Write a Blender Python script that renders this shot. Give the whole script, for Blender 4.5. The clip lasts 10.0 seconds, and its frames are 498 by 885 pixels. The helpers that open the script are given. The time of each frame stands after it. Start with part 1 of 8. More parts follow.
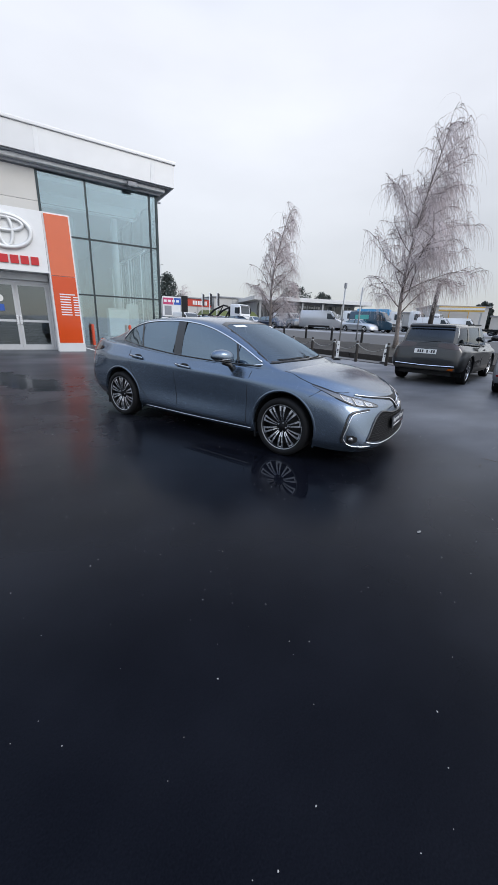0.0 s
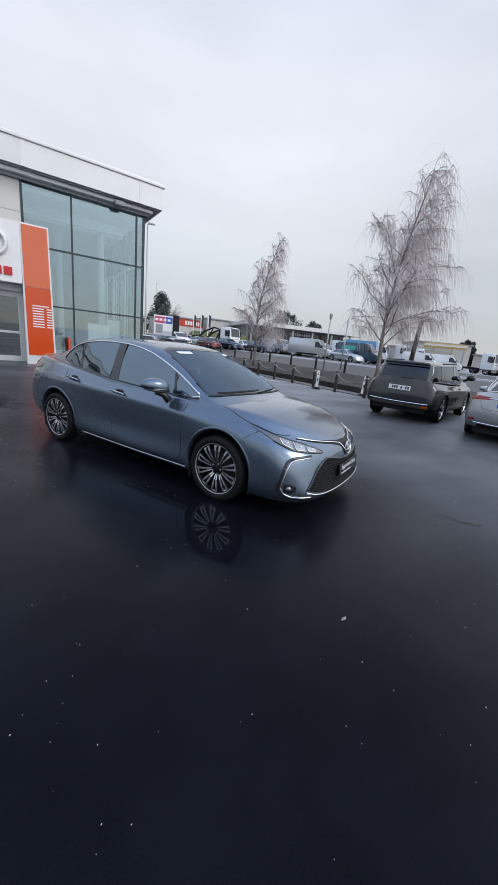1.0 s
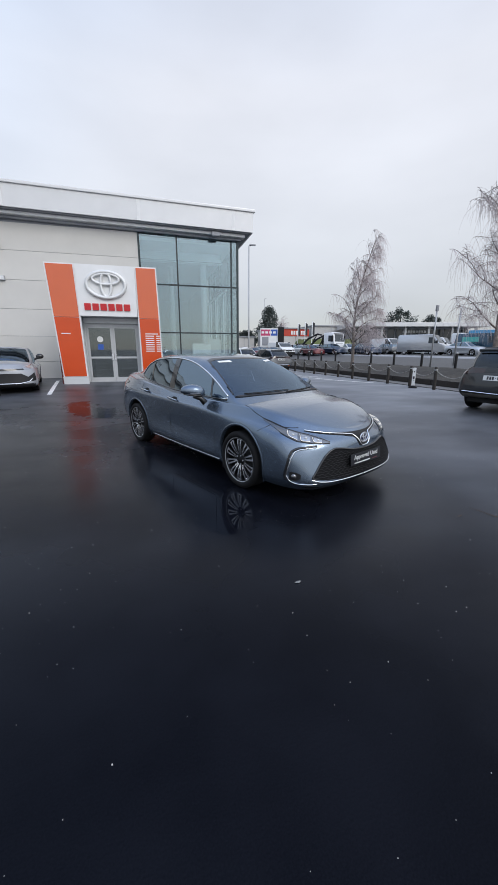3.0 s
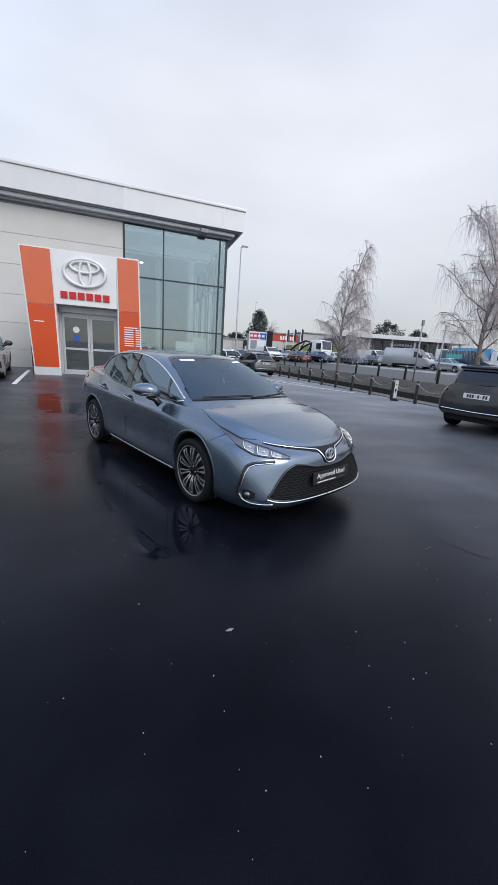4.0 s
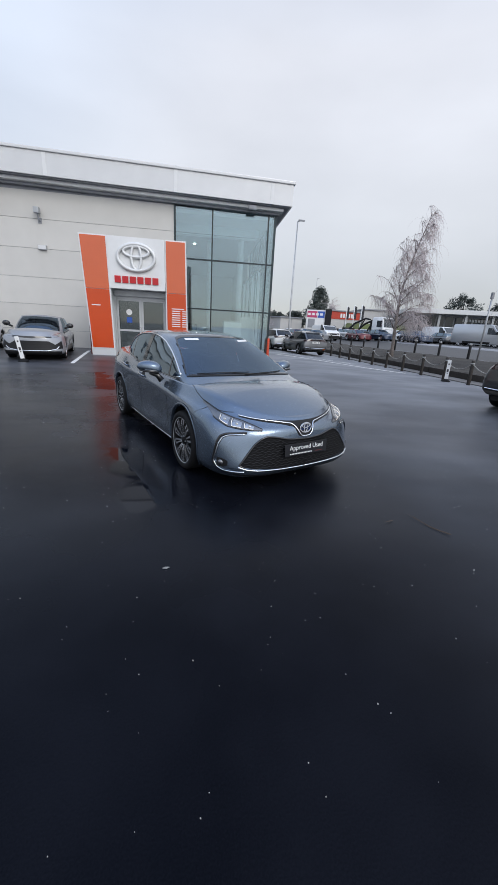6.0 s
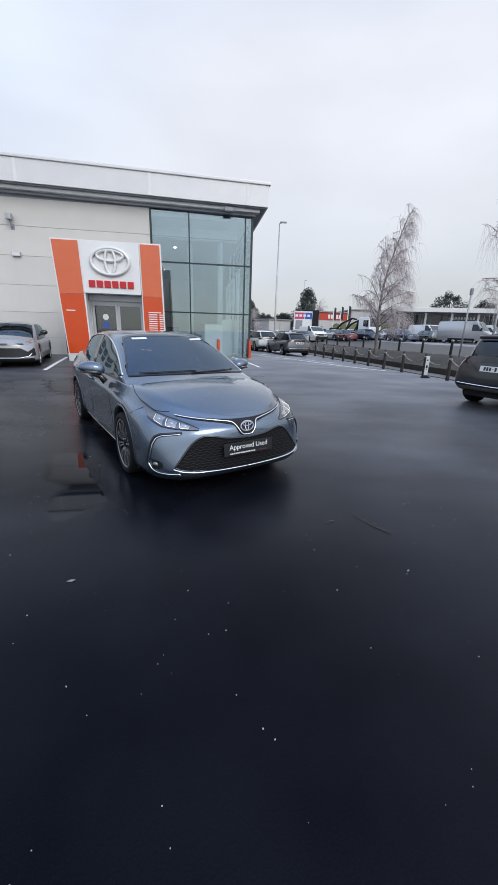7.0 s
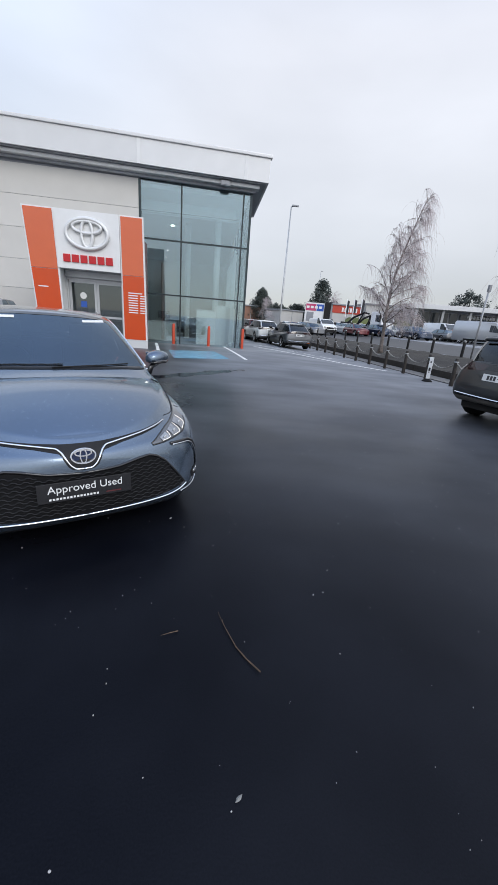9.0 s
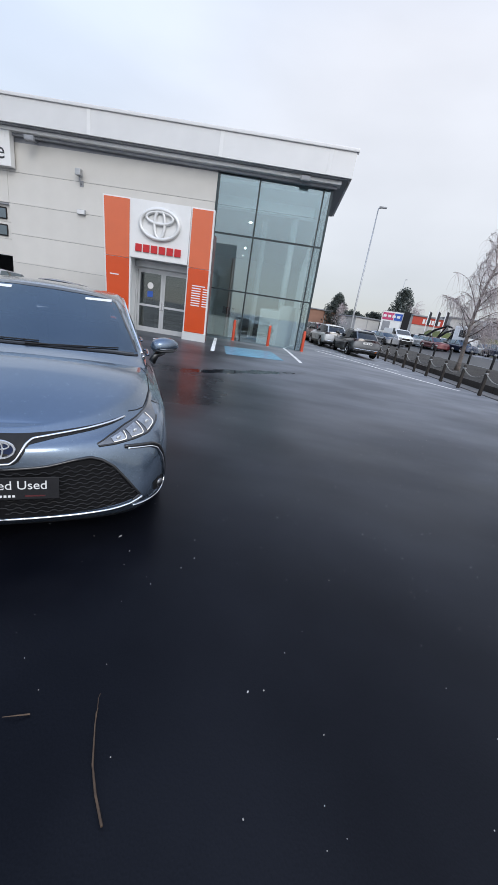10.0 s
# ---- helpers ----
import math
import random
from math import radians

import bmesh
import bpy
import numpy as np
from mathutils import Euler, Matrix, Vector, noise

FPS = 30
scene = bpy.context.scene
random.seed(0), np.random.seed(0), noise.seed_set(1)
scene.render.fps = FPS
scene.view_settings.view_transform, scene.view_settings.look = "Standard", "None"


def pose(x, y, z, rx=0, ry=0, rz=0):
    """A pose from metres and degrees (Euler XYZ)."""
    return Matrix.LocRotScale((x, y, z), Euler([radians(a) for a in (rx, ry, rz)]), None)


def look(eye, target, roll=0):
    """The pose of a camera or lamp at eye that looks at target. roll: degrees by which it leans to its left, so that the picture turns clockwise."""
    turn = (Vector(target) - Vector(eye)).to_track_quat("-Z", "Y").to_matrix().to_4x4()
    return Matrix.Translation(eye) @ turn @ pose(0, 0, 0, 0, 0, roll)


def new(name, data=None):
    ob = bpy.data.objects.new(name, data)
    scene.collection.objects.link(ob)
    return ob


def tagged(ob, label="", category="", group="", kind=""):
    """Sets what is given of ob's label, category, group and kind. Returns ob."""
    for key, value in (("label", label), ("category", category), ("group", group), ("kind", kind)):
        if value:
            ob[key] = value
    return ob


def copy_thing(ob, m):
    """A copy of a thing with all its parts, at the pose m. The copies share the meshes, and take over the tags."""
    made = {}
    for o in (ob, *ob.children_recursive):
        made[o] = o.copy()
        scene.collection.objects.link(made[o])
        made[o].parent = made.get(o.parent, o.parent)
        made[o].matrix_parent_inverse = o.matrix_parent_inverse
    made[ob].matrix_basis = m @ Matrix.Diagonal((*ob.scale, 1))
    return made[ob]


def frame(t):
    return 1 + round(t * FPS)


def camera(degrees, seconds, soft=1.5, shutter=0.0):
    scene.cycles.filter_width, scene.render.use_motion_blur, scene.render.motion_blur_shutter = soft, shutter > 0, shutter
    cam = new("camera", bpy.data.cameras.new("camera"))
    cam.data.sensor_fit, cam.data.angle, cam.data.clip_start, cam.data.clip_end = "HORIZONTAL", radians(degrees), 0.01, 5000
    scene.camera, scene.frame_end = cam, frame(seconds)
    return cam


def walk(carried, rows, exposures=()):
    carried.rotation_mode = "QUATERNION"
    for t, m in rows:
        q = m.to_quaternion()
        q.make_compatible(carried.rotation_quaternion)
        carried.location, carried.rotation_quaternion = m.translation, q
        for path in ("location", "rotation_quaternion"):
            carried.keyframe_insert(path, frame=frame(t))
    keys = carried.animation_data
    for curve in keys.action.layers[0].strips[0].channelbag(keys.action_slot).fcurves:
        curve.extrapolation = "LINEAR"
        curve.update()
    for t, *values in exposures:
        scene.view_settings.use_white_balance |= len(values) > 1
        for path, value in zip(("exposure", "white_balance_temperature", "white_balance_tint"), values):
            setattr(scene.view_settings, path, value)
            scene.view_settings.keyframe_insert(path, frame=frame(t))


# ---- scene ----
cam = camera(69.9, 10.0, soft=1.2)
PATH = [
    (0, (0.237, -2.307, 1.374), (1.231, -0.691, 0.74), 2.3),
    (0.5, (0.615, -2.273, 1.448), (1.778, -0.722, 0.955), 3.8),
    (1, (0.95, -2.161, 1.473), (2.015, -0.549, 0.957), 5.9),
    (1.5, (1.264, -2.276, 1.478), (2.095, -0.493, 1.116), 3.4),
    (2, (1.381, -2.579, 1.465), (2.081, -0.741, 1.104), 2.7),
    (2.5, (1.381, -2.925, 1.49), (1.973, -1.079, 0.999), 4.6),
    (2.7, (1.457, -2.954, 1.487), (2.0, -1.094, 0.994), 2.5),
    (3.8, (1.964, -2.743, 1.495), (2.44, -0.87, 0.981), -1.5),
    (4, (2.008, -2.623, 1.473), (2.592, -0.773, 0.985), 4.0),
    (4.5, (2.17, -2.435, 1.507), (2.774, -0.583, 1.051), 5.8),
    (5, (2.437, -2.548, 1.509), (2.778, -0.614, 1.131), 3.1),
    (5.5, (2.523, -2.918, 1.499), (2.817, -1.0, 1.012), 2.0),
    (5.7, (2.566, -3.036, 1.509), (2.846, -1.154, 0.892), 3.8),
    (6.8, (3.113, -3.056, 1.47), (3.348, -1.154, 0.896), 0.4),
    (7, (3.212, -2.972, 1.448), (3.511, -1.085, 0.857), 1.7),
    (7.5, (3.471, -2.741, 1.474), (3.883, -0.902, 0.804), 2.5),
    (8, (3.826, -2.465, 1.453), (3.903, -0.549, 0.886), -1.0),
    (8.5, (4.1, -2.203, 1.455), (4.336, -0.323, 0.814), 3.1),
    (9, (4.404, -1.9, 1.468), (4.658, -0.023, 0.823), 4.7),
    (9.5, (4.709, -1.653, 1.482), (4.537, 0.253, 0.904), 5.1),
    (10, (4.95, -1.323, 1.419), (4.882, 0.56, 0.749), 9.1),
]
walk(cam, [(t, look(eye, target, roll)) for t, eye, target, roll in PATH],
     exposures=((0.0, 0.12), (0.5, 0.05), (2.5, -0.04), (4.5, 0.02), (5.5, -0.06), (7.0, 0.03), (7.5, 0.12), (8.0, 0.05), (9.0, 0.02), (10.0, 0.06)))

# ---- world, sun ----
world = bpy.data.worlds.new("overcast")
scene.world = world
world.use_nodes = True
wt = world.node_tree
wt.nodes.clear()
w_out = wt.nodes.new("ShaderNodeOutputWorld")
w_bg = wt.nodes.new("ShaderNodeBackground")
w_sky = wt.nodes.new("ShaderNodeTexSky")
w_sky.sky_type = "NISHITA"
w_sky.sun_disc = False
w_sky.sun_elevation = radians(38)
w_sky.sun_rotation = radians(155)
w_sky.air_density, w_sky.dust_density, w_sky.ozone_density = 1.0, 0.4, 2.0
w_tc = wt.nodes.new("ShaderNodeTexCoord")
w_sep = wt.nodes.new("ShaderNodeSeparateXYZ")
w_map = wt.nodes.new("ShaderNodeMapping")
w_map.inputs["Scale"].default_value = (1.0, 1.0, 2.6)
w_noise = wt.nodes.new("ShaderNodeTexNoise")
w_noise.inputs["Scale"].default_value = 1.6
w_noise.inputs["Detail"].default_value = 5
w_noise.inputs["Roughness"].default_value = 0.45
# cloud brightness by height above the horizon
w_ramp = wt.nodes.new("ShaderNodeValToRGB")
e = w_ramp.color_ramp.elements
e[0].position, e[0].color = 0.0, (0.47, 0.475, 0.485, 1)
e[1].position, e[1].color = 1.0, (0.50, 0.62, 0.90, 1)
for p, c in ((0.06, (0.50, 0.505, 0.52, 1)), (0.25, (0.67, 0.685, 0.72, 1)), (0.5, (0.79, 0.81, 0.875, 1)), (0.75, (0.66, 0.74, 0.91, 1))):
    k = e.new(p)
    k.color = c
w_cl = wt.nodes.new("ShaderNodeMapRange")
w_cl.inputs["From Min"].default_value, w_cl.inputs["From Max"].default_value = 0.3, 0.7
w_cl.inputs["To Min"].default_value, w_cl.inputs["To Max"].default_value = 0.88, 1.12
w_mul = wt.nodes.new("ShaderNodeVectorMath")
w_mul.operation = "MULTIPLY"
w_skys = wt.nodes.new("ShaderNodeVectorMath")
w_skys.operation = "SCALE"
w_skys.inputs["Scale"].default_value = 0.02
w_add = wt.nodes.new("ShaderNodeVectorMath")
w_add.operation = "ADD"
wt.links.new(w_tc.outputs["Generated"], w_sep.inputs[0])
wt.links.new(w_tc.outputs["Generated"], w_map.inputs[0])
wt.links.new(w_map.outputs[0], w_noise.inputs["Vector"])
wt.links.new(w_noise.outputs["Fac"], w_cl.inputs["Value"])
# the cloud is brightest round the veiled sun
w_sun = wt.nodes.new("ShaderNodeVectorMath")
w_sun.operation = "DOT_PRODUCT"
w_sun.inputs[1].default_value = (0.340, -0.715, 0.611)
w_glow = wt.nodes.new("ShaderNodeMapRange")
w_glow.interpolation_type = "SMOOTHSTEP"
w_glow.inputs["From Min"].default_value, w_glow.inputs["From Max"].default_value = 0.25, 0.98
w_glow.inputs["To Min"].default_value, w_glow.inputs["To Max"].default_value = 1.0, 1.75
w_gmul = wt.nodes.new("ShaderNodeMath")
w_gmul.operation = "MULTIPLY"
wt.links.new(w_tc.outputs["Generated"], w_sun.inputs[0])
wt.links.new(w_sun.outputs["Value"], w_glow.inputs["Value"])
wt.links.new(w_cl.outputs[0], w_gmul.inputs[0])
wt.links.new(w_glow.outputs[0], w_gmul.inputs[1])
wt.links.new(w_sep.outputs["Z"], w_ramp.inputs["Fac"])
# thinner, bluer cloud high towards the west
w_dot = wt.nodes.new("ShaderNodeVectorMath")
w_dot.operation = "DOT_PRODUCT"
w_dot.inputs[1].default_value = (-0.70, 0.25, 0.67)
w_thin = wt.nodes.new("ShaderNodeMapRange")
w_thin.interpolation_type = "SMOOTHSTEP"
w_thin.inputs["From Min"].default_value, w_thin.inputs["From Max"].default_value = 0.45, 0.95
w_blue = wt.nodes.new("ShaderNodeMix")
w_blue.data_type = "RGBA"
w_blue.blend_type = "MULTIPLY"
w_blue.inputs[7].default_value = (0.87, 0.97, 1.09, 1)
wt.links.new(w_tc.outputs["Generated"], w_dot.inputs[0])
wt.links.new(w_dot.outputs["Value"], w_thin.inputs["Value"])
wt.links.new(w_thin.outputs[0], w_blue.inputs["Factor"])
wt.links.new(w_ramp.outputs["Color"], w_blue.inputs[6])
wt.links.new(w_blue.outputs[2], w_mul.inputs[0])
wt.links.new(w_gmul.outputs[0], w_mul.inputs[1])
wt.links.new(w_sky.outputs["Color"], w_skys.inputs[0])
wt.links.new(w_mul.outputs[0], w_add.inputs[0])
wt.links.new(w_skys.outputs[0], w_add.inputs[1])
wt.links.new(w_add.outputs[0], w_bg.inputs["Color"])
w_bg.inputs["Strength"].default_value = 1.0
wt.links.new(w_bg.outputs[0], w_out.inputs["Surface"])

sun = new("sun", bpy.data.lights.new("sun", "SUN"))
sun.data.energy = 0.9
sun.data.angle = radians(25)
sun.data.color = (1.0, 0.96, 0.90)
sun.matrix_world = look((0, 0, 30), (-12.3, 26, 8))

# ---- materials ----
def mat(name, color, rough=0.5, metal=0.0, var=0.12, scale=12.0, bump=0.0, bump_scale=None, coat=0.0, coat_rough=0.05,
        rough_var=0.0, transmission=0.0, emit=0.0, specular=0.5, island=False, alpha=1.0):
    m = bpy.data.materials.new(name)
    m.use_nodes = True
    nt = m.node_tree
    b = nt.nodes["Principled BSDF"]
    b.inputs["Roughness"].default_value = rough
    b.inputs["Metallic"].default_value = metal
    b.inputs["Specular IOR Level"].default_value = specular
    b.inputs["Coat Weight"].default_value = coat
    b.inputs["Coat Roughness"].default_value = coat_rough
    b.inputs["Transmission Weight"].default_value = transmission
    b.inputs["Alpha"].default_value = alpha
    b.inputs["Base Color"].default_value = (*color, 1)
    if emit:
        b.inputs["Emission Color"].default_value = (*color, 1)
        b.inputs["Emission Strength"].default_value = emit
    if var or bump or rough_var:
        tc = nt.nodes.new("ShaderNodeTexCoord")
        n1 = nt.nodes.new("ShaderNodeTexNoise")
        n1.inputs["Scale"].default_value, n1.inputs["Detail"].default_value = scale, 6
        n2 = nt.nodes.new("ShaderNodeTexNoise")
        n2.inputs["Scale"].default_value, n2.inputs["Detail"].default_value = scale * 0.13, 3
        nt.links.new(tc.outputs["Object"], n1.inputs["Vector"])
        nt.links.new(tc.outputs["Object"], n2.inputs["Vector"])
        avg = nt.nodes.new("ShaderNodeMath")
        avg.operation = "ADD"
        nt.links.new(n1.outputs["Fac"], avg.inputs[0])
        nt.links.new(n2.outputs["Fac"], avg.inputs[1])
        if var:
            r = nt.nodes.new("ShaderNodeMapRange")
            r.inputs["From Min"].default_value, r.inputs["From Max"].default_value = 0.65, 1.35
            r.inputs["To Min"].default_value, r.inputs["To Max"].default_value = 1 - var, 1 + var
            mul = nt.nodes.new("ShaderNodeVectorMath")
            mul.operation = "SCALE"
            mul.inputs[0].default_value = color
            nt.links.new(avg.outputs[0], r.inputs["Value"])
            last = r.outputs[0]
            if island:
                info = nt.nodes.new("ShaderNodeObjectInfo")
                rr = nt.nodes.new("ShaderNodeMapRange")
                rr.inputs["To Min"].default_value, rr.inputs["To Max"].default_value = 0.96, 1.03
                nt.links.new(info.outputs["Random"], rr.inputs["Value"])
                mm = nt.nodes.new("ShaderNodeMath")
                mm.operation = "MULTIPLY"
                nt.links.new(last, mm.inputs[0])
                nt.links.new(rr.outputs[0], mm.inputs[1])
                last = mm.outputs[0]
            nt.links.new(last, mul.inputs["Scale"])
            nt.links.new(mul.outputs[0], b.inputs["Base Color"])
        if rough_var:
            r2 = nt.nodes.new("ShaderNodeMapRange")
            r2.inputs["From Min"].default_value, r2.inputs["From Max"].default_value = 0.65, 1.35
            r2.inputs["To Min"].default_value, r2.inputs["To Max"].default_value = max(rough - rough_var, 0.02), rough + rough_var
            nt.links.new(avg.outputs[0], r2.inputs["Value"])
            nt.links.new(r2.outputs[0], b.inputs["Roughness"])
        if bump:
            n3 = n1
            if bump_scale:
                n3 = nt.nodes.new("ShaderNodeTexNoise")
                n3.inputs["Scale"].default_value, n3.inputs["Detail"].default_value = bump_scale, 4
                nt.links.new(tc.outputs["Object"], n3.inputs["Vector"])
            bp = nt.nodes.new("ShaderNodeBump")
            bp.inputs["Strength"].default_value = bump
            bp.inputs["Distance"].default_value = 0.01
            nt.links.new(n3.outputs["Fac"], bp.inputs["Height"])
            nt.links.new(bp.outputs["Normal"], b.inputs["Normal"])
    return m


def wet_asphalt():
    m = bpy.data.materials.new("wet_asphalt")
    m.use_nodes = True
    nt = m.node_tree
    b = nt.nodes["Principled BSDF"]
    tc = nt.nodes.new("ShaderNodeTexCoord")
    L = nt.links.new

    def noise_node(scale, detail, rough=0.5):
        n = nt.nodes.new("ShaderNodeTexNoise")
        n.inputs["Scale"].default_value, n.inputs["Detail"].default_value = scale, detail
        n.inputs["Roughness"].default_value = rough
        L(tc.outputs["Object"], n.inputs["Vector"])
        return n

    def rng(src, a, bb, c, d):
        r = nt.nodes.new("ShaderNodeMapRange")
        for k, v in zip(("From Min", "From Max", "To Min", "To Max"), (a, bb, c, d)):
            r.inputs[k].default_value = v
        L(src, r.inputs["Value"])
        return r.outputs[0]

    big, mid, grain = noise_node(0.28, 3), noise_node(1.7, 4), noise_node(160, 3, 0.7)
    vor = nt.nodes.new("ShaderNodeTexVoronoi")
    vor.inputs["Scale"].default_value = 95
    L(tc.outputs["Object"], vor.inputs["Vector"])
    col = nt.nodes.new("ShaderNodeValToRGB")
    e = col.color_ramp.elements
    e[0].position, e[0].color = 0.3, (0.0024, 0.0029, 0.0052, 1)
    e[1].position, e[1].color = 0.75, (0.0066, 0.0075, 0.0113, 1)
    mixv = nt.nodes.new("ShaderNodeMath")
    mixv.operation = "ADD"
    L(rng(grain.outputs["Fac"], 0.2, 0.8, 0, 0.55), mixv.inputs[0])
    L(rng(mid.outputs["Fac"], 0.3, 0.7, 0.1, 0.45), mixv.inputs[1])
    L(mixv.outputs[0], col.inputs["Fac"])
    L(col.outputs["Color"], b.inputs["Base Color"])
    b.inputs["Roughness"].default_value = 0.7
    b.inputs["Specular IOR Level"].default_value = 0.0
    film = nt.nodes.new("ShaderNodeBsdfGlossy")
    film.inputs["Color"].default_value = (0.94, 0.96, 1.0, 1)
    wet = nt.nodes.new("ShaderNodeMath")
    wet.operation = "ADD"
    L(rng(big.outputs["Fac"], 0.42, 0.62, 0, 0.7), wet.inputs[0])
    L(rng(mid.outputs["Fac"], 0.4, 0.65, 0, 0.3), wet.inputs[1])
    sep = nt.nodes.new("ShaderNodeSeparateXYZ")
    L(tc.outputs["Object"], sep.inputs[0])
    drift = nt.nodes.new("ShaderNodeMath")
    drift.operation = "MULTIPLY_ADD"
    drift.inputs[1].default_value = 3.0
    L(big.outputs["Fac"], drift.inputs[0])
    L(sep.outputs["X"], drift.inputs[2])
    dampadd = nt.nodes.new("ShaderNodeMath")
    dampadd.operation = "ADD"
    L(rng(wet.outputs[0], 0.0, 1.0, 0.20, 0.34), dampadd.inputs[0])
    L(rng(drift.outputs[0], 4.6, 7.0, 0.0, 0.24), dampadd.inputs[1])
    upper = nt.nodes.new("ShaderNodeMath")
    upper.operation = "ADD"
    L(dampadd.outputs[0], upper.inputs[0])
    L(rng(sep.outputs["Y"], 5.0, 9.0, 0.0, 0.12), upper.inputs[1])
    damp = upper.outputs[0]
    # standing water: shallow puddles with ragged rims
    edge = noise_node(2.2, 4)
    pool = None
    for px, py, rx, ry, turn, full in ((2.01, 0.67, 1.05, 0.30, -62, 1.0), (2.26, 0.16, 0.52, 0.30, 58, 1.0), (0.05, 6.6, 1.6, 0.55, -65, 0.66), (4.15, 7.75, 2.1, 0.26, 41, 0.92)):
        mp = nt.nodes.new("ShaderNodeMapping")
        mp.vector_type = "TEXTURE"
        mp.inputs["Location"].default_value = (px, py, 0)
        mp.inputs["Rotation"].default_value = (0, 0, radians(turn))
        mp.inputs["Scale"].default_value = (rx, ry, 1000)
        L(tc.outputs["Object"], mp.inputs["Vector"])
        ln = nt.nodes.new("ShaderNodeVectorMath")
        ln.operation = "LENGTH"
        L(mp.outputs[0], ln.inputs[0])
        ad = nt.nodes.new("ShaderNodeMath")
        ad.operation = "ADD"
        L(ln.outputs["Value"], ad.inputs[0])
        L(rng(edge.outputs["Fac"], 0.3, 0.7, -0.45, 0.45), ad.inputs[1])
        one = rng(ad.outputs[0], 0.55, 1.0, full, 0.0)
        if pool is None:
            pool = one
        else:
            mx = nt.nodes.new("ShaderNodeMath")
            mx.operation = "MAXIMUM"
            L(pool, mx.inputs[0])
            L(one, mx.inputs[1])
            pool = mx.outputs[0]
    mixr = nt.nodes.new("ShaderNodeMix")
    L(pool, mixr.inputs["Factor"])
    L(damp, mixr.inputs["A"])
    mixr.inputs["B"].default_value = 0.03
    L(mixr.outputs["Result"], film.inputs["Roughness"])
    bp = nt.nodes.new("ShaderNodeBump")
    bp.inputs["Distance"].default_value = 0.004
    bp.inputs["Strength"].default_value = 0.5
    L(vor.outputs["Distance"], bp.inputs["Height"])
    L(bp.outputs["Normal"], b.inputs["Normal"])
    # the water film mirrors little when looked down on and much at a low angle
    lw = nt.nodes.new("ShaderNodeLayerWeight")
    lw.inputs["Blend"].default_value = 0.5
    pw = nt.nodes.new("ShaderNodeMath")
    pw.operation = "POWER"
    pw.inputs[1].default_value = 3.7
    L(lw.outputs["Facing"], pw.inputs[0])
    fac = nt.nodes.new("ShaderNodeMath")
    fac.operation = "MULTIPLY_ADD"
    fac.inputs[1].default_value = 0.53
    L(rng(drift.outputs[0], 5.1, 7.0, 0.0044, 0.0118), fac.inputs[2])
    fac.use_clamp = True
    # broad streaks where the film lies thicker or thinner
    smap = nt.nodes.new("ShaderNodeMapping")
    smap.inputs["Scale"].default_value = (0.42, 0.80, 1)
    smap.inputs["Rotation"].default_value = (0, 0, radians(12))
    sn = nt.nodes.new("ShaderNodeTexNoise")
    sn.inputs["Scale"].default_value, sn.inputs["Detail"].default_value = 1.0, 5
    L(tc.outputs["Object"], smap.inputs["Vector"])
    L(smap.outputs[0], sn.inputs["Vector"])
    sm = nt.nodes.new("ShaderNodeMath")
    sm.operation = "MULTIPLY"
    L(pw.outputs[0], sm.inputs[0])
    L(rng(sn.outputs["Fac"], 0.35, 0.68, 0.84, 1.24), sm.inputs[1])
    # the film's share rises a little with x, towards the road
    thick = nt.nodes.new("ShaderNodeMath")
    thick.operation = "MULTIPLY"
    L(sm.outputs[0], thick.inputs[0])
    L(rng(drift.outputs[0], 4.9, 7.5, 0.82, 0.88), thick.inputs[1])
    L(thick.outputs[0], fac.inputs[0])
    shade = nt.nodes.new("ShaderNodeMixShader")
    L(fac.outputs[0], shade.inputs[0])
    L(b.outputs[0], shade.inputs[1])
    L(film.outputs[0], shade.inputs[2])
    L(shade.outputs[0], nt.nodes["Material Output"].inputs["Surface"])
    return m


ASPHALT = wet_asphalt()
ROADM = mat("road_asphalt", (0.042, 0.042, 0.044), 0.6, var=0.25, scale=3, bump=0.2, bump_scale=150, coat=0.12, coat_rough=0.35)
SOIL = mat("verge_soil", (0.052, 0.046, 0.039), 0.9, var=0.5, scale=5, bump=0.8, bump_scale=40)
KERB = mat("kerb_concrete", (0.16, 0.155, 0.15), 0.7, var=0.3, scale=8, bump=0.3, bump_scale=60)
SLEEPER = mat("dark_timber", (0.030, 0.024, 0.020), 0.55, var=0.4, scale=14, bump=0.5, bump_scale=50)
PANEL = mat("cladding_panel", (0.63, 0.61, 0.57), 0.38, metal=0.0, var=0.05, scale=1.2, rough_var=0.08, bump=0.02, bump_scale=2, island=True)
FASCIA = mat("fascia_aluminium", (0.71, 0.71, 0.705), 0.35, metal=0.15, var=0.05, scale=1.5, rough_var=0.06, island=True)
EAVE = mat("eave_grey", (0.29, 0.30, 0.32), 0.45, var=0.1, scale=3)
DARKMET = mat("dark_frame", (0.035, 0.05, 0.055), 0.35, metal=0.4, var=0.1, scale=6)
WHITEPAINT = mat("white_paint", (0.80, 0.80, 0.79), 0.35, var=0.04, scale=4, rough_var=0.08)
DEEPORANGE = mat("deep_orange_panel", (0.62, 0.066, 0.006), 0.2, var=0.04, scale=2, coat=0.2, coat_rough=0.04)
DOORFRAME = mat("door_aluminium", (0.52, 0.53, 0.54), 0.4, metal=0.2, var=0.05, scale=5)
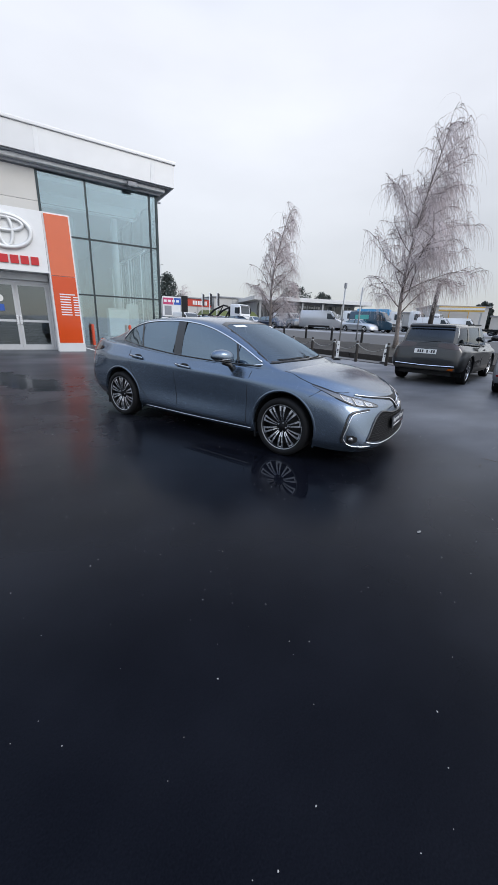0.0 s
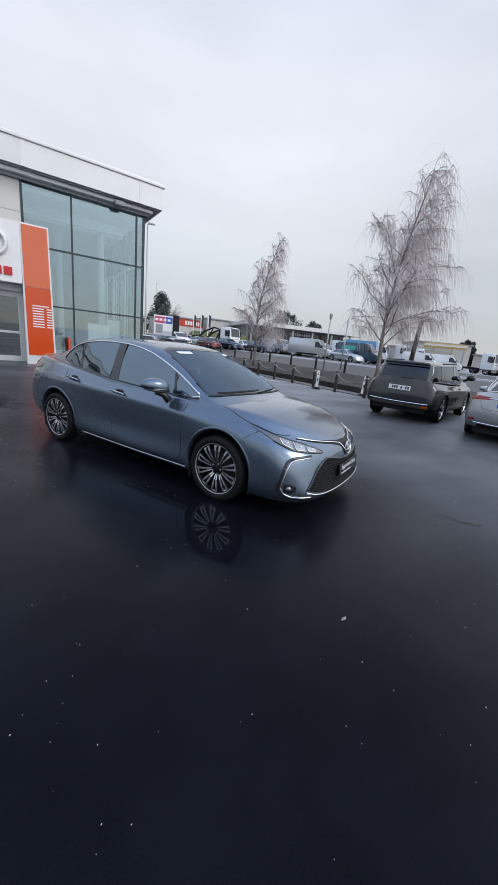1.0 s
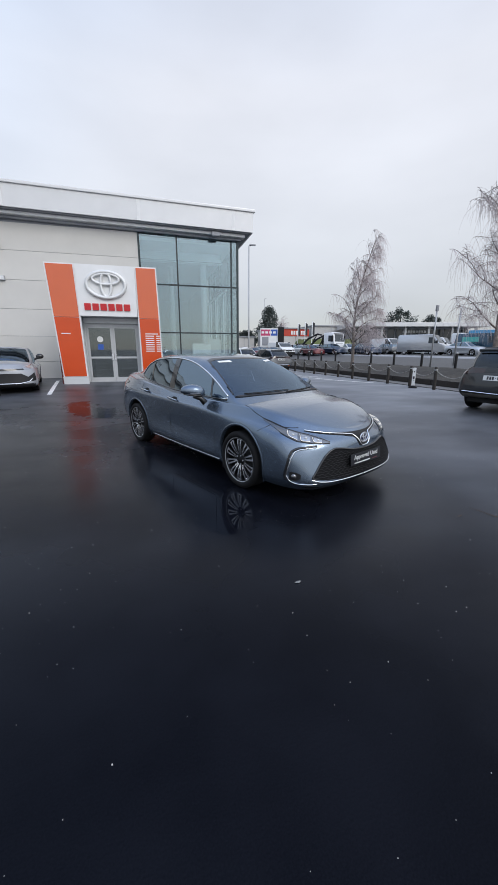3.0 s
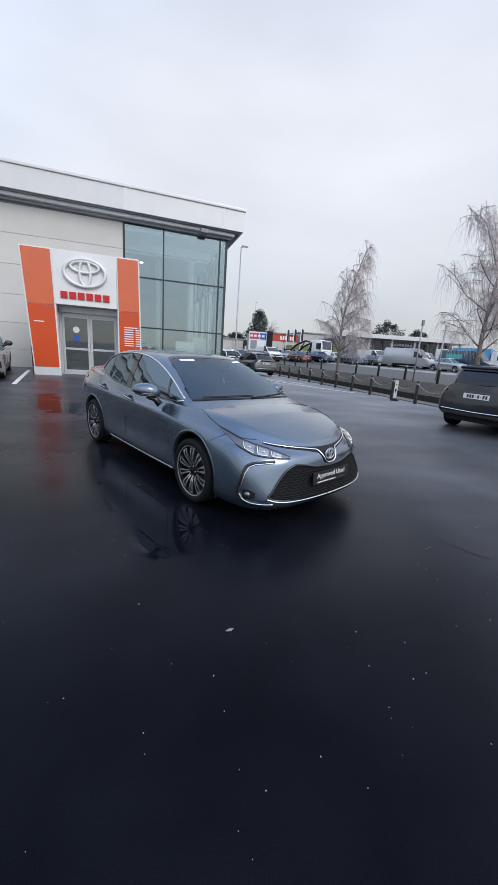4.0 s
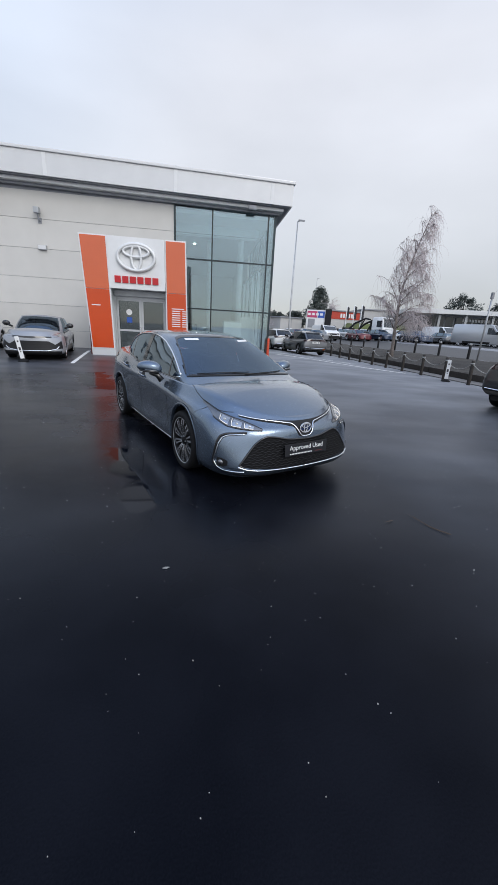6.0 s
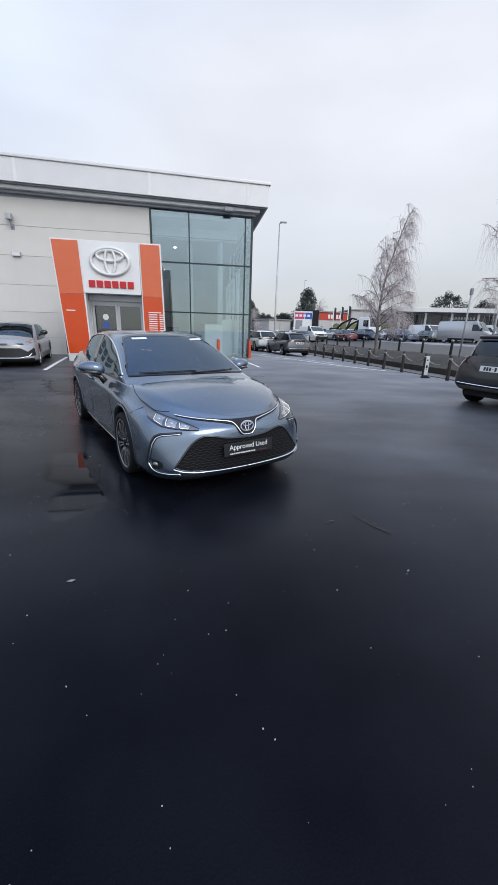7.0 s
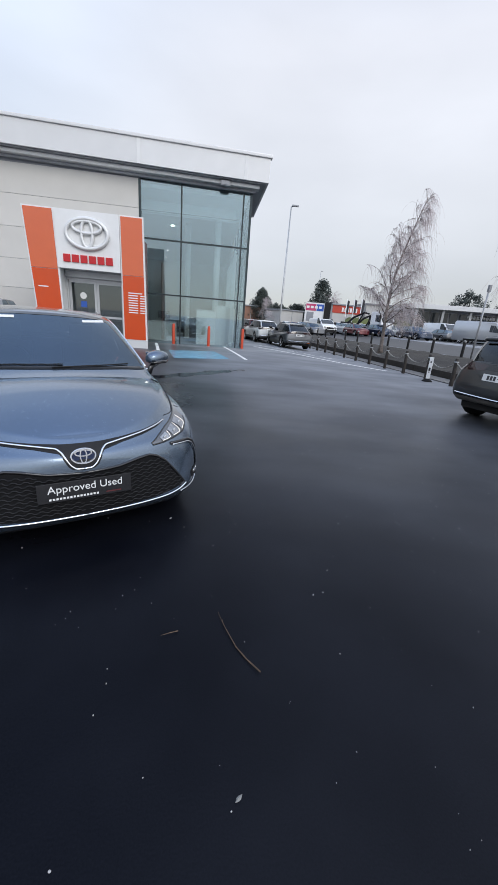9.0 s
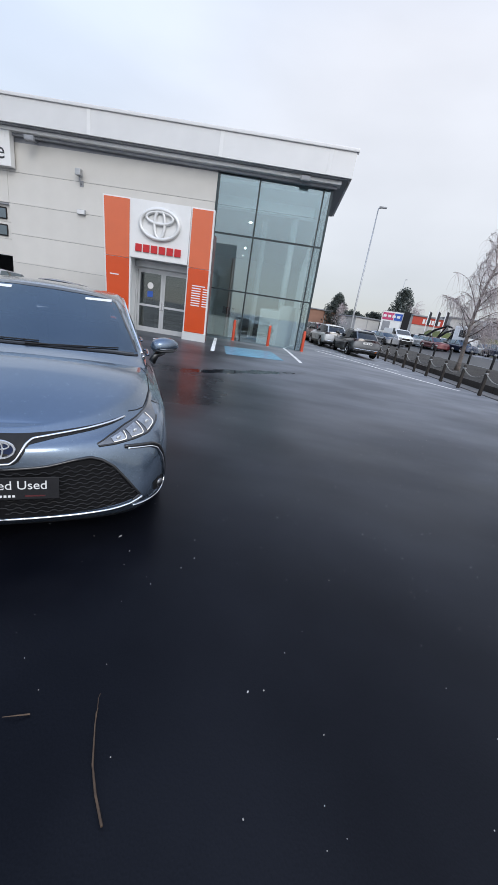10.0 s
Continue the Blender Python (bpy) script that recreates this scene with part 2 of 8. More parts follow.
# same orange, its base paled to paint in the mirrored sky
SHEENORANGE = mat("orange_panel", (0.67, 0.122, 0.036), 0.14, var=0.04, scale=2, coat=0.6, coat_rough=0.04)
MAROON = mat("dim_red_print", (0.10, 0.012, 0.014), 0.5, var=0.1, scale=20)
RED = mat("red_letter", (0.55, 0.015, 0.02), 0.35, var=0.05, scale=5)
SILVERP = mat("silver_plastic", (0.70, 0.71, 0.73), 0.22, metal=0.75, var=0.04, scale=5)
CHROME = mat("chrome", (0.82, 0.83, 0.85), 0.07, metal=1.0, var=0.03, scale=8)
ALLOY = mat("machined_alloy", (0.74, 0.74, 0.75), 0.22, metal=0.95, var=0.05, scale=30)
RIMDARK = mat("dark_rim", (0.005, 0.005, 0.006), 0.65, specular=0.2, metal=0.0, var=0.15, scale=20)
RUBBER = mat("tyre_rubber", (0.006, 0.006, 0.0065), 0.7, specular=0.25, var=0.3, scale=25, bump=0.2, bump_scale=90)
BLACKG = mat("gloss_black", (0.012, 0.012, 0.013), 0.10, var=0.1, scale=10, coat=0.5)
BLACKM = mat("black_plastic", (0.010, 0.010, 0.011), 0.5, specular=0.3, var=0.25, scale=30, bump=0.1, bump_scale=200)
WELL = mat("wheel_well", (0.008, 0.008, 0.008), 0.9, var=0.3, scale=10)
SEATM = mat("seat_fabric", (0.03, 0.03, 0.032), 0.85, var=0.3, scale=40)
LAMPCLEAR = mat("lamp_lens", (0.36, 0.36, 0.36), 0.16, metal=0.6, var=0.12, scale=25, coat=1.0)
LAMPGLASS = mat("lamp_projector", (0.60, 0.62, 0.64), 0.05, metal=0.5, var=0.1, scale=40, coat=1.0)
LAMPSHELL = mat("lamp_shell", (0.16, 0.163, 0.17), 0.12, metal=0.85, var=0.15, scale=30, coat=1.0)
LAMPMOD = mat("lamp_reflector", (0.40, 0.405, 0.415), 0.12, metal=0.95, var=0.3, scale=60, coat=1.0)
LAMPGLOW = mat("daytime_lamp", (1.0, 0.95, 0.86), 0.2, var=0, emit=0.35)
NAVY = mat("navy_gloss", (0.008, 0.018, 0.06), 0.2, var=0.1, coat=0.2)
SMOKED = mat("smoked_lamp", (0.02025, 0.0027, 0.00315), 0.08, var=0.15, scale=30, coat=1.0)
REDLAMP = mat("red_lamp", (0.35, 0.01, 0.012), 0.12, var=0.15, scale=30, coat=1.0)
AMBER = mat("amber_lamp", (0.75, 0.17, 0.02), 0.2, var=0.1, scale=30, coat=0.6)
PLATEW = mat("plate_white", (0.78, 0.78, 0.76), 0.4, var=0.03, scale=20)
PLATEB = mat("plate_black", (0.012, 0.012, 0.014), 0.25, var=0.1, scale=20)
INK = mat("dark_ink", (0.03, 0.03, 0.035), 0.5, var=0)
BLUEM = mat("blue_paint", (0.03, 0.10, 0.42), 0.4, var=0.08, scale=6)
LINEP = mat("line_paint", (0.84, 0.84, 0.82), 0.55, var=0.22, scale=9, bump=0.3, bump_scale=90)
BAYBLUE = mat("bay_blue", (0.10, 0.28, 0.40), 0.45, var=0.35, scale=5, bump=0.2, bump_scale=80, coat=0.3)
LIMB = mat("birch_limb", (0.13, 0.10, 0.088), 0.85, var=0.4, scale=7)
BARK = mat("birch_bark", (0.24, 0.205, 0.185), 0.85, var=0.5, scale=9, bump=0.4, bump_scale=30)
GRILLEM = mat("grille_plastic", (0.006, 0.006, 0.007), 0.6, specular=0.15, var=0.2, scale=30)
TWIG = mat("birch_twig", (0.62, 0.545, 0.54), 0.8, var=0.3, scale=3)
PINE = mat("conifer_green", (0.046, 0.058, 0.050), 0.8, var=0.5, scale=2)
ROPE = mat("galvanised_chain", (0.36, 0.34, 0.31), 0.55, metal=0.3, var=0.3, scale=40, bump=0.6, bump_scale=120)
STEEL = mat("galvanised_steel", (0.42, 0.43, 0.44), 0.45, metal=0.5, var=0.12, scale=4)


def car_paint(name, color, metal=0.55, rough=0.32, drops=0.10):
    m = mat(name, color, rough, metal, var=0.02, scale=220, coat=1.0, coat_rough=0.03, rough_var=0.04)
    # fine orange peel and drops in the lacquer
    nt = m.node_tree
    tc = nt.nodes.new("ShaderNodeTexCoord")
    n = nt.nodes.new("ShaderNodeTexNoise")
    n.inputs["Scale"].default_value, n.inputs["Detail"].default_value = 34, 3
    bp = nt.nodes.new("ShaderNodeBump")
    bp.inputs["Strength"].default_value, bp.inputs["Distance"].default_value = drops, 0.004
    nt.links.new(tc.outputs["Object"], n.inputs["Vector"])
    nt.links.new(n.outputs["Fac"], bp.inputs["Height"])
    nt.links.new(bp.outputs["Normal"], nt.nodes["Principled BSDF"].inputs["Coat Normal"])
    return m


def glass(name, tint, reflect=1.0, gloss=(1.0, 1.0, 1.0)):
    """Tinted pane: part clear, part dark, with a mirror coat."""
    m = bpy.data.materials.new(name)
    m.use_nodes = True
    nt = m.node_tree
    nt.nodes.remove(nt.nodes["Principled BSDF"])
    out = nt.nodes["Material Output"]
    tr = nt.nodes.new("ShaderNodeBsdfTransparent")
    tr.inputs["Color"].default_value = (*tint, 1)
    gl = nt.nodes.new("ShaderNodeBsdfGlossy")
    gl.inputs["Roughness"].default_value = 0.02
    gl.inputs["Color"].default_value = (*gloss, 1)
    fr = nt.nodes.new("ShaderNodeFresnel")
    fr.inputs["IOR"].default_value = 1.5 + 0.35 * reflect
    mx = nt.nodes.new("ShaderNodeMixShader")
    nt.links.new(fr.outputs[0], mx.inputs[0])
    nt.links.new(tr.outputs[0], mx.inputs[1])
    nt.links.new(gl.outputs[0], mx.inputs[2])
    nt.links.new(mx.outputs[0], out.inputs["Surface"])
    return m


WINDSCREEN = glass("windscreen_glass", (0.26, 0.31, 0.39), 2.1, (0.64, 0.81, 1.0))
TINTED = glass("tinted_glass", (0.06, 0.07, 0.08), 4.5, (0.72, 0.88, 1.0))
DARKGLASS = glass("dark_glass", (0.05, 0.055, 0.06), 0.6, (0.85, 0.92, 1.0))
DOORGLASS = glass("door_glass", (0.55, 0.58, 0.58), 1.5, (0.9, 0.97, 1.0))
SHOPGLASS = glass("shop_glass", (0.86, 0.94, 0.95), 2.7, (0.82, 0.95, 1.0))


# ---- mesh helpers ----
def link_mesh(name, me, material, parent=None, label="", smooth=False):
    if material is not None:
        for m in material if isinstance(material, (list, tuple)) else (material,):
            me.materials.append(m)
    if smooth:
        me.polygons.foreach_set("use_smooth", [True] * len(me.polygons))
    ob = new(name, me)
    if parent is not None:
        ob.parent = parent
    if label:
        ob["label"] = label
    return ob


def part(name, bm, material, parent=None, label="", smooth=False, sharp=None):
    """Links a bmesh as one mesh object under a thing or a part."""
    me = bpy.data.meshes.new(name)
    bmesh.ops.recalc_face_normals(bm, faces=bm.faces)
    bm.to_mesh(me)
    bm.free()
    ob = link_mesh(name, me, material, parent, label, smooth)
    if smooth and sharp:
        me.set_sharp_from_angle(angle=radians(sharp))
    return ob


def thing(name, m, label, category, group="", kind=""):
    ob = new(name)
    ob.empty_display_size = 0.2
    ob.matrix_world = m
    return tagged(ob, label, category, group, kind)


def box(bm, x0, x1, y0, y1, z0, z1, bevel=0.0, m=None):
    r = bmesh.ops.create_cube(bm, size=1.0)
    vs = r["verts"]
    for v in vs:
        v.co = Vector(((x0 + x1) / 2 + v.co.x * (x1 - x0), (y0 + y1) / 2 + v.co.y * (y1 - y0), (z0 + z1) / 2 + v.co.z * (z1 - z0)))
    if bevel:
        es = list({ed for v in vs for ed in v.link_edges})
        r2 = bmesh.ops.bevel(bm, geom=es, offset=bevel, segments=2, affect="EDGES", profile=0.7)
        vs = list({v for f in r2["faces"] for v in f.verts} | {v for v in vs if v.is_valid})
    if m is not None:
        bmesh.ops.transform(bm, matrix=m, verts=vs)
    return vs


def box_bm(x0, x1, y0, y1, z0, z1, bevel=0.0):
    bm = bmesh.new()
    box(bm, x0, x1, y0, y1, z0, z1, bevel)
    return bm


def grid_bm(pts, closed_u=False, bm=None):
    """A sheet from an array of points [u][v]."""
    bm = bm or bmesh.new()
    vs = [[bm.verts.new(p) for p in row] for row in pts]
    nu = len(vs)
    for i in range(nu if closed_u else nu - 1):
        a, b = vs[i], vs[(i + 1) % nu]
        for j in range(len(a) - 1):
            bm.faces.new((a[j], b[j], b[j + 1], a[j + 1]))
    return bm


def tube(bm, path, radius, sides=6, caps=True, flat=1.0, axis=None):
    """A tube along a path; radius may be a list."""
    path = [Vector(p) for p in path]
    rings = []
    ref = Vector((0, 0, 1)) if axis is None else Vector(axis)
    for i, p in enumerate(path):
        d = (path[min(i + 1, len(path) - 1)] - path[max(i - 1, 0)])
        d = d.normalized() if d.length > 1e-9 else Vector((1, 0, 0))
        if axis is None and abs(d.dot(ref)) > 0.95:
            ref = Vector((1, 0, 0)) if abs(d.x) < 0.9 else Vector((0, 1, 0))
        a = d.cross(ref).normalized()
        b = d.cross(a).normalized()
        r = radius[i] if isinstance(radius, (list, tuple)) else radius
        rings.append([bm.verts.new(p + (a * math.cos(t) * flat + b * math.sin(t)) * r) for t in (2 * math.pi * k / sides for k in range(sides))])
    for u, v in zip(rings, rings[1:]):
        for k in range(sides):
            bm.faces.new((u[k], u[(k + 1) % sides], v[(k + 1) % sides], v[k]))
    if caps:
        bm.faces.new(rings[0])
        bm.faces.new(rings[-1][::-1])
    return bm


def lathe(profile, n=32, axis="y", bm=None, closed=False):
    """Turns a profile of (radius, along) round an axis."""
    bm = bm or bmesh.new()
    rings = []
    for k in range(n):
        a = 2 * math.pi * k / n
        row = []
        for r, h in profile:
            c, s = r * math.cos(a), r * math.sin(a)
            row.append(bm.verts.new((c, h, s) if axis == "y" else (c, s, h)))
        rings.append(row)
    m = len(profile)
    for k in range(n):
        u, v = rings[k], rings[(k + 1) % n]
        for j in range(m if closed else m - 1):
            bm.faces.new((u[j], v[j], v[(j + 1) % m], u[(j + 1) % m]))
    return bm


def text_mesh(body, size, material, name, parent, m, depth=0.0, label=""):
    cu = bpy.data.curves.new(name, "FONT")
    cu.body, cu.size, cu.extrude = body, size, depth
    cu.align_x, cu.align_y = "CENTER", "CENTER"
    tmp = new("tmp_text", cu)
    me = bpy.data.meshes.new_from_object(tmp.evaluated_get(bpy.context.evaluated_depsgraph_get()))
    bpy.data.objects.remove(tmp)
    bpy.data.curves.remove(cu)
    ob = link_mesh(name, me, material, parent, label)
    ob.matrix_local = m
    return ob

# ---- ground, road and verge ----
def post_x(y):
    """The line of the chain posts along the edge of the forecourt."""
    return 12.07 - 0.055 * (y - 9.96) + 0.5 * max(0.0, 7.0 - max(y, -6.0))


def smooth(a, b, x):
    t = min(max((x - a) / (b - a), 0.0), 1.0)
    return t * t * (3 - 2 * t)


def height(x, y):
    """The forecourt rises a little towards the building; past the verge the land rises to the road."""
    u = x - post_x(max(min(y, 60), -30))
    return 0.42 * smooth(1.0, 7.0, u) + 0.5 * smooth(7.0, 17.0, u) + 0.16 * smooth(5.0, 15.5, y) * (1 - smooth(7.0, 11.5, x))


def axis_steps(lo, hi, near_lo, near_hi, fine):
    out, v = [], near_lo
    while v <= near_hi + 1e-6:
        out.append(v)
        v += fine
    step = fine
    while out[-1] < hi:
        step *= 1.5
        out.append(min(out[-1] + step, hi))
    step = fine
    while out[0] > lo:
        step *= 1.5
        out.insert(0, max(out[0] - step, lo))
    return out


gx = axis_steps(-900, 900, -20, 44, 1.0)
gy = axis_steps(-900, 900, -20, 60, 1.0)
ground = part("ground", grid_bm([[(x, y, height(x, y)) for y in gy] for x in gx]), ASPHALT, smooth=True)
tagged(ground, "wet dark asphalt forecourt with damp patches", "ground", kind="structure")


def strip(name, u0, u1, y0, y1, lift, material, label, step=2.0, nu=4, thick=0.0):
    """A sheet that follows the ground between two distances past the chain posts."""
    rows = []
    n = int((y1 - y0) / step)
    for i in range(n + 1):
        y = y0 + (y1 - y0) * i / n
        row = []
        for j in range(nu + 1):
            x = post_x(y) + u0 + (u1 - u0) * j / nu
            row.append((x, y, height(x, y) + lift))
        if thick:
            row.insert(0, (row[0][0], y, row[0][2] - thick))
            row.append((row[-1][0], y, row[-1][2] - thick))
        rows.append(row)
    return tagged(part(name, grid_bm(rows), material, smooth=not thick), label, name, kind="structure")


strip("road", 7.6, 40, -30, 110, 0.006, ROADM, "damp grey road with faded lane lines", nu=10)
strip("pavement", 0.25, 1.05, -25, 60, 0.03, KERB, "narrow concrete edging strip behind the chain posts", thick=0.05)


def verge_bed():
    rows = []
    rng = random.Random(4)
    y = -25.0
    while y <= 62:
        row = []
        for j in range(13):
            u = 1.2 + 5.6 * j / 12
            x = post_x(y) + u
            z = height(x, y) + 0.23 - 0.17 * j / 12 + rng.uniform(-0.025, 0.025)
            row.append((x + rng.uniform(-0.1, 0.1), y, z))
        row.insert(0, (post_x(y) + 1.2, y, 0.0))
        row.append((post_x(y) + 6.85, y, 0.2))
        rows.append(row)
        y += 0.7
    return tagged(part("verge", grid_bm(rows), SOIL, smooth=True), "bare brown soil verge with thin winter grass", "verge", kind="structure")


verge_bed()
kerb_thing = thing("kerb", pose(0, 0, 0), "dark weathered edging boards along the verge", "kerb", kind="structure")
board_bm = box_bm(-0.05, 0.05, -1.19, 1.19, 0, 0.27, 0.012)
board_me = part("board", board_bm, SLEEPER, kerb_thing)
yk = -20.0
first = True
while yk < 50:
    m = pose(post_x(yk) + 1.13, yk, 0.0, 0, 0, math.degrees(math.atan(0.055)))
    if first:
        board_me.matrix_local = m
        first = False
    else:
        o = board_me.copy()
        scene.collection.objects.link(o)
        o.matrix_local = m
    yk += 2.4


def flat_quad(name, pts, material, label, lift=0.004, parent=None):
    a, b, c, d = (Vector((*p, 0)) for p in pts)
    n, m = max(1, math.ceil((b - a).length / 0.5)), max(1, math.ceil((d - a).length / 0.5))
    rows = []
    for i in range(n + 1):
        lo, hi = a.lerp(b, i / n), d.lerp(c, i / n)
        rows.append([Vector((q.x, q.y, height(q.x, q.y) + lift + 0.006)) for q in (lo.lerp(hi, j / m) for j in range(m + 1))])
    ob = part(name, grid_bm(rows), material, parent)
    if parent is None:
        tagged(ob, label, "marking", kind="structure")
    return ob


def line_quad(x0, y0, x1, y1, w):
    d = Vector((x1 - x0, y1 - y0)).normalized()
    n = Vector((-d.y, d.x)) * w / 2
    return [(x0 + n.x, y0 + n.y), (x1 + n.x, y1 + n.y), (x1 - n.x, y1 - n.y), (x0 - n.x, y0 - n.y)]


flat_quad("edge_line", line_quad(6.95, 17.9, 11.52, 11.75, 0.23), LINEP, "worn white line painted on the asphalt")
for i in range(5):
    t0 = i / 5
    ax, ay = 7.4 + 3.3 * t0, 19.2 - 4.2 * t0
    flat_quad("dashed_line", line_quad(ax, ay, ax + 0.42, ay - 0.53, 0.16), LINEP, "worn dashed white line painted on the asphalt")
flat_quad("parking_line", line_quad(2.06, 15.6, 2.82, 10.75, 0.13), LINEP, "worn white parking bay line")
flat_quad("parking_line", line_quad(5.2, 16.3, 5.84, 11.35, 0.13), LINEP, "worn white parking bay line")
flat_quad("parking_line", line_quad(-2.35, 14.3, -1.62, 9.75, 0.13), LINEP, "worn white parking bay line")
flat_quad("blue_bay", [(2.92, 12.7), (4.68, 13.45), (5.24, 11.2), (3.32, 10.5)], BAYBLUE, "faded blue parking bay marking with pale symbol", 0.003)

# ---- dealership building ----
WX0, GX0, GX1, WY = -24.0, 1.37, 6.06, 16.0
GAR0, GAR1, GARZ = -12.2, -7.80, 4.35


def wall_backing():
    bm = bmesh.new()
    box(bm, WX0, GAR0, WY, WY + 0.25, 0, 7.2)
    box(bm, GAR1, GX0 - 0.02, WY, WY + 0.25, 0, 7.0)
    box(bm, GAR0, GAR1, WY, WY + 0.25, GARZ, 7.1)
    return bm


wall_front = tagged(part("wall_front", wall_backing(), EAVE), "pale grey metal cladding wall with horizontal joints", "wall", kind="structure")
rows_z = [0.12, 0.93, 2.06, 3.22, 4.42, 5.60, 6.68]
cols_x = [-24.0, -18.2, GAR0, GAR1, GX0 - 0.02]
panel_cache = {}


def clad(parent, name, x0, x1, y, z0, z1, material, depth=0.03, gap=0.012):
    key = (round(x1 - x0, 3), round(z1 - z0, 3), depth, material.name)
    w, h = x1 - x0 - gap, z1 - z0 - gap
    if key not in panel_cache:
        bm = box_bm(-w / 2, w / 2, -depth, 0, -h / 2, h / 2, 0.006)
        me = bpy.data.meshes.new(name)
        bm.to_mesh(me)
        bm.free()
        me.materials.append(material)
        panel_cache[key] = me
    ob = new(name, panel_cache[key])
    ob.parent = parent
    ob.location = ((x0 + x1) / 2, y, (z0 + z1) / 2)
    return ob


for z0, z1 in zip(rows_z, rows_z[1:]):
    for x0, x1 in zip(cols_x, cols_x[1:]):
        if x0 == GAR0 and z0 < GARZ - 0.2:
            continue
        clad(wall_front, "panel", x0, x1, WY, max(z0, GARZ) if x0 == GAR0 else z0, z1, PANEL)

tagged(part("wall_side", box_bm(5.86, 6.02, WY + 9.0, WY + 22, 0, 6.9), PANEL), "pale grey side wall of the showroom", "wall", kind="structure")
tagged(part("wall_back", box_bm(WX0, 6.02, WY + 22, WY + 22.25, 0, 6.9), PANEL), "pale grey back wall of the building", "wall", kind="structure")
tagged(part("wall_west", box_bm(WX0 - 0.25, WX0, WY, WY + 22.25, 0, 6.9), PANEL), "pale grey end wall of the building", "wall", kind="structure")


def roof():
    r = tagged(part("roof", box_bm(WX0 - 0.6, 6.06, WY - 0.6, WY + 22.5, 6.95, 7.7), EAVE), "flat roof behind a pale metal fascia", "roof", kind="structure")
    xs = [WX0 - 0.6, -19.4, -14.2, -9.0, -3.83, 1.47, 5.72, 6.68]
    for x in xs[1:-1]:
        part("joint_cover", box_bm(x - 0.07, x + 0.07, WY - 0.712, WY - 0.701, 6.88, 7.71, 0.003), WHITEPAINT, r, "pale joint cover strip")
    for x0, x1 in zip(xs, xs[1:]):
        clad(r, "fascia_panel", x0, x1, WY - 0.62, 6.87, 7.72, FASCIA, 0.08, 0.008)
    part("corner_canopy", box_bm(6.065, 6.59, WY - 0.6, WY + 4.6, 6.95, 7.7), EAVE, r)
    part("fascia_panel", box_bm(6.065, 6.15, WY + 4.7, WY + 22.5, 6.87, 7.72, 0.006), FASCIA, r)
    bm = box_bm(6.60, 6.68, WY - 0.61, WY + 4.65, 6.87, 7.72, 0.006)
    part("fascia_panel", bm, FASCIA, r)
    part("coping", box_bm(WX0 - 0.7, 6.74, WY - 0.76, WY - 0.5, 7.72, 7.84, 0.03), FASCIA, r)
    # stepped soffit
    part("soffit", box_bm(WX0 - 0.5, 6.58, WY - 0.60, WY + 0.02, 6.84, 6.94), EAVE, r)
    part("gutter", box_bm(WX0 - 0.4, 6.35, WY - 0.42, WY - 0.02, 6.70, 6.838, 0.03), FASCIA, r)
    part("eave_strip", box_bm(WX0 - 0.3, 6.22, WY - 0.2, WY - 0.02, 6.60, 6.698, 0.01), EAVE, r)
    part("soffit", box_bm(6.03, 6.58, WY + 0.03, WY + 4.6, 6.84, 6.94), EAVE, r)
    # the roof climbs a little towards the workshop end
    r.matrix_world = Matrix.Translation((6.68, 0, 7.3)) @ pose(0, 0, 0, 0, 1.0, 0) @ Matrix.Translation((-6.68, 0, -7.3))


roof()


def flood(x, z=6.66):
    f = thing("floodlight", pose(x, WY - 0.45, z), "grey floodlight under the eave", "floodlight", "eave floodlights")
    part("housing", box_bm(-0.19, 0.19, -0.14, 0.02, -0.02, 0.16, 0.02), EAVE, f)
    part("lens", box_bm(-0.15, 0.15, -0.155, -0.142, 0.01, 0.13, 0.004), EAVE, f)
    part("bracket", box_bm(-0.03, 0.03, 0.02, 0.42, 0.05, 0.09, 0.005), EAVE, f)


flood(4.9)
flood(-6.4)


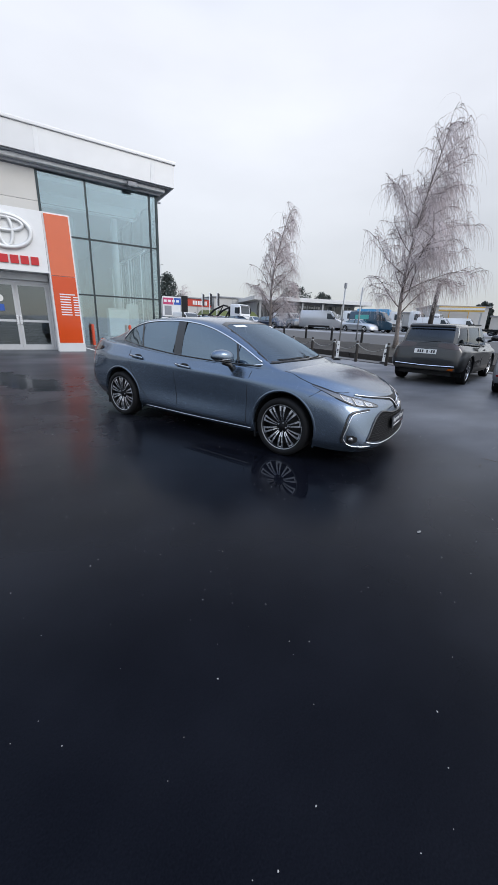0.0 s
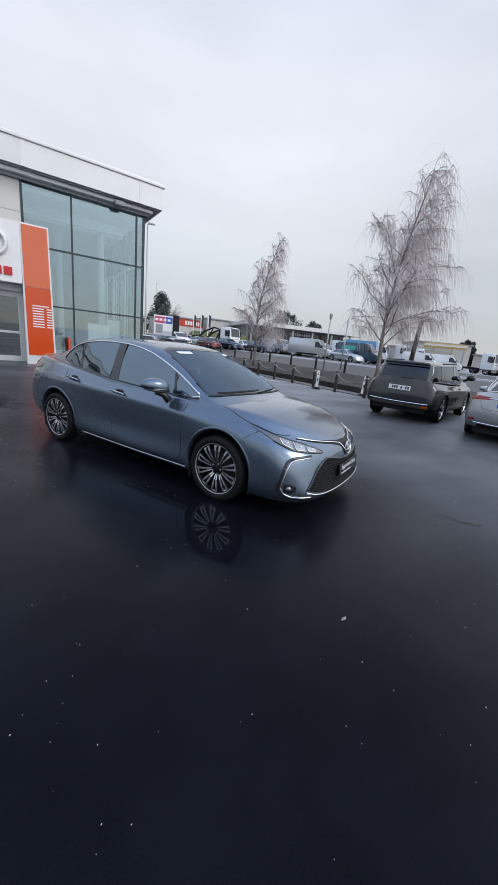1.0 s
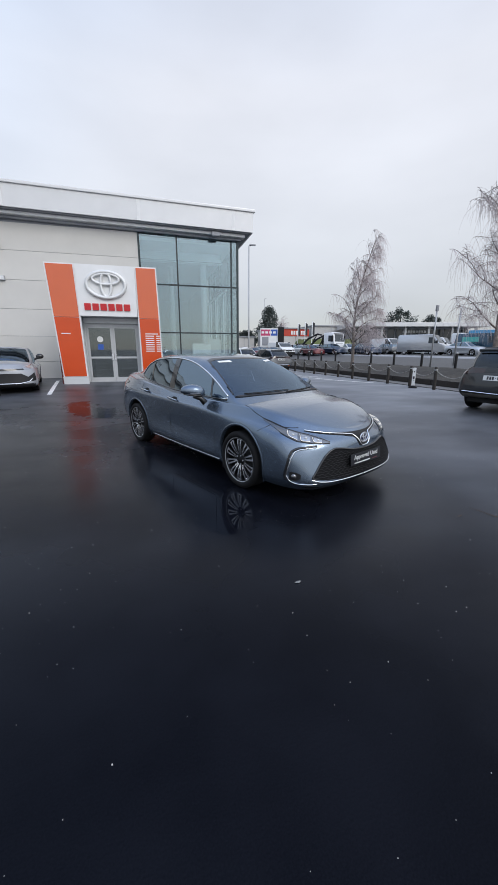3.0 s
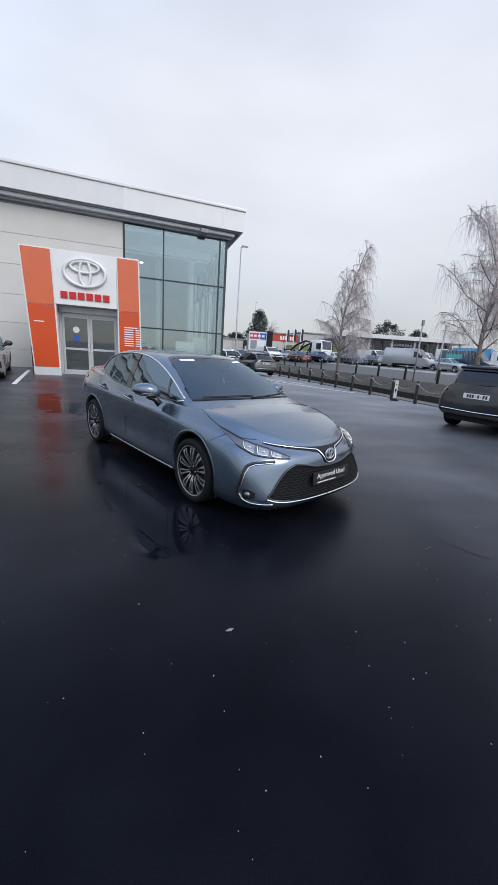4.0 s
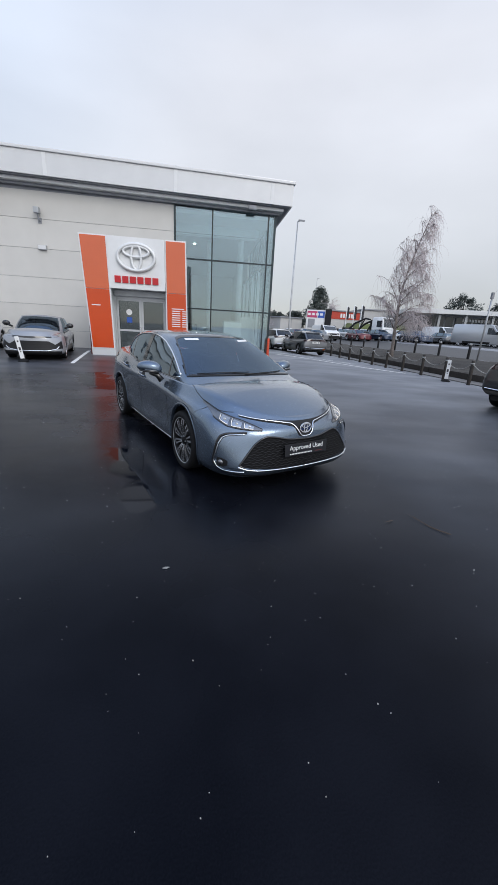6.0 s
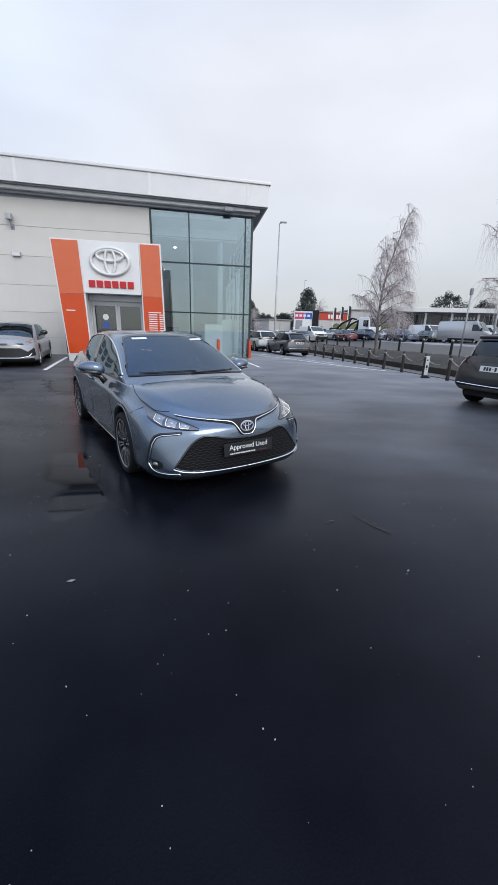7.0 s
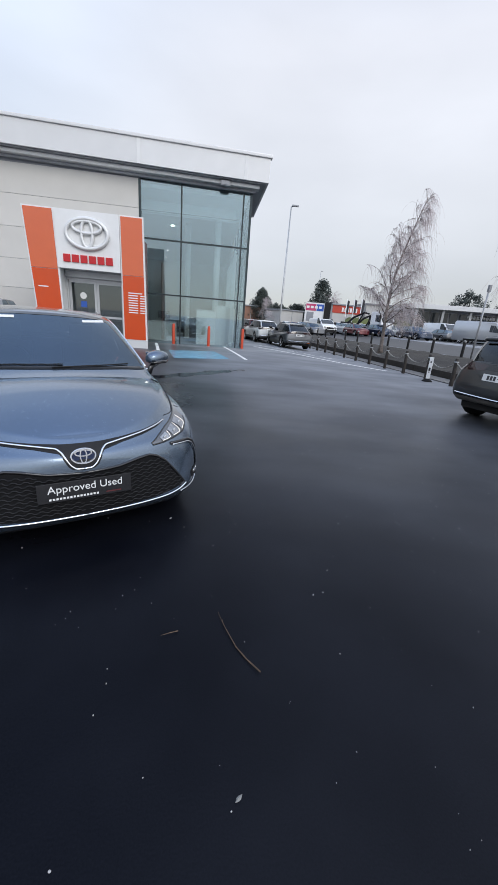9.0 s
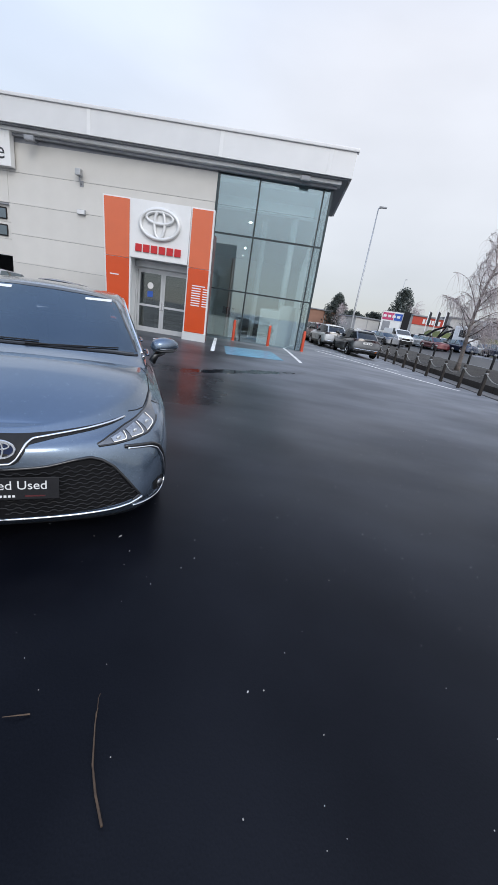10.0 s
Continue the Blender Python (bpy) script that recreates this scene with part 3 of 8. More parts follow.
def curtain_wall():
    w = thing("window_1", pose(0, 0, 0), "double height shop window with dark frames and green tint", "window", kind="structure")
    cols, rws = [GX0, 3.10, 5.74, GX1], [0.10, 2.295, 4.51, 6.66]
    part("window_sill", box_bm(GX0 - 0.04, GX1 + 0.02, WY - 0.06, WY + 0.2, 0.0, 0.10, 0.008), KERB, w)
    for i, x in enumerate(cols):
        t = 0.03 if i in (1, 2) else 0.045
        part("mullion", box_bm(x - t, x + t, WY - 0.05, WY + 0.1, 0.10, 6.66, 0.004), DARKMET, w)
    for z in rws[1:3]:
        part("transom", box_bm(GX0 + 0.046, GX1 - 0.046, WY - 0.035, WY + 0.09, z - 0.03, z + 0.03, 0.004), DARKMET, w)
    for x0, x1 in zip(cols, cols[1:]):
        for z0, z1 in zip(rws, rws[1:]):
            p = part("pane", box_bm(x0 + 0.02, x1 - 0.02, WY + 0.01, WY + 0.03, z0 + 0.012, z1 - 0.012), SHOPGLASS, w)
            p.visible_shadow = False
    # glazed return along the side of the showroom
    for k in range(4):
        y0, y1 = WY + 0.1 + 2.2 * k, WY + 0.1 + 2.2 * (k + 1)
        part("mullion", box_bm(GX1 - 0.09, GX1 + 0.03, y1 - 0.03, y1 + 0.03, 0.1, 6.66), DARKMET, w)
        for z0, z1 in zip(rws, rws[1:]):
            p = part("pane", box_bm(GX1 - 0.04, GX1 - 0.02, y0, y1 - 0.03, z0 + 0.01, z1 - 0.01), SHOPGLASS, w)
            p.visible_shadow = False
    for z in rws[1:3]:
        part("transom", box_bm(GX1 - 0.08, GX1 + 0.02, WY + 0.1, WY + 8.8, z - 0.03, z + 0.03), DARKMET, w)


curtain_wall()
FLOORM = mat("showroom_tile", (0.45, 0.45, 0.44), 0.25, var=0.06, scale=2)
INWALL = mat("showroom_wall", (0.62, 0.63, 0.63), 0.6, var=0.04, scale=2)
tagged(part("floor", box_bm(-7.5, 5.95, WY + 0.26, WY + 36.9, -0.02, 0.06), FLOORM), "pale tiled showroom floor", "floor", kind="structure")
tagged(part("ceiling", box_bm(-7.5, 5.95, WY + 0.26, WY + 36.9, 6.45, 6.6), INWALL), "white showroom ceiling", "ceiling", kind="structure")
tagged(part("wall_inner", box_bm(-7.6, -7.4, WY + 0.26, WY + 36.9, 0.06, 6.45), INWALL), "white inner showroom wall", "wall", kind="structure")
tagged(part("wall_rear_inner", box_bm(-7.4, 5.85, WY + 36.5, WY + 36.7, 0.06, 6.45), INWALL), "white rear showroom wall", "wall", kind="structure")

# ---- cars ----
from mathutils.bvhtree import BVHTree

def catmull(ctrl, n_per, flip_y=True):
    """A smooth curve through control points, symmetric at both ends."""
    c = [np.array(p, float) for p in ctrl]
    f = np.array([1, -1, 1.0]) if flip_y else np.array([1, 1, 1.0])
    pts = [c[1] * f] + c + [c[-2] * f]
    out = []
    for i in range(1, len(pts) - 2):
        p0, p1, p2, p3 = pts[i - 1 : i + 3]
        for k in range(n_per):
            t = k / n_per
            out.append(0.5 * (2 * p1 + (p2 - p0) * t + (2 * p0 - 5 * p1 + 4 * p2 - p3) * t**2 + (3 * p1 - p0 - 3 * p2 + p3) * t**3))
    out.append(c[-1])
    return np.array(out)


class Skin:
    """A sheet that runs from the rear centre round the left side to the front centre, through feature lines from bottom to top."""

    def __init__(self, lines, n_per=20):
        self.n_per = n_per
        self.lines = np.array([catmull(l, n_per) for l in lines])
        self.umax = len(lines[0]) - 1
        self.vmax = len(lines) - 1

    def column(self, u):
        x = np.clip(u, 0, self.umax) * self.n_per
        i = min(int(x), self.lines.shape[1] - 2)
        return self.lines[:, i] * (1 - (x - i)) + self.lines[:, i + 1] * (x - i)

    def at(self, u, v, out=0.0):
        side = 1.0
        if u > self.umax:
            u, side = 2 * self.umax - u, -1.0
        if u < 0:
            u, side = -u, -1.0
        p = self._at(u, v)
        if out:
            e = 0.01
            du = self._at(min(u + e, self.umax), v) - self._at(max(u - e, 0), v)
            dv = self._at(u, min(v + e, self.vmax)) - self._at(u, max(v - e, 0))
            n = np.cross(dv, du)
            n = n / (np.linalg.norm(n) + 1e-12)
            if n @ (p - np.array([0.6 * p[0], 0, 0.5])) < 0:
                n = -n
            p = p + n * out
        return Vector((p[0], p[1] * side, p[2]))

    def _at(self, u, v):
        c = self.column(u)
        v = min(max(v, 0.0), self.vmax)
        i = min(int(v), self.vmax - 1)
        t = v - i
        p1, p2 = c[i], c[i + 1]
        p0 = c[i - 1] if i > 0 else 2 * p1 - p2
        p3 = c[i + 2] if i + 2 <= self.vmax else 2 * p2 - p1
        return 0.5 * (2 * p1 + (p2 - p0) * t + (2 * p0 - 5 * p1 + 4 * p2 - p3) * t**2 + (3 * p1 - p0 - 3 * p2 + p3) * t**3)

    def patch(self, u0, u1, vlo, vhi, out=0.004, nu=12, nv=6, bm=None, mirror=False):
        """A panel on the sheet between two heights, which may be functions of 0..1 along it."""
        rows = []
        for i in range(nu + 1):
            a = i / nu
            u = u0 + (u1 - u0) * a
            lo = vlo(a) if callable(vlo) else vlo
            hi = vhi(a) if callable(vhi) else vhi
            row = [self.at(u, lo + (hi - lo) * j / nv, out) for j in range(nv + 1)]
            if mirror:
                row = [Vector((p.x, -p.y, p.z)) for p in row]
            rows.append(row)
        return grid_bm(rows, bm=bm)

    def path(self, pts, out=0.003, n=14, mirror=False):
        """Points on the sheet along straight runs of (u, v)."""
        res = []
        for (ua, va), (ub, vb) in zip(pts, pts[1:]):
            for k in range(n):
                t = k / n
                res.append(self.at(ua + (ub - ua) * t, va + (vb - va) * t, out))
        res.append(self.at(*pts[-1], out))
        if mirror:
            res = [Vector((p.x, -p.y, p.z)) for p in res]
        return res

    def u_at_x(self, x, v):
        """The place along the left side at which the sheet passes x."""
        us = np.linspace(self.umax * 0.08, self.umax * 0.92, 160)
        xs = np.array([self._at(u, v)[0] for u in us])
        return float(np.interp(x, xs, us))


def sedan_spec():
    lower = [
        [(-2.20, 0, 0.30), (-2.18, 0.45, 0.30), (-2.06, 0.72, 0.28), (-1.75, 0.80, 0.25), (-1.35, 0.82, 0.20), (-0.7, 0.82, 0.185), (0, 0.82, 0.18), (0.7, 0.82, 0.18), (1.35, 0.82, 0.18), (1.74, 0.845, 0.175), (2.065, 0.762, 0.172), (2.235, 0.52, 0.175), (2.27, 0, 0.18)],
        [(-2.27, 0, 0.42), (-2.25, 0.47, 0.42), (-2.12, 0.77, 0.40), (-1.75, 0.86, 0.37), (-1.35, 0.868, 0.31), (-0.7, 0.868, 0.28), (0, 0.868, 0.27), (0.7, 0.868, 0.27), (1.35, 0.868, 0.27), (1.76, 0.882, 0.265), (2.095, 0.80, 0.262), (2.27, 0.53, 0.258), (2.31, 0, 0.255)],
        [(-2.30, 0, 0.60), (-2.28, 0.47, 0.60), (-2.15, 0.785, 0.58), (-1.75, 0.875, 0.56), (-1.35, 0.888, 0.52), (-0.7, 0.868, 0.48), (0, 0.858, 0.47), (0.7, 0.864, 0.47), (1.35, 0.888, 0.48), (1.76, 0.888, 0.47), (2.06, 0.815, 0.46), (2.235, 0.49, 0.43), (2.285, 0, 0.42)],
        [(-2.29, 0, 0.78), (-2.27, 0.47, 0.78), (-2.14, 0.765, 0.77), (-1.75, 0.868, 0.75), (-1.35, 0.890, 0.72), (-0.7, 0.884, 0.69), (0, 0.880, 0.67), (0.7, 0.882, 0.66), (1.35, 0.890, 0.64), (1.75, 0.882, 0.62), (2.0, 0.805, 0.60), (2.195, 0.49, 0.56), (2.265, 0, 0.545)],
        [(-2.285, 0, 0.90), (-2.26, 0.46, 0.90), (-2.13, 0.735, 0.885), (-1.75, 0.855, 0.85), (-1.35, 0.885, 0.83), (-0.7, 0.890, 0.81), (0, 0.889, 0.795), (0.7, 0.889, 0.775), (1.35, 0.875, 0.745), (1.72, 0.855, 0.71), (1.95, 0.765, 0.68), (2.165, 0.46, 0.625), (2.25, 0, 0.605)],
        [(-2.28, 0, 0.99), (-2.25, 0.44, 0.985), (-2.12, 0.69, 0.96), (-1.75, 0.805, 0.915), (-1.35, 0.848, 0.885), (-0.7, 0.862, 0.855), (0, 0.864, 0.838), (0.7, 0.860, 0.822), (1.30, 0.828, 0.80), (1.67, 0.78, 0.765), (1.91, 0.675, 0.72), (2.13, 0.41, 0.665), (2.215, 0, 0.645)],
        [(-2.27, 0, 1.07), (-2.24, 0.40, 1.06), (-2.10, 0.64, 1.03), (-1.75, 0.745, 0.995), (-1.35, 0.785, 0.975), (-0.7, 0.80, 0.945), (0, 0.805, 0.925), (0.7, 0.80, 0.905), (1.25, 0.772, 0.892), (1.60, 0.715, 0.866), (1.87, 0.60, 0.808), (2.08, 0.36, 0.738), (2.165, 0, 0.705)],
    ]
    for l in lower:
        for k, dx in ((-1, 0.018), (-2, 0.014), (-3, 0.006)):
            x, y, z = l[k]
            l[k] = (x + dx, y, z)
    g0 = [(-1.86, 0, 1.075), (-1.84, 0.36, 1.065), (-1.74, 0.60, 1.03), (-1.38, 0.715, 0.985), (-0.75, 0.775, 0.955), (-0.1, 0.785, 0.935), (0.48, 0.782, 0.920), (0.96, 0.775, 0.910), (1.11, 0.675, 0.935), (1.19, 0.36, 0.965), (1.21, 0, 0.976)]
    g3 = [(-1.06, 0, 1.365), (-1.05, 0.32, 1.36), (-1.02, 0.47, 1.345), (-0.86, 0.555, 1.345), (-0.50, 0.595, 1.386), (-0.12, 0.61, 1.400), (0.11, 0.605, 1.388), (0.20, 0.585, 1.358), (0.26, 0.51, 1.365), (0.32, 0.28, 1.385), (0.35, 0, 1.39)]
    return dict(lower=lower, g0=g0, g3=g3, hubs=(-1.35, 1.35), track=0.80, wheel_r=0.318, arch=0.376, tyre_w=0.215, crown=0.075, roof_crown=0.05,
                deck_ends=(-2.27, 2.18), cells=((1.9, 3.2), (3.32, 4.75), (4.95, 6.85)), bulge=0.028)


def suv_spec(length=1.0, tall=0.0, wide=1.0, fast=0.0):
    s = sedan_spec()
    zs = lambda z: 0.235 + tall * 0.5 + (z - 0.19) * (0.867 + tall)  # noqa: E731
    s["lower"] = [[(x * 0.945 * length, y * 1.0, zs(z)) for x, y, z in l] for l in s["lower"]]
    for l in s["lower"]:
        for k in range(3):
            x, y, z = l[k]
            l[k] = (x * 0.985, y, z)
    for l, rx in zip(s["lower"], (2.03, 2.11, 2.12, 2.10, 2.08, 2.06, 2.04)):
        l[0], l[1], l[2] = (-rx * length, 0, l[0][2]), (-(rx - 0.015) * length, 0.50, l[1][2]), (-(rx - 0.10) * length, l[2][1] * 1.03, l[2][2])
    for i, l in enumerate(s["lower"]):
        up_by = (0.0, 0.0, 0.03, 0.09, 0.14, 0.17, 0.19)[i]
        for k in range(8, 13):
            x, y, z = l[k]
            l[k] = (x, y, z + up_by * (0.3, 0.6, 0.8, 1.0, 1.0)[k - 8])
    b = zs(0.97)
    s["g0"] = [(-2.06, 0, b + 0.06), (-2.03, 0.42, b + 0.055), (-1.93, 0.64, b + 0.05), (-1.45, 0.74, b + 0.04), (-0.85, 0.775, b + 0.02), (-0.2, 0.785, b), (0.40, 0.775, b - 0.02), (0.80, 0.74, b - 0.03), (0.94, 0.60, b - 0.005), (1.04, 0.32, b + 0.03), (1.08, 0, b + 0.04)]
    t = 1.41 + tall * 1.7
    s["g3"] = [(-1.78, 0, t - 0.06), (-1.77, 0.35, t - 0.06), (-1.72, 0.52, t - 0.07), (-1.40, 0.60, t - 0.05), (-0.85, 0.62, t - 0.03), (-0.25, 0.625, t - 0.015), (-0.05, 0.62, t - 0.02), (0.06, 0.59, t - 0.03), (0.12, 0.50, t - 0.02), (0.18, 0.27, t), (0.20, 0, t)]
    s["g0"] = [(x * length, y, z) for x, y, z in s["g0"]]
    s["g3"] = [(x * length + (fast - 0.6 * (wide - 1) if x < -1.3 else 0), y * wide, z) for x, y, z in s["g3"]]
    s.update(hubs=(-1.30 * length, 1.30 * length), wheel_r=0.345, arch=0.39, crown=0.07, deck_ends=(-2.11 * length, 2.065 * length), cells=((1.9, 3.0), (3.12, 4.7), (4.9, 6.8)))
    return s


def build_wheel(parent, hub, side, spec, detail):
    """A wheel with its axle along y, its face towards side."""
    r, w = spec["wheel_r"], spec["tyre_w"]
    wheel = new("wheel")
    wheel.empty_display_size = 0.1
    wheel.parent = parent
    wheel.matrix_local = pose(hub[0], hub[1], hub[2], 0, 0, 0 if side > 0 else 180)
    key = (r, w, detail)
    if key in wheel_cache:
        for nm, me in wheel_cache[key]:
            o = new(nm, me)
            o.parent = wheel
        return wheel
    n = (14, 24, 48)[detail]
    h = w / 2
    rr = r * (0.772 if detail > 1 else 0.70)
    tyre = lathe([(rr, -h * 0.8), (rr + 0.012, -h * 0.92), (r * 0.85, -h), (r * 0.955, -h * 0.93), (r, -h * 0.72), (r, h * 0.72), (r * 0.955, h * 0.93), (r * 0.85, h), (rr + 0.012, h * 0.92), (rr, h * 0.8)], n, closed=True)
    obs = [part("tyre", tyre, RUBBER, wheel, "black rubber tyre", smooth=True)]
    obs.append(part("rim", lathe([(rr - 0.012, -h * 0.7), (rr - 0.006, h * 0.72), (rr + 0.008, h * 0.86), (rr + 0.002, h * 0.9), (rr - 0.012, h * 0.80), (rr - 0.022, h * 0.5), (rr - 0.022, -h * 0.7)], n, closed=True), RIMDARK if detail > 1 else ALLOY, wheel, "machined alloy rim", smooth=True))
    bm = lathe([(0.02, h * 0.2), (rr * 0.6, h * 0.05), (rr - 0.02, -h * 0.15)], n)
    obs.append(part("rim_dish", bm, WELL, wheel, "dark brake disc and rim barrel", smooth=True))
    ns = 10 if detail > 1 else 5
    for k in range(ns):
        a0 = 2 * math.pi * (k + 0.5) / ns
        bm = bmesh.new()
        ri, ro = 0.045, rr - (0.010 if detail > 1 else 0.012)
        for sgn in (-1, 1):
            ai, ao = a0 + sgn * (0.11 if detail > 1 else 0.16), a0 + sgn * (0.118 if detail > 1 else 0.22)
            wi, wo = (0.0045, 0.0115) if detail > 1 else (0.018, 0.02)
            rows = []
            for t in (0, 0.35, 0.7, 1.0):
                rad, ang, hw = ri + (ro - ri) * t, ai + (ao - ai) * t, wi + (wo - wi) * t
                yy = h * (0.58 + 0.14 * math.sin(t * math.pi) + 0.20 * t)
                c = Vector((math.cos(ang) * rad, yy, math.sin(ang) * rad))
                s = Vector((-math.sin(ang), 0, math.cos(ang)))
                rows.append([c - s * hw * 0.7 - Vector((0, 0.018, 0)), c - s * hw, c + s * hw, c + s * hw * 0.7 - Vector((0, 0.018, 0))])
            grid_bm(rows, bm=bm)
        if detail > 1:
            # the two arms of a spoke join at the rim
            rows = []
            for q in range(5):
                ang = a0 + (q / 2 - 1) * 0.14
                d = Vector((math.cos(ang), 0, math.sin(ang)))
                rows.append([d * (ro - 0.018) + Vector((0, h * 0.765, 0)), d * (ro + 0.004) + Vector((0, h * 0.79, 0))])
            grid_bm(rows, bm=bm)
        obs.append(part("spoke", bm, ALLOY, wheel))
    if detail > 1:
        obs.append(part("rim_lip", lathe([(rr - 0.004, h * 0.86), (rr + 0.001, h * 0.905), (rr + 0.003, h * 0.90)], n), STEEL, wheel, "thin grey rim lip", smooth=True))
    obs.append(part("centre_cap", lathe([(0.001, h * 0.80), (0.028, h * 0.79), (0.034, h * 0.7), (0.062, h * 0.66), (0.068, h * 0.4)], 20), RIMDARK, wheel, "dark wheel centre cap", smooth=True))
    if detail > 1:
        for k in range(5):
            a = 2 * math.pi * (k + 0.5) / 5
            bm = bmesh.new()
            c = pose(math.cos(a) * 0.05, h * 0.66, math.sin(a) * 0.05, 90)
            bmesh.ops.create_cone(bm, cap_ends=True, segments=6, radius1=0.008, radius2=0.007, depth=0.02, matrix=c)
            obs.append(part("wheel_nut", bm, STEEL, wheel))
    wheel_cache[key] = [(o.name.split(".")[0], o.data) for o in obs]
    return wheel


wheel_cache = {}


def body_shell(spec, nv_per=8, n_per=20):
    """Bmesh of the lower body with deck, both sides, with round wheel openings; also the arch rims."""
    sk = Skin(spec["lower"], n_per)
    nu, nv = sk.umax * n_per, sk.vmax * nv_per
    e0, e1 = spec["deck_ends"]
    bm = bmesh.new()
    rims = []
    cloud = np.array([sk._at(u, v) for u in np.linspace(sk.umax * 0.12, sk.umax * 0.88, 220 if n_per > 6 else 90) for v in np.linspace(0, sk.vmax * 0.85, 40 if n_per > 6 else 20)])
    for side in (1, -1):
        cols = []
        for i in range(nu + 1):
            u = sk.umax * i / nu
            row = [sk.at(u, sk.vmax * j / nv) for j in range(nv + 1)]
            top = row[-1]
            cr = spec["crown"] * min(1.0, max(0.0, min(top.x - e0, e1 - top.x) / 0.45)) ** 0.6
            for k in range(1, 9):
                f = 1 - k / 8
                row.append(Vector((top.x, top.y * f, top.z + cr * (1 - f * f))))
            row.insert(0, Vector((row[0].x * 0.985, row[0].y * 0.4, row[0].z - 0.01)))
            cols.append([Vector((p.x, p.y * side, p.z)) for p in row])
        cell = 0.6 * max(abs(cols[nu // 2][j].x - cols[nu // 2 + 1][j].x) for j in (2, 5))
        for hx in spec["hubs"]:
            R, c = spec["arch"], Vector((hx, 0, spec["wheel_r"]))
            for col in cols:
                for p in col[1 : nv + 2]:
                    d = Vector((p.x - c.x, 0, p.z - c.z))
                    if abs(d.length - R) < max(cell, 0.016) and abs(p.y) > 0.5:
                        q = c + d.normalized() * R
                        p.x, p.z = q.x, q.z
        vs = [[bm.verts.new(p) for p in col] for col in cols]
        for i in range(nu):
            for j in range(len(vs[0]) - 1):
                f = (vs[i][j], vs[i + 1][j], vs[i + 1][j + 1], vs[i][j + 1])
                m = (f[0].co + f[1].co + f[2].co + f[3].co) / 4
                if abs(m.y) > 0.3 and j <= nv and any(math.hypot(m.x - hx, m.z - spec["wheel_r"]) < spec["arch"] for hx in spec["hubs"]):
                    continue
                bm.faces.new(f)
        for hx in spec["hubs"]:
            ring = []
            for k in range(41):
                a = math.pi * (-0.13 + 1.26 * k / 40)
                x, z = hx + math.cos(a) * spec["arch"], spec["wheel_r"] + math.sin(a) * spec["arch"]
                p = cloud[np.argmin((cloud[:, 0] - x) ** 2 + (cloud[:, 2] - z) ** 2)]
                ring.append(Vector((x, p[1] * side, z)))
            rims.append((hx, side, ring))
    bmesh.ops.remove_doubles(bm, verts=bm.verts, dist=0.0008)
    bmesh.ops.delete(bm, geom=[v for v in bm.verts if not v.link_faces], context="VERTS")
    return sk, bm, rims


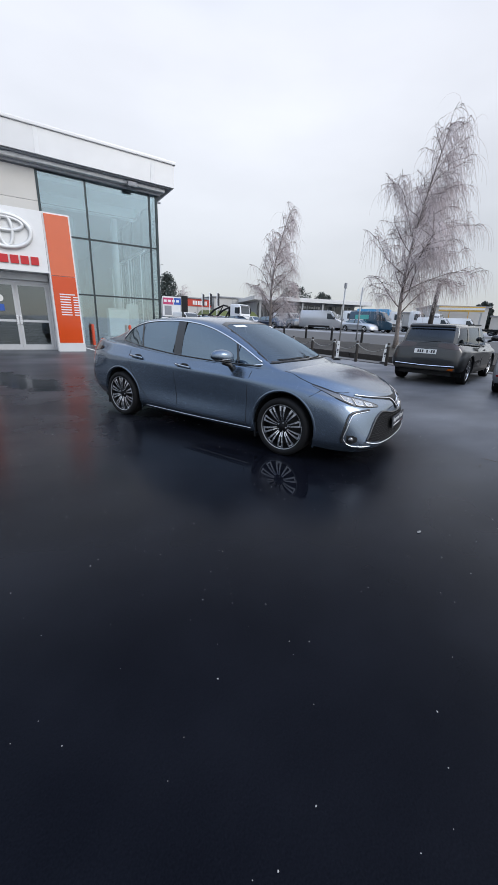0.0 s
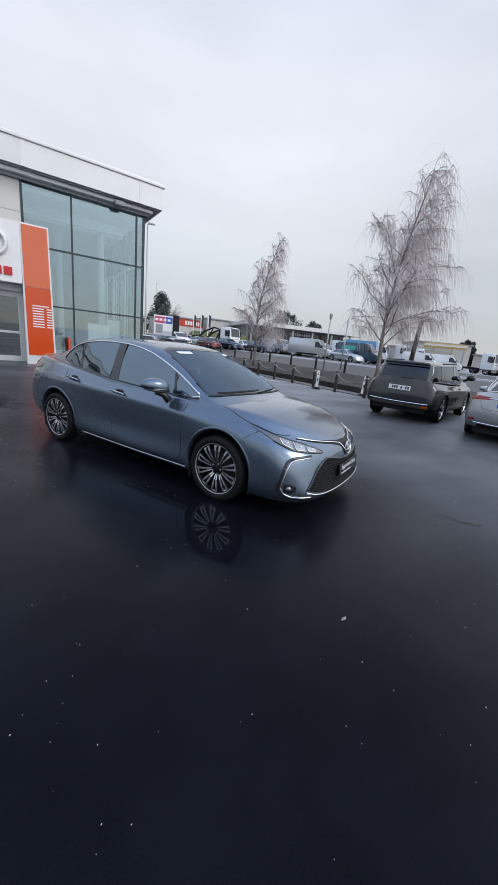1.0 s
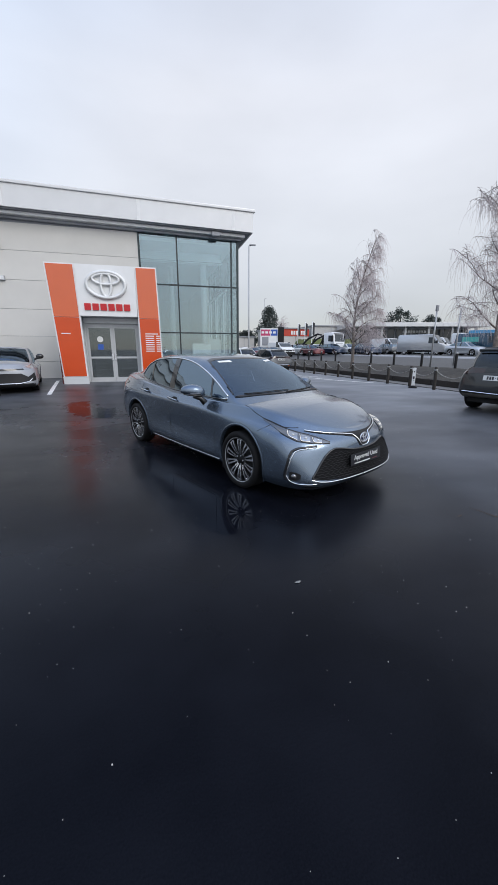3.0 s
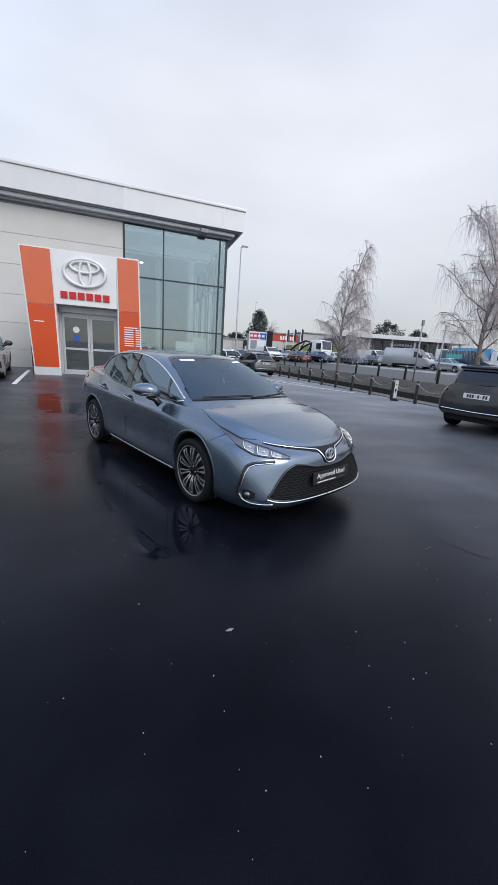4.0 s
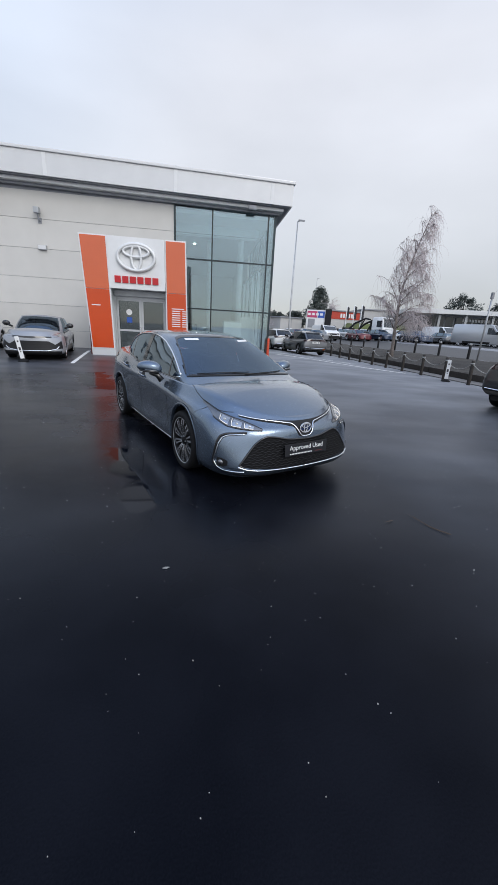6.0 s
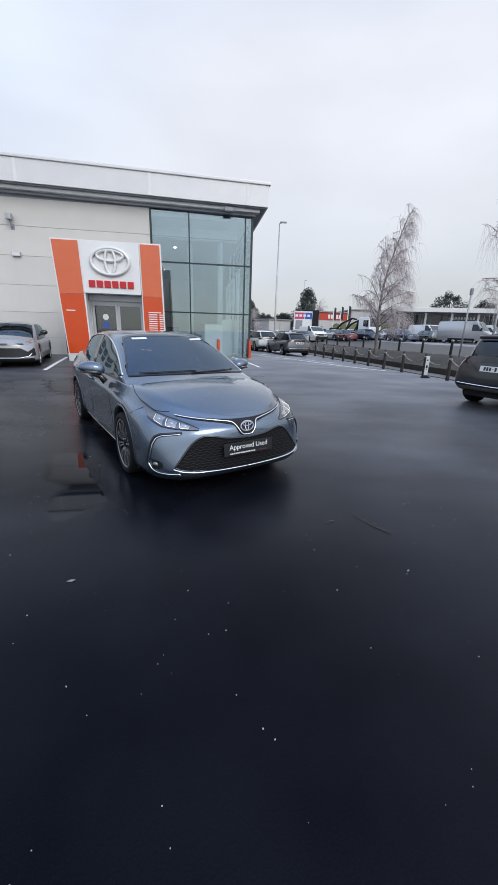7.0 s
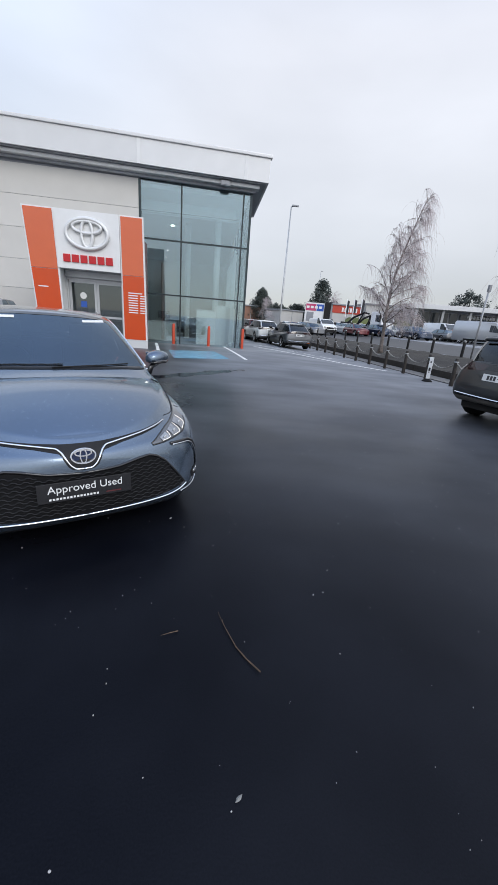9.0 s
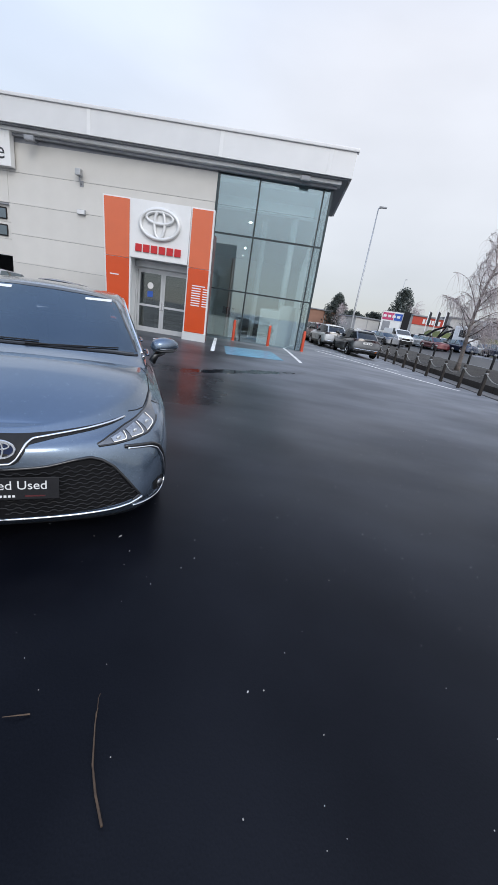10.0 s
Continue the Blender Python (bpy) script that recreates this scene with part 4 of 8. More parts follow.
def greenhouse(spec, parent, paint, detail, tint_side=None):
    tint_side = tint_side or TINTED
    g0, g3 = np.array(spec["g0"]), np.array(spec["g3"])
    lines = []
    for t in (0.0, 0.34, 0.68, 1.0):
        c = g0 * (1 - t) + g3 * t
        b = spec["bulge"] * 4 * t * (1 - t)
        n = np.stack([np.where(np.arange(len(c)) < 2, -1.0, np.where(np.arange(len(c)) > len(c) - 4, 0.6, 0)), np.where((np.arange(len(c)) > 1) & (np.arange(len(c)) < len(c) - 2), 0.8, 0), np.full(len(c), 0.35)], 1)
        lines.append([tuple(p) for p in c + n * b])
    sk = Skin(lines, 12 if detail > 1 else 6)
    nw = 14 if detail > 1 else 8
    vlo, vhi = 0.14, 2.80
    vs_ = sorted({0.0, vlo, vhi, 3.0} | {vlo + (vhi - vlo) * k / nw for k in range(nw + 1)})
    um = sk.umax
    (r0, r1), (s0, s1), (f0, f1) = spec["cells"]
    ru, wu = 1.55, um - (2.66 if detail > 1 else 2.35)
    marks = [0, ru, r0, r1, s0, s1, f0, f1, wu, um]
    us = []
    for a, b in zip(marks, marks[1:]):
        k = max(1, int((b - a) * (10 if detail > 1 else 5)))
        us += [a + (b - a) * i / k for i in range(k)]
    us.append(um)
    glazed = lambda u: u < ru or r0 < u < r1 or s0 < u < s1 or f0 < u < f1 or u > wu  # noqa: E731
    bm = bmesh.new()
    for side in (1, -1):
        pts = [[Vector((p.x, p.y * side, p.z)) for p in (sk.at(u, v) for v in vs_)] for u in us]
        ve = [[bm.verts.new(p) for p in row] for row in pts]
        for i in range(len(us) - 1):
            mu = (us[i] + us[i + 1]) / 2
            for j in range(len(vs_) - 1):
                mv = (vs_[j] + vs_[j + 1]) / 2
                if glazed(mu) and vlo < mv < vhi:
                    continue
                bm.faces.new((ve[i][j], ve[i + 1][j], ve[i + 1][j + 1], ve[i][j + 1]))
        # roof
        tops = []
        x0, x1 = spec["g3"][0][0], spec["g3"][-1][0]
        for i, u in enumerate(us):
            p = sk.at(u, 3.0)
            cr = spec["roof_crown"] * min(1.0, max(0.0, min(p.x - x0, x1 - p.x) / 0.3)) ** 0.6
            tops.append([ve[i][-1]] + [bm.verts.new((p.x, side * p.y * f, p.z + cr * (1 - f * f))) for f in (0.93, 0.8, 0.6, 0.4, 0.2, 0.0)])
        for a, b in zip(tops, tops[1:]):
            for j in range(6):
                bm.faces.new((a[j], b[j], b[j + 1], a[j + 1]))
    bmesh.ops.remove_doubles(bm, verts=bm.verts, dist=0.0008)
    part("cabin_shell", bm, paint, parent, smooth=True, sharp=50)
    e = 0.012
    bmw = sk.patch(wu - 0.02, 2 * um - wu + 0.02, vlo - 0.02, vhi + 0.02, -0.003, 28, 10)
    part("windscreen", bmw, WINDSCREEN, parent, "large windscreen reflecting the sky", smooth=True)
    part("rear_window", sk.patch(-ru - 0.02, ru + 0.02, vlo - 0.02, vhi + 0.02, -0.003, 20, 10), tint_side, parent, "dark rear window", smooth=True)
    for side in (False, True):
        for a, b in spec["cells"]:
            part("side_window", sk.patch(a - e, b + e, vlo - 0.02, vhi + 0.02, -0.003, 10, 8, mirror=side), tint_side, parent, "dark tinted side window", smooth=True)
        for a, b in ((r1, s0), (s1, f0)):
            part("pillar_trim", sk.patch(a - 0.03, b + 0.03, vlo - 0.03, vhi + 0.03, 0.003, 3, 8, mirror=side), BLACKG, parent, "gloss black pillar trim", smooth=True)
    # black border inside the windscreen and rear window
    for lo, hi in ((vlo - 0.02, vlo + 0.16), (vhi - 0.14, vhi + 0.02)):
        part("window_border", sk.patch(wu, 2 * um - wu, lo, hi, 0.001 if detail > 1 else -0.006, 28, 2), BLACKG if detail > 1 else BLACKM, parent, smooth=True)
    if detail > 1:
        for side in (False, True):
            part("window_border", sk.patch(wu - 0.02, wu + 0.20, vlo - 0.02, vhi + 0.02, 0.0012, 3, 10, mirror=side), BLACKG, parent, smooth=True)
    return sk, (vlo, vhi, wu, ru)


def cabin_inside(spec, parent):
    """Dark seats, dashboard and wheel behind the glass."""
    hb = spec["g0"][5][2]
    dz = hb - 0.935
    part("dashboard", box_bm(0.42, 1.02, -0.62, 0.62, 0.62 + dz, 0.93 + dz, 0.05), BLACKM, parent, "dark dashboard")
    for y in (-0.37, 0.37):
        part("front_seat", box_bm(-0.42, -0.26, y - 0.23, y + 0.23, 0.5 + dz, 1.08 + dz, 0.06), SEATM, parent, "dark fabric seat")
        part("headrest", box_bm(-0.43, -0.34, y - 0.13, y + 0.13, 1.1 + dz, 1.27 + dz, 0.035), SEATM, parent)
    part("rear_seat", box_bm(-1.30, -1.12, -0.6, 0.6, 0.5 + dz, 1.06 + dz, 0.06), SEATM, parent)
    bm = bmesh.new()
    bmesh.ops.create_circle(bm, segments=8, radius=0.01)
    bm.free()
    ring = bmesh.new()
    c = pose(0.36, -0.37, 0.92 + dz, 0, 65, 0)
    tube(ring, [c @ Vector((0.18 * math.cos(2 * math.pi * k / 24), 0.18 * math.sin(2 * math.pi * k / 24), 0)) for k in range(25)], 0.014, 6, caps=False)
    part("steering_wheel", ring, BLACKM, parent)


def build_car(name, m, spec, paint, label, category="car", group="", detail=1, kind_parts=None, tint=None, cabin=greenhouse):
    """A car with shell, glass, wheels and arches. Returns the thing and its two sheets."""
    car = thing(name, m, label, category, group)
    sk, bm, rims = body_shell(spec, (3, 4, 8)[detail], (5, 8, 20)[detail])
    bmesh.ops.delete(bm, geom=[f for f in bm.faces if abs(f.calc_center_median().y) < 0.5 and f.calc_center_median().z > spec["lower"][5][6][2] + 0.02
                               and spec["g0"][2][0] + 0.1 < f.calc_center_median().x < spec["g0"][8][0] - 0.1], context="FACES")
    bvh = BVHTree.FromBMesh(bm)
    part("body", bm, paint, car, smooth=True, sharp=55)
    gs, info = cabin(spec, car, paint, detail, tint)
    for hx, side, ring in rims:
        bm = bmesh.new()
        rows = []
        c = Vector((hx, 0, spec["wheel_r"]))
        for p in ring:
            d = (Vector((p.x, 0, p.z)) - c).normalized()
            s = Vector((0, side, 0))
            rows.append([p + d * 0.022 + s * 0.001, p + d * 0.012 + s * 0.007, p - d * 0.004 + s * 0.005, p - d * 0.012 - s * 0.03])
        grid_bm(rows, bm=bm)
        part("arch_lip", bm, kind_parts.get("arch", paint) if kind_parts else paint, car, smooth=True)
        bm = bmesh.new()
        rows = [[Vector((p.x, p.y, p.z)), Vector((p.x, side * 0.45, p.z))] for p in ring]
        grid_bm(rows, bm=bm)
        cap = [bm.verts.new((p.x, side * 0.45, p.z)) for p in ring]
        bm.faces.new(cap)
        part("wheel_well", bm, WELL, car, "black wheel arch liner")
    for hx in spec["hubs"]:
        for side in (1, -1):
            build_wheel(car, (hx, side * (spec["track"] - 0.04), spec["wheel_r"]), side, spec, detail)
    l0, l1 = spec["lower"][0][0], spec["lower"][0][-1]
    part("underbody", box_bm(l0[0] + 0.1, l1[0] - 0.1, -0.62, 0.62, l1[2] - 0.02, l1[2] + 0.10), WELL, car, "black underbody")
    if detail:
        cabin_inside(spec, car)
    return car, sk, gs, info, bvh


SLATE = car_paint("slate_blue_paint", (0.140, 0.184, 0.242), 0.85, 0.24, 0.14)
SILVER = car_paint("silver_paint", (0.54, 0.55, 0.57), 0.7, 0.35)
CHARCOAL = car_paint("charcoal_paint", (0.0255, 0.027, 0.0285), 0.35, 0.35)



class Drape:
    """Lays panels and lines on a body, seen from a bearing: 0 the front, 90 the left side, 180 the rear."""

    def __init__(self, tree, bearing):
        a = radians(bearing)
        self.tree, self.d, self.e = tree, Vector((-math.cos(a), -math.sin(a), 0)), Vector((-math.sin(a), math.cos(a), 0))

    def a(self, x, y):
        return x * self.e.x + y * self.e.y

    def at(self, a, z, out=0.0):
        hit, nrm, _, _ = self.tree.ray_cast(self.e * a + Vector((0, 0, z)) - self.d * 5, self.d)
        if hit is None:
            hit, nrm, _, _ = self.tree.find_nearest(self.e * a + Vector((0, 0, z)) - self.d * 1.9)
        if nrm.dot(self.d) > 0:
            nrm = -nrm
        return hit + nrm * out

    def panel(self, knots, out=0.004, na=16, nb=6, mirror=False):
        """knots: rows of (a, low z, high z)."""
        ks = np.array(knots, float)
        rows = []
        order = np.argsort(ks[:, 0])
        ks = ks[order]
        for t in np.linspace(ks[0, 0], ks[-1, 0], na + 1):
            lo, hi = np.interp(t, ks[:, 0], ks[:, 1]), np.interp(t, ks[:, 0], ks[:, 2])
            row = [self.at(t, lo + (hi - lo) * j / nb, out) for j in range(nb + 1)]
            rows.append([Vector((p.x, -p.y, p.z)) for p in row] if mirror else row)
        return grid_bm(rows)

    def line(self, knots, radius, out=0.002, n=8, mirror=False, sides=6, flat=1.0):
        pts = []
        for (a0, z0), (a1, z1) in zip(knots, knots[1:]):
            for k in range(n):
                pts.append(self.at(a0 + (a1 - a0) * k / n, z0 + (z1 - z0) * k / n, out))
        pts.append(self.at(*knots[-1], out))
        for _ in range(2):
            pts = [pts[0]] + [(p + q * 2 + r) / 4 for p, q, r in zip(pts, pts[1:], pts[2:])] + [pts[-1]]
        if mirror:
            pts = [Vector((p.x, -p.y, p.z)) for p in pts]
        return tube(bmesh.new(), pts, radius, sides, flat=flat)


def ellipse_ring(bm, c, ex, ey, rx, ry, radius, n=36):
    tube(bm, [c + ex * (rx * math.cos(2 * math.pi * k / n)) + ey * (ry * math.sin(2 * math.pi * k / n)) for k in range(n + 1)], radius, 6, caps=False, axis=ex.cross(ey))
    return bm


def emblem(parent, c, ex, ey, s, material, plate=None):
    """Three crossing ovals."""
    if plate is not None:
        bm = bmesh.new()
        ring = [bm.verts.new(c + ex * (0.5 * s * math.cos(2 * math.pi * k / 32)) + ey * (0.34 * s * math.sin(2 * math.pi * k / 32)) - ex.cross(ey) * 0.004) for k in range(32)]
        bm.faces.new(ring)
        part("emblem_plate", bm, plate, parent, "blue-black oval emblem plate")
    r = 0.035 * s
    part("emblem_ring", ellipse_ring(bmesh.new(), c, ex, ey, 0.5 * s, 0.34 * s, r * 1.2), material, parent, "silver oval ring")
    part("emblem_ring", ellipse_ring(bmesh.new(), c + ey * 0.14 * s, ex, ey, 0.34 * s, 0.135 * s, r), material, parent, "silver oval ring")
    part("emblem_ring", ellipse_ring(bmesh.new(), c + ey * 0.005 * s, ex, ey, 0.13 * s, 0.32 * s, r), material, parent, "silver oval ring")


def saloon_details(car, sk, gs, info, tree, paint):
    vlo, vhi, wu, ru = info
    S, K, R = Drape(tree, 90), Drape(tree, 132), Drape(tree, 180)
    c0, _, c2 = sedan_spec()["cells"]
    for mir in (False, True):
        # chrome over the side windows
        pts = gs.path([(c0[0] + 0.02, vlo + 0.05), (c0[0] + 0.10, vlo + 0.9), (c0[0] + 0.32, vhi - 0.55), (c0[1] - 0.35, vhi + 0.06), (c2[1] - 0.9, vhi + 0.06), (c2[1] + 0.03, vhi - 0.2), (c2[1] + 0.06, vlo)], 0.006, 14, mir)
        part("chrome_trim", tube(bmesh.new(), pts, 0.010, 6), CHROME, car, "bright chrome window trim")
        part("belt_trim", tube(bmesh.new(), gs.path([(c0[0], vlo - 0.03), (c2[1], vlo - 0.03)], 0.006, 40, mir), 0.009, 6), BLACKG, car, "black belt line trim")
        # door joints
        seam = 0.0035
        part("door_seam", S.line([(-0.98, 0.895), (-0.98, 0.60), (-0.95, 0.27)], seam, -0.001, 10, mir), WELL, car)
        part("door_seam", S.line([(0.03, 0.925), (0.05, 0.60), (0.02, 0.25)], seam, -0.001, 10, mir), WELL, car)
        part("door_seam", S.line([(1.08, 0.955), (1.09, 0.83), (0.99, 0.62), (0.93, 0.42), (0.85, 0.28)], seam, -0.001, 8, mir), WELL, car)
        part("door_seam", S.line([(0.85, 0.28), (0.0, 0.25), (-0.95, 0.27)], seam, -0.001, 12, mir), WELL, car)
        part("sill_trim", S.line([(0.88, 0.225), (0.0, 0.215), (-0.92, 0.222)], 0.007, 0.004, 14, mir), CHROME, car, "bright sill strip")
        part("bumper_seam", S.line([(-1.66, 0.66), (-1.745, 0.70)], seam, -0.001, 6, mir), WELL, car)
        # handles
        for ax in (-0.16 + 0.02, 0.86):
            p0, p1 = S.at(ax - 0.11, 0.835 + 0.012, 0.0), S.at(ax + 0.11, 0.85 + 0.012, 0.0)
            sg = -1 if mir else 1
            hb = bmesh.new()
            o = Vector((0, 0.035, 0))
            pts = [p0, p0 + o * 0.8 + Vector((-0.015, 0, 0)), (p0 + p1) / 2 + o * 1.05, p1 + o * 0.8 + Vector((0.015, 0, 0)), p1]
            pts = [Vector((p.x, p.y * sg, p.z)) for p in pts]
            tube(hb, pts, [0.010, 0.014, 0.015, 0.014, 0.010], 8)
            part("door_handle", hb, paint, car, "body coloured door handle with chrome edge", smooth=True)
            hb = bmesh.new()
            tube(hb, [Vector((p.x, p.y + sg * 0.006, p.z + 0.012)) for p in pts[1:4]], 0.004, 6)
            part("handle_trim", hb, CHROME, car)
        # mirrors
        sg = -1 if mir else 1
        mb = bmesh.new()
        bmesh.ops.create_uvsphere(mb, u_segments=20, v_segments=12, radius=1.0)
        for v in mb.verts:
            x, y, z = v.co
            x = x * 0.085 if x > 0 else x * 0.045
            x, y, z = x * 1.1, y * 1.22, z * 0.98
            v.co = Vector((0.55 + x + 0.03 * (1 - abs(y)), sg * (0.965 + 0.125 * y * (0.98 if y * 1 > 0 else 1.0)), 1.005 + 0.078 * (z if z > 0 else z * 0.85) * (1 - 0.15 * y)))
        part("mirror_housing", mb, paint, car, "body coloured door mirror housing", smooth=True)
        mb = bmesh.new()
        tube(mb, [(0.59, sg * 0.99, 0.955), (0.60, sg * 0.905, 0.925), (0.60, sg * 0.84, 0.915)], [0.032, 0.03, 0.042], 8, flat=0.7)
        part("mirror_stalk", mb, BLACKG, car, "black mirror foot", smooth=True)
        mb = bmesh.new()
        tube(mb, [(0.605, sg * 0.88, 0.965), (0.65, sg * 0.97, 0.962), (0.615, sg * 1.075, 0.975)], 0.013, 6, flat=0.8)
        part("mirror_trim", mb, BLACKG, car)
        part("bonnet_seam", tube(bmesh.new(), sk.path([(7.4, 5.95), (8.0, 5.82), (8.5, 5.5), (9.0, 5.18), (9.5, 5.02), (10.0, 4.98), (10.6, 5.02), (11.3, 5.12), (12.0, 5.2)], 0.0, 12, mir), 0.0042, 6), WELL, car)
        part("quarter_bar", gs.patch(c2[1] - 0.62, c2[1] - 0.54, vlo - 0.02, vhi - 0.1, 0.002, 2, 8, mirror=mir), BLACKG, car, "black quarter light bar", smooth=True)
        part("quarter_bar", gs.patch(c0[1] - 0.5, c0[1] - 0.44, vlo - 0.02, vhi - 0.02, 0.002, 2, 8, mirror=mir), BLACKG, car, "black quarter light bar", smooth=True)
        # tail lamps
        T = K.a
        part("tail_light", K.panel([(T(-2.28, 0.40), 0.90, 0.955), (T(-2.22, 0.60), 0.88, 0.965), (T(-2.08, 0.74), 0.86, 0.965), (T(-1.82, 0.82), 0.90, 0.935)], 0.006, 18, 5, mir), REDLAMP, car, "red tail light", smooth=True)
        part("reflector", K.panel([(T(-2.24, 0.62), 0.44, 0.475), (T(-2.16, 0.73), 0.44, 0.475)], 0.005, 6, 2, mir), REDLAMP, car)
    part("rear_chrome", R.line([(-0.62, 0.385), (0.0, 0.37), (0.62, 0.385)], 0.012, 0.004, 20), CHROME, car, "bright rear bumper strip")
    part("diffuser", R.panel([(-0.55, 0.30, 0.355), (0.55, 0.30, 0.355)], 0.004, 20, 3), BLACKM, car, smooth=True)
    part("boot_seam", R.line([(-0.60, 0.93), (-0.52, 0.70), (0, 0.675), (0.52, 0.70), (0.60, 0.93)], 0.004, -0.001, 10), WELL, car)
    part("boot_strip", R.line([(-0.42, 0.925), (0.42, 0.925)], 0.012, 0.006, 20), CHROME, car, "chrome strip above the number plate")
    number_plate(car, R.at(0, 0.80, 0.012), Vector((0, -1, 0)), Vector((0.08, 0, 1)).normalized())
    # wipers and cowl
    part("cowl", gs.patch(wu - 0.25, 2 * gs.umax - wu + 0.25, -0.02, 0.12, 0.006, 24, 2), BLACKM, car, "black plastic cowl", smooth=True)
    for y0, y1 in ((-0.50, 0.12), (0.05, 0.62)):
        bm = bmesh.new()
        n = 12
        pts = []
        for k in range(n + 1):
            y = y0 + (y1 - y0) * k / n
            u = gs.umax + (0.30 if False else 0)
            yy = abs(y)
            uu = float(np.interp(yy, [0, 0.32, 0.60, 0.735], [gs.umax, gs.umax - 1, gs.umax - 2, gs.umax - 3]))
            p = gs.at(uu, 0.16 + 0.16 * k / n, 0.014)
            pts.append(Vector((p.x, y, p.z)))
        tube(bm, pts, 0.009, 6)
        part("wiper", bm, BLACKM, car, "black wiper blade")
    # mirror pod and stickers behind the windscreen
    um = gs.umax
    part("mirror_pod", gs.patch(um - 0.28, um + 0.28, vhi - 0.42, vhi - 0.1, -0.012, 6, 4), BLACKM, car, smooth=True)
    for a0, a1 in ((um - 1.75, um - 1.25), (um + 1.0, um + 1.65)):
        part("windscreen_sticker", gs.patch(a0, a1, vhi - 0.26, vhi - 0.08, 0.0015, 4, 2), WHITEPAINT, car, "white sticker on the windscreen")


def number_plate(car, c, ex, ey, w=0.52, h=0.11, material=None, bars=True, band=True):
    n = ex.cross(ey).normalized()
    m = Matrix((ex, ey, n)).transposed().to_4x4()
    m.translation = c
    bm = box_bm(-w / 2, w / 2, -h / 2, h / 2, -0.006, 0.004, 0.003)
    p = part("number_plate", bm, material or PLATEW, car, "white number plate with dark characters")
    p.matrix_local = m
    if bars:
        if band:
            part("plate_band", box_bm(-w / 2 + 0.004, -w / 2 + 0.045, -h / 2 + 0.006, h / 2 - 0.006, 0.0045, 0.0055), BLUEM, p)
        for k in range(8):
            x = -w / 2 + 0.075 + k * 0.053
            if k in (3, 5):
                part("plate_bar", box_bm(x + 0.01, x + 0.026, -0.006, 0.006, 0.0045, 0.0055), INK, p)
            else:
                part("plate_bar", box_bm(x, x + 0.038, -0.035, 0.035, 0.0045, 0.0055), INK, p)
    return p


def eased(knots, xs, width=0.06):
    """Values of a smooth curve through knots (x, value) at xs."""
    ks = np.array(knots, float)
    out = 0.0
    for k, w in ((-1.0, 0.15), (-0.5, 0.2), (0.0, 0.3), (0.5, 0.2), (1.0, 0.15)):
        out = out + w * np.interp(np.asarray(xs, float) + k * width, ks[:, 0], ks[:, 1])
    return out


# side glass outline of the large saloon: x, height of the chrome arc, height of the belt
GLASS_TOP = [(-1.475, 1.085), (-1.42, 1.165), (-1.29, 1.255), (-1.09, 1.316), (-0.93, 1.343), (-0.55, 1.369), (-0.24, 1.364), (0.0, 1.338), (0.226, 1.290), (0.489, 1.197), (0.745, 1.088), (0.985, 0.966)]
GLASS_LOW = [(-1.475, 1.072), (-0.97, 1.012), (-0.30, 0.958), (0.24, 0.935), (0.63, 0.926), (0.985, 0.926)]
# ridge from the windscreen pillar over the door tops to the rear pillar: x, half width, height
RIDGE = [(-1.98, 0.565, 1.075), (-1.75, 0.58, 1.115), (-1.50, 0.595, 1.205), (-1.29, 0.60, 1.297), (-1.09, 0.598, 1.358), (-0.90, 0.598, 1.385), (-0.55, 0.602, 1.408), (-0.24, 0.606, 1.404), (0.0, 0.612, 1.380), (0.226, 0.622, 1.333), (0.489, 0.645, 1.242), (0.745, 0.682, 1.132), (0.98, 0.725, 1.008), (1.10, 0.745, 0.938), (1.22, 0.755, 0.909), (1.30, 0.742, 0.888), (1.38, 0.715, 0.868), (1.54, 0.66, 0.835)]
SPINE = [(-1.98, 1.075), (-1.8, 1.135), (-1.5, 1.243), (-1.25, 1.325), (-1.05, 1.378), (-0.8, 1.416), (-0.4, 1.437), (0, 1.434), (0.22, 1.416), (0.34, 1.392), (0.6, 1.28), (0.9, 1.143), (1.15, 1.025), (1.235, 0.986), (1.3, 0.967), (1.38, 0.954), (1.46, 0.944), (1.54, 0.93)]


def long_saloon_spec():
    """The same saloon with a fuller nose, higher tail and wider arches."""
    s = sedan_spec()
    for i, l in enumerate(s["lower"]):
        nose = (0.0, 0.006, 0.020, 0.034, 0.038, 0.040, 0.030)[i]
        for k, f in ((-1, 1.0), (-2, 0.75), (-3, 0.3)):
            x, y, z = l[k]
            l[k] = (x + nose * f, y, z)
        rise = (0, 0, 0, 0.0, 0.008, 0.02, 0.028)[i]
        for k in range(6):
            x, y, z = l[k]
            l[k] = (x, y, z + rise * (1.0, 1.0, 1.0, 1.0, 1.0, 0.5)[k])
    s.update(arch=0.386, crown=0.066, track=0.835)
    return s


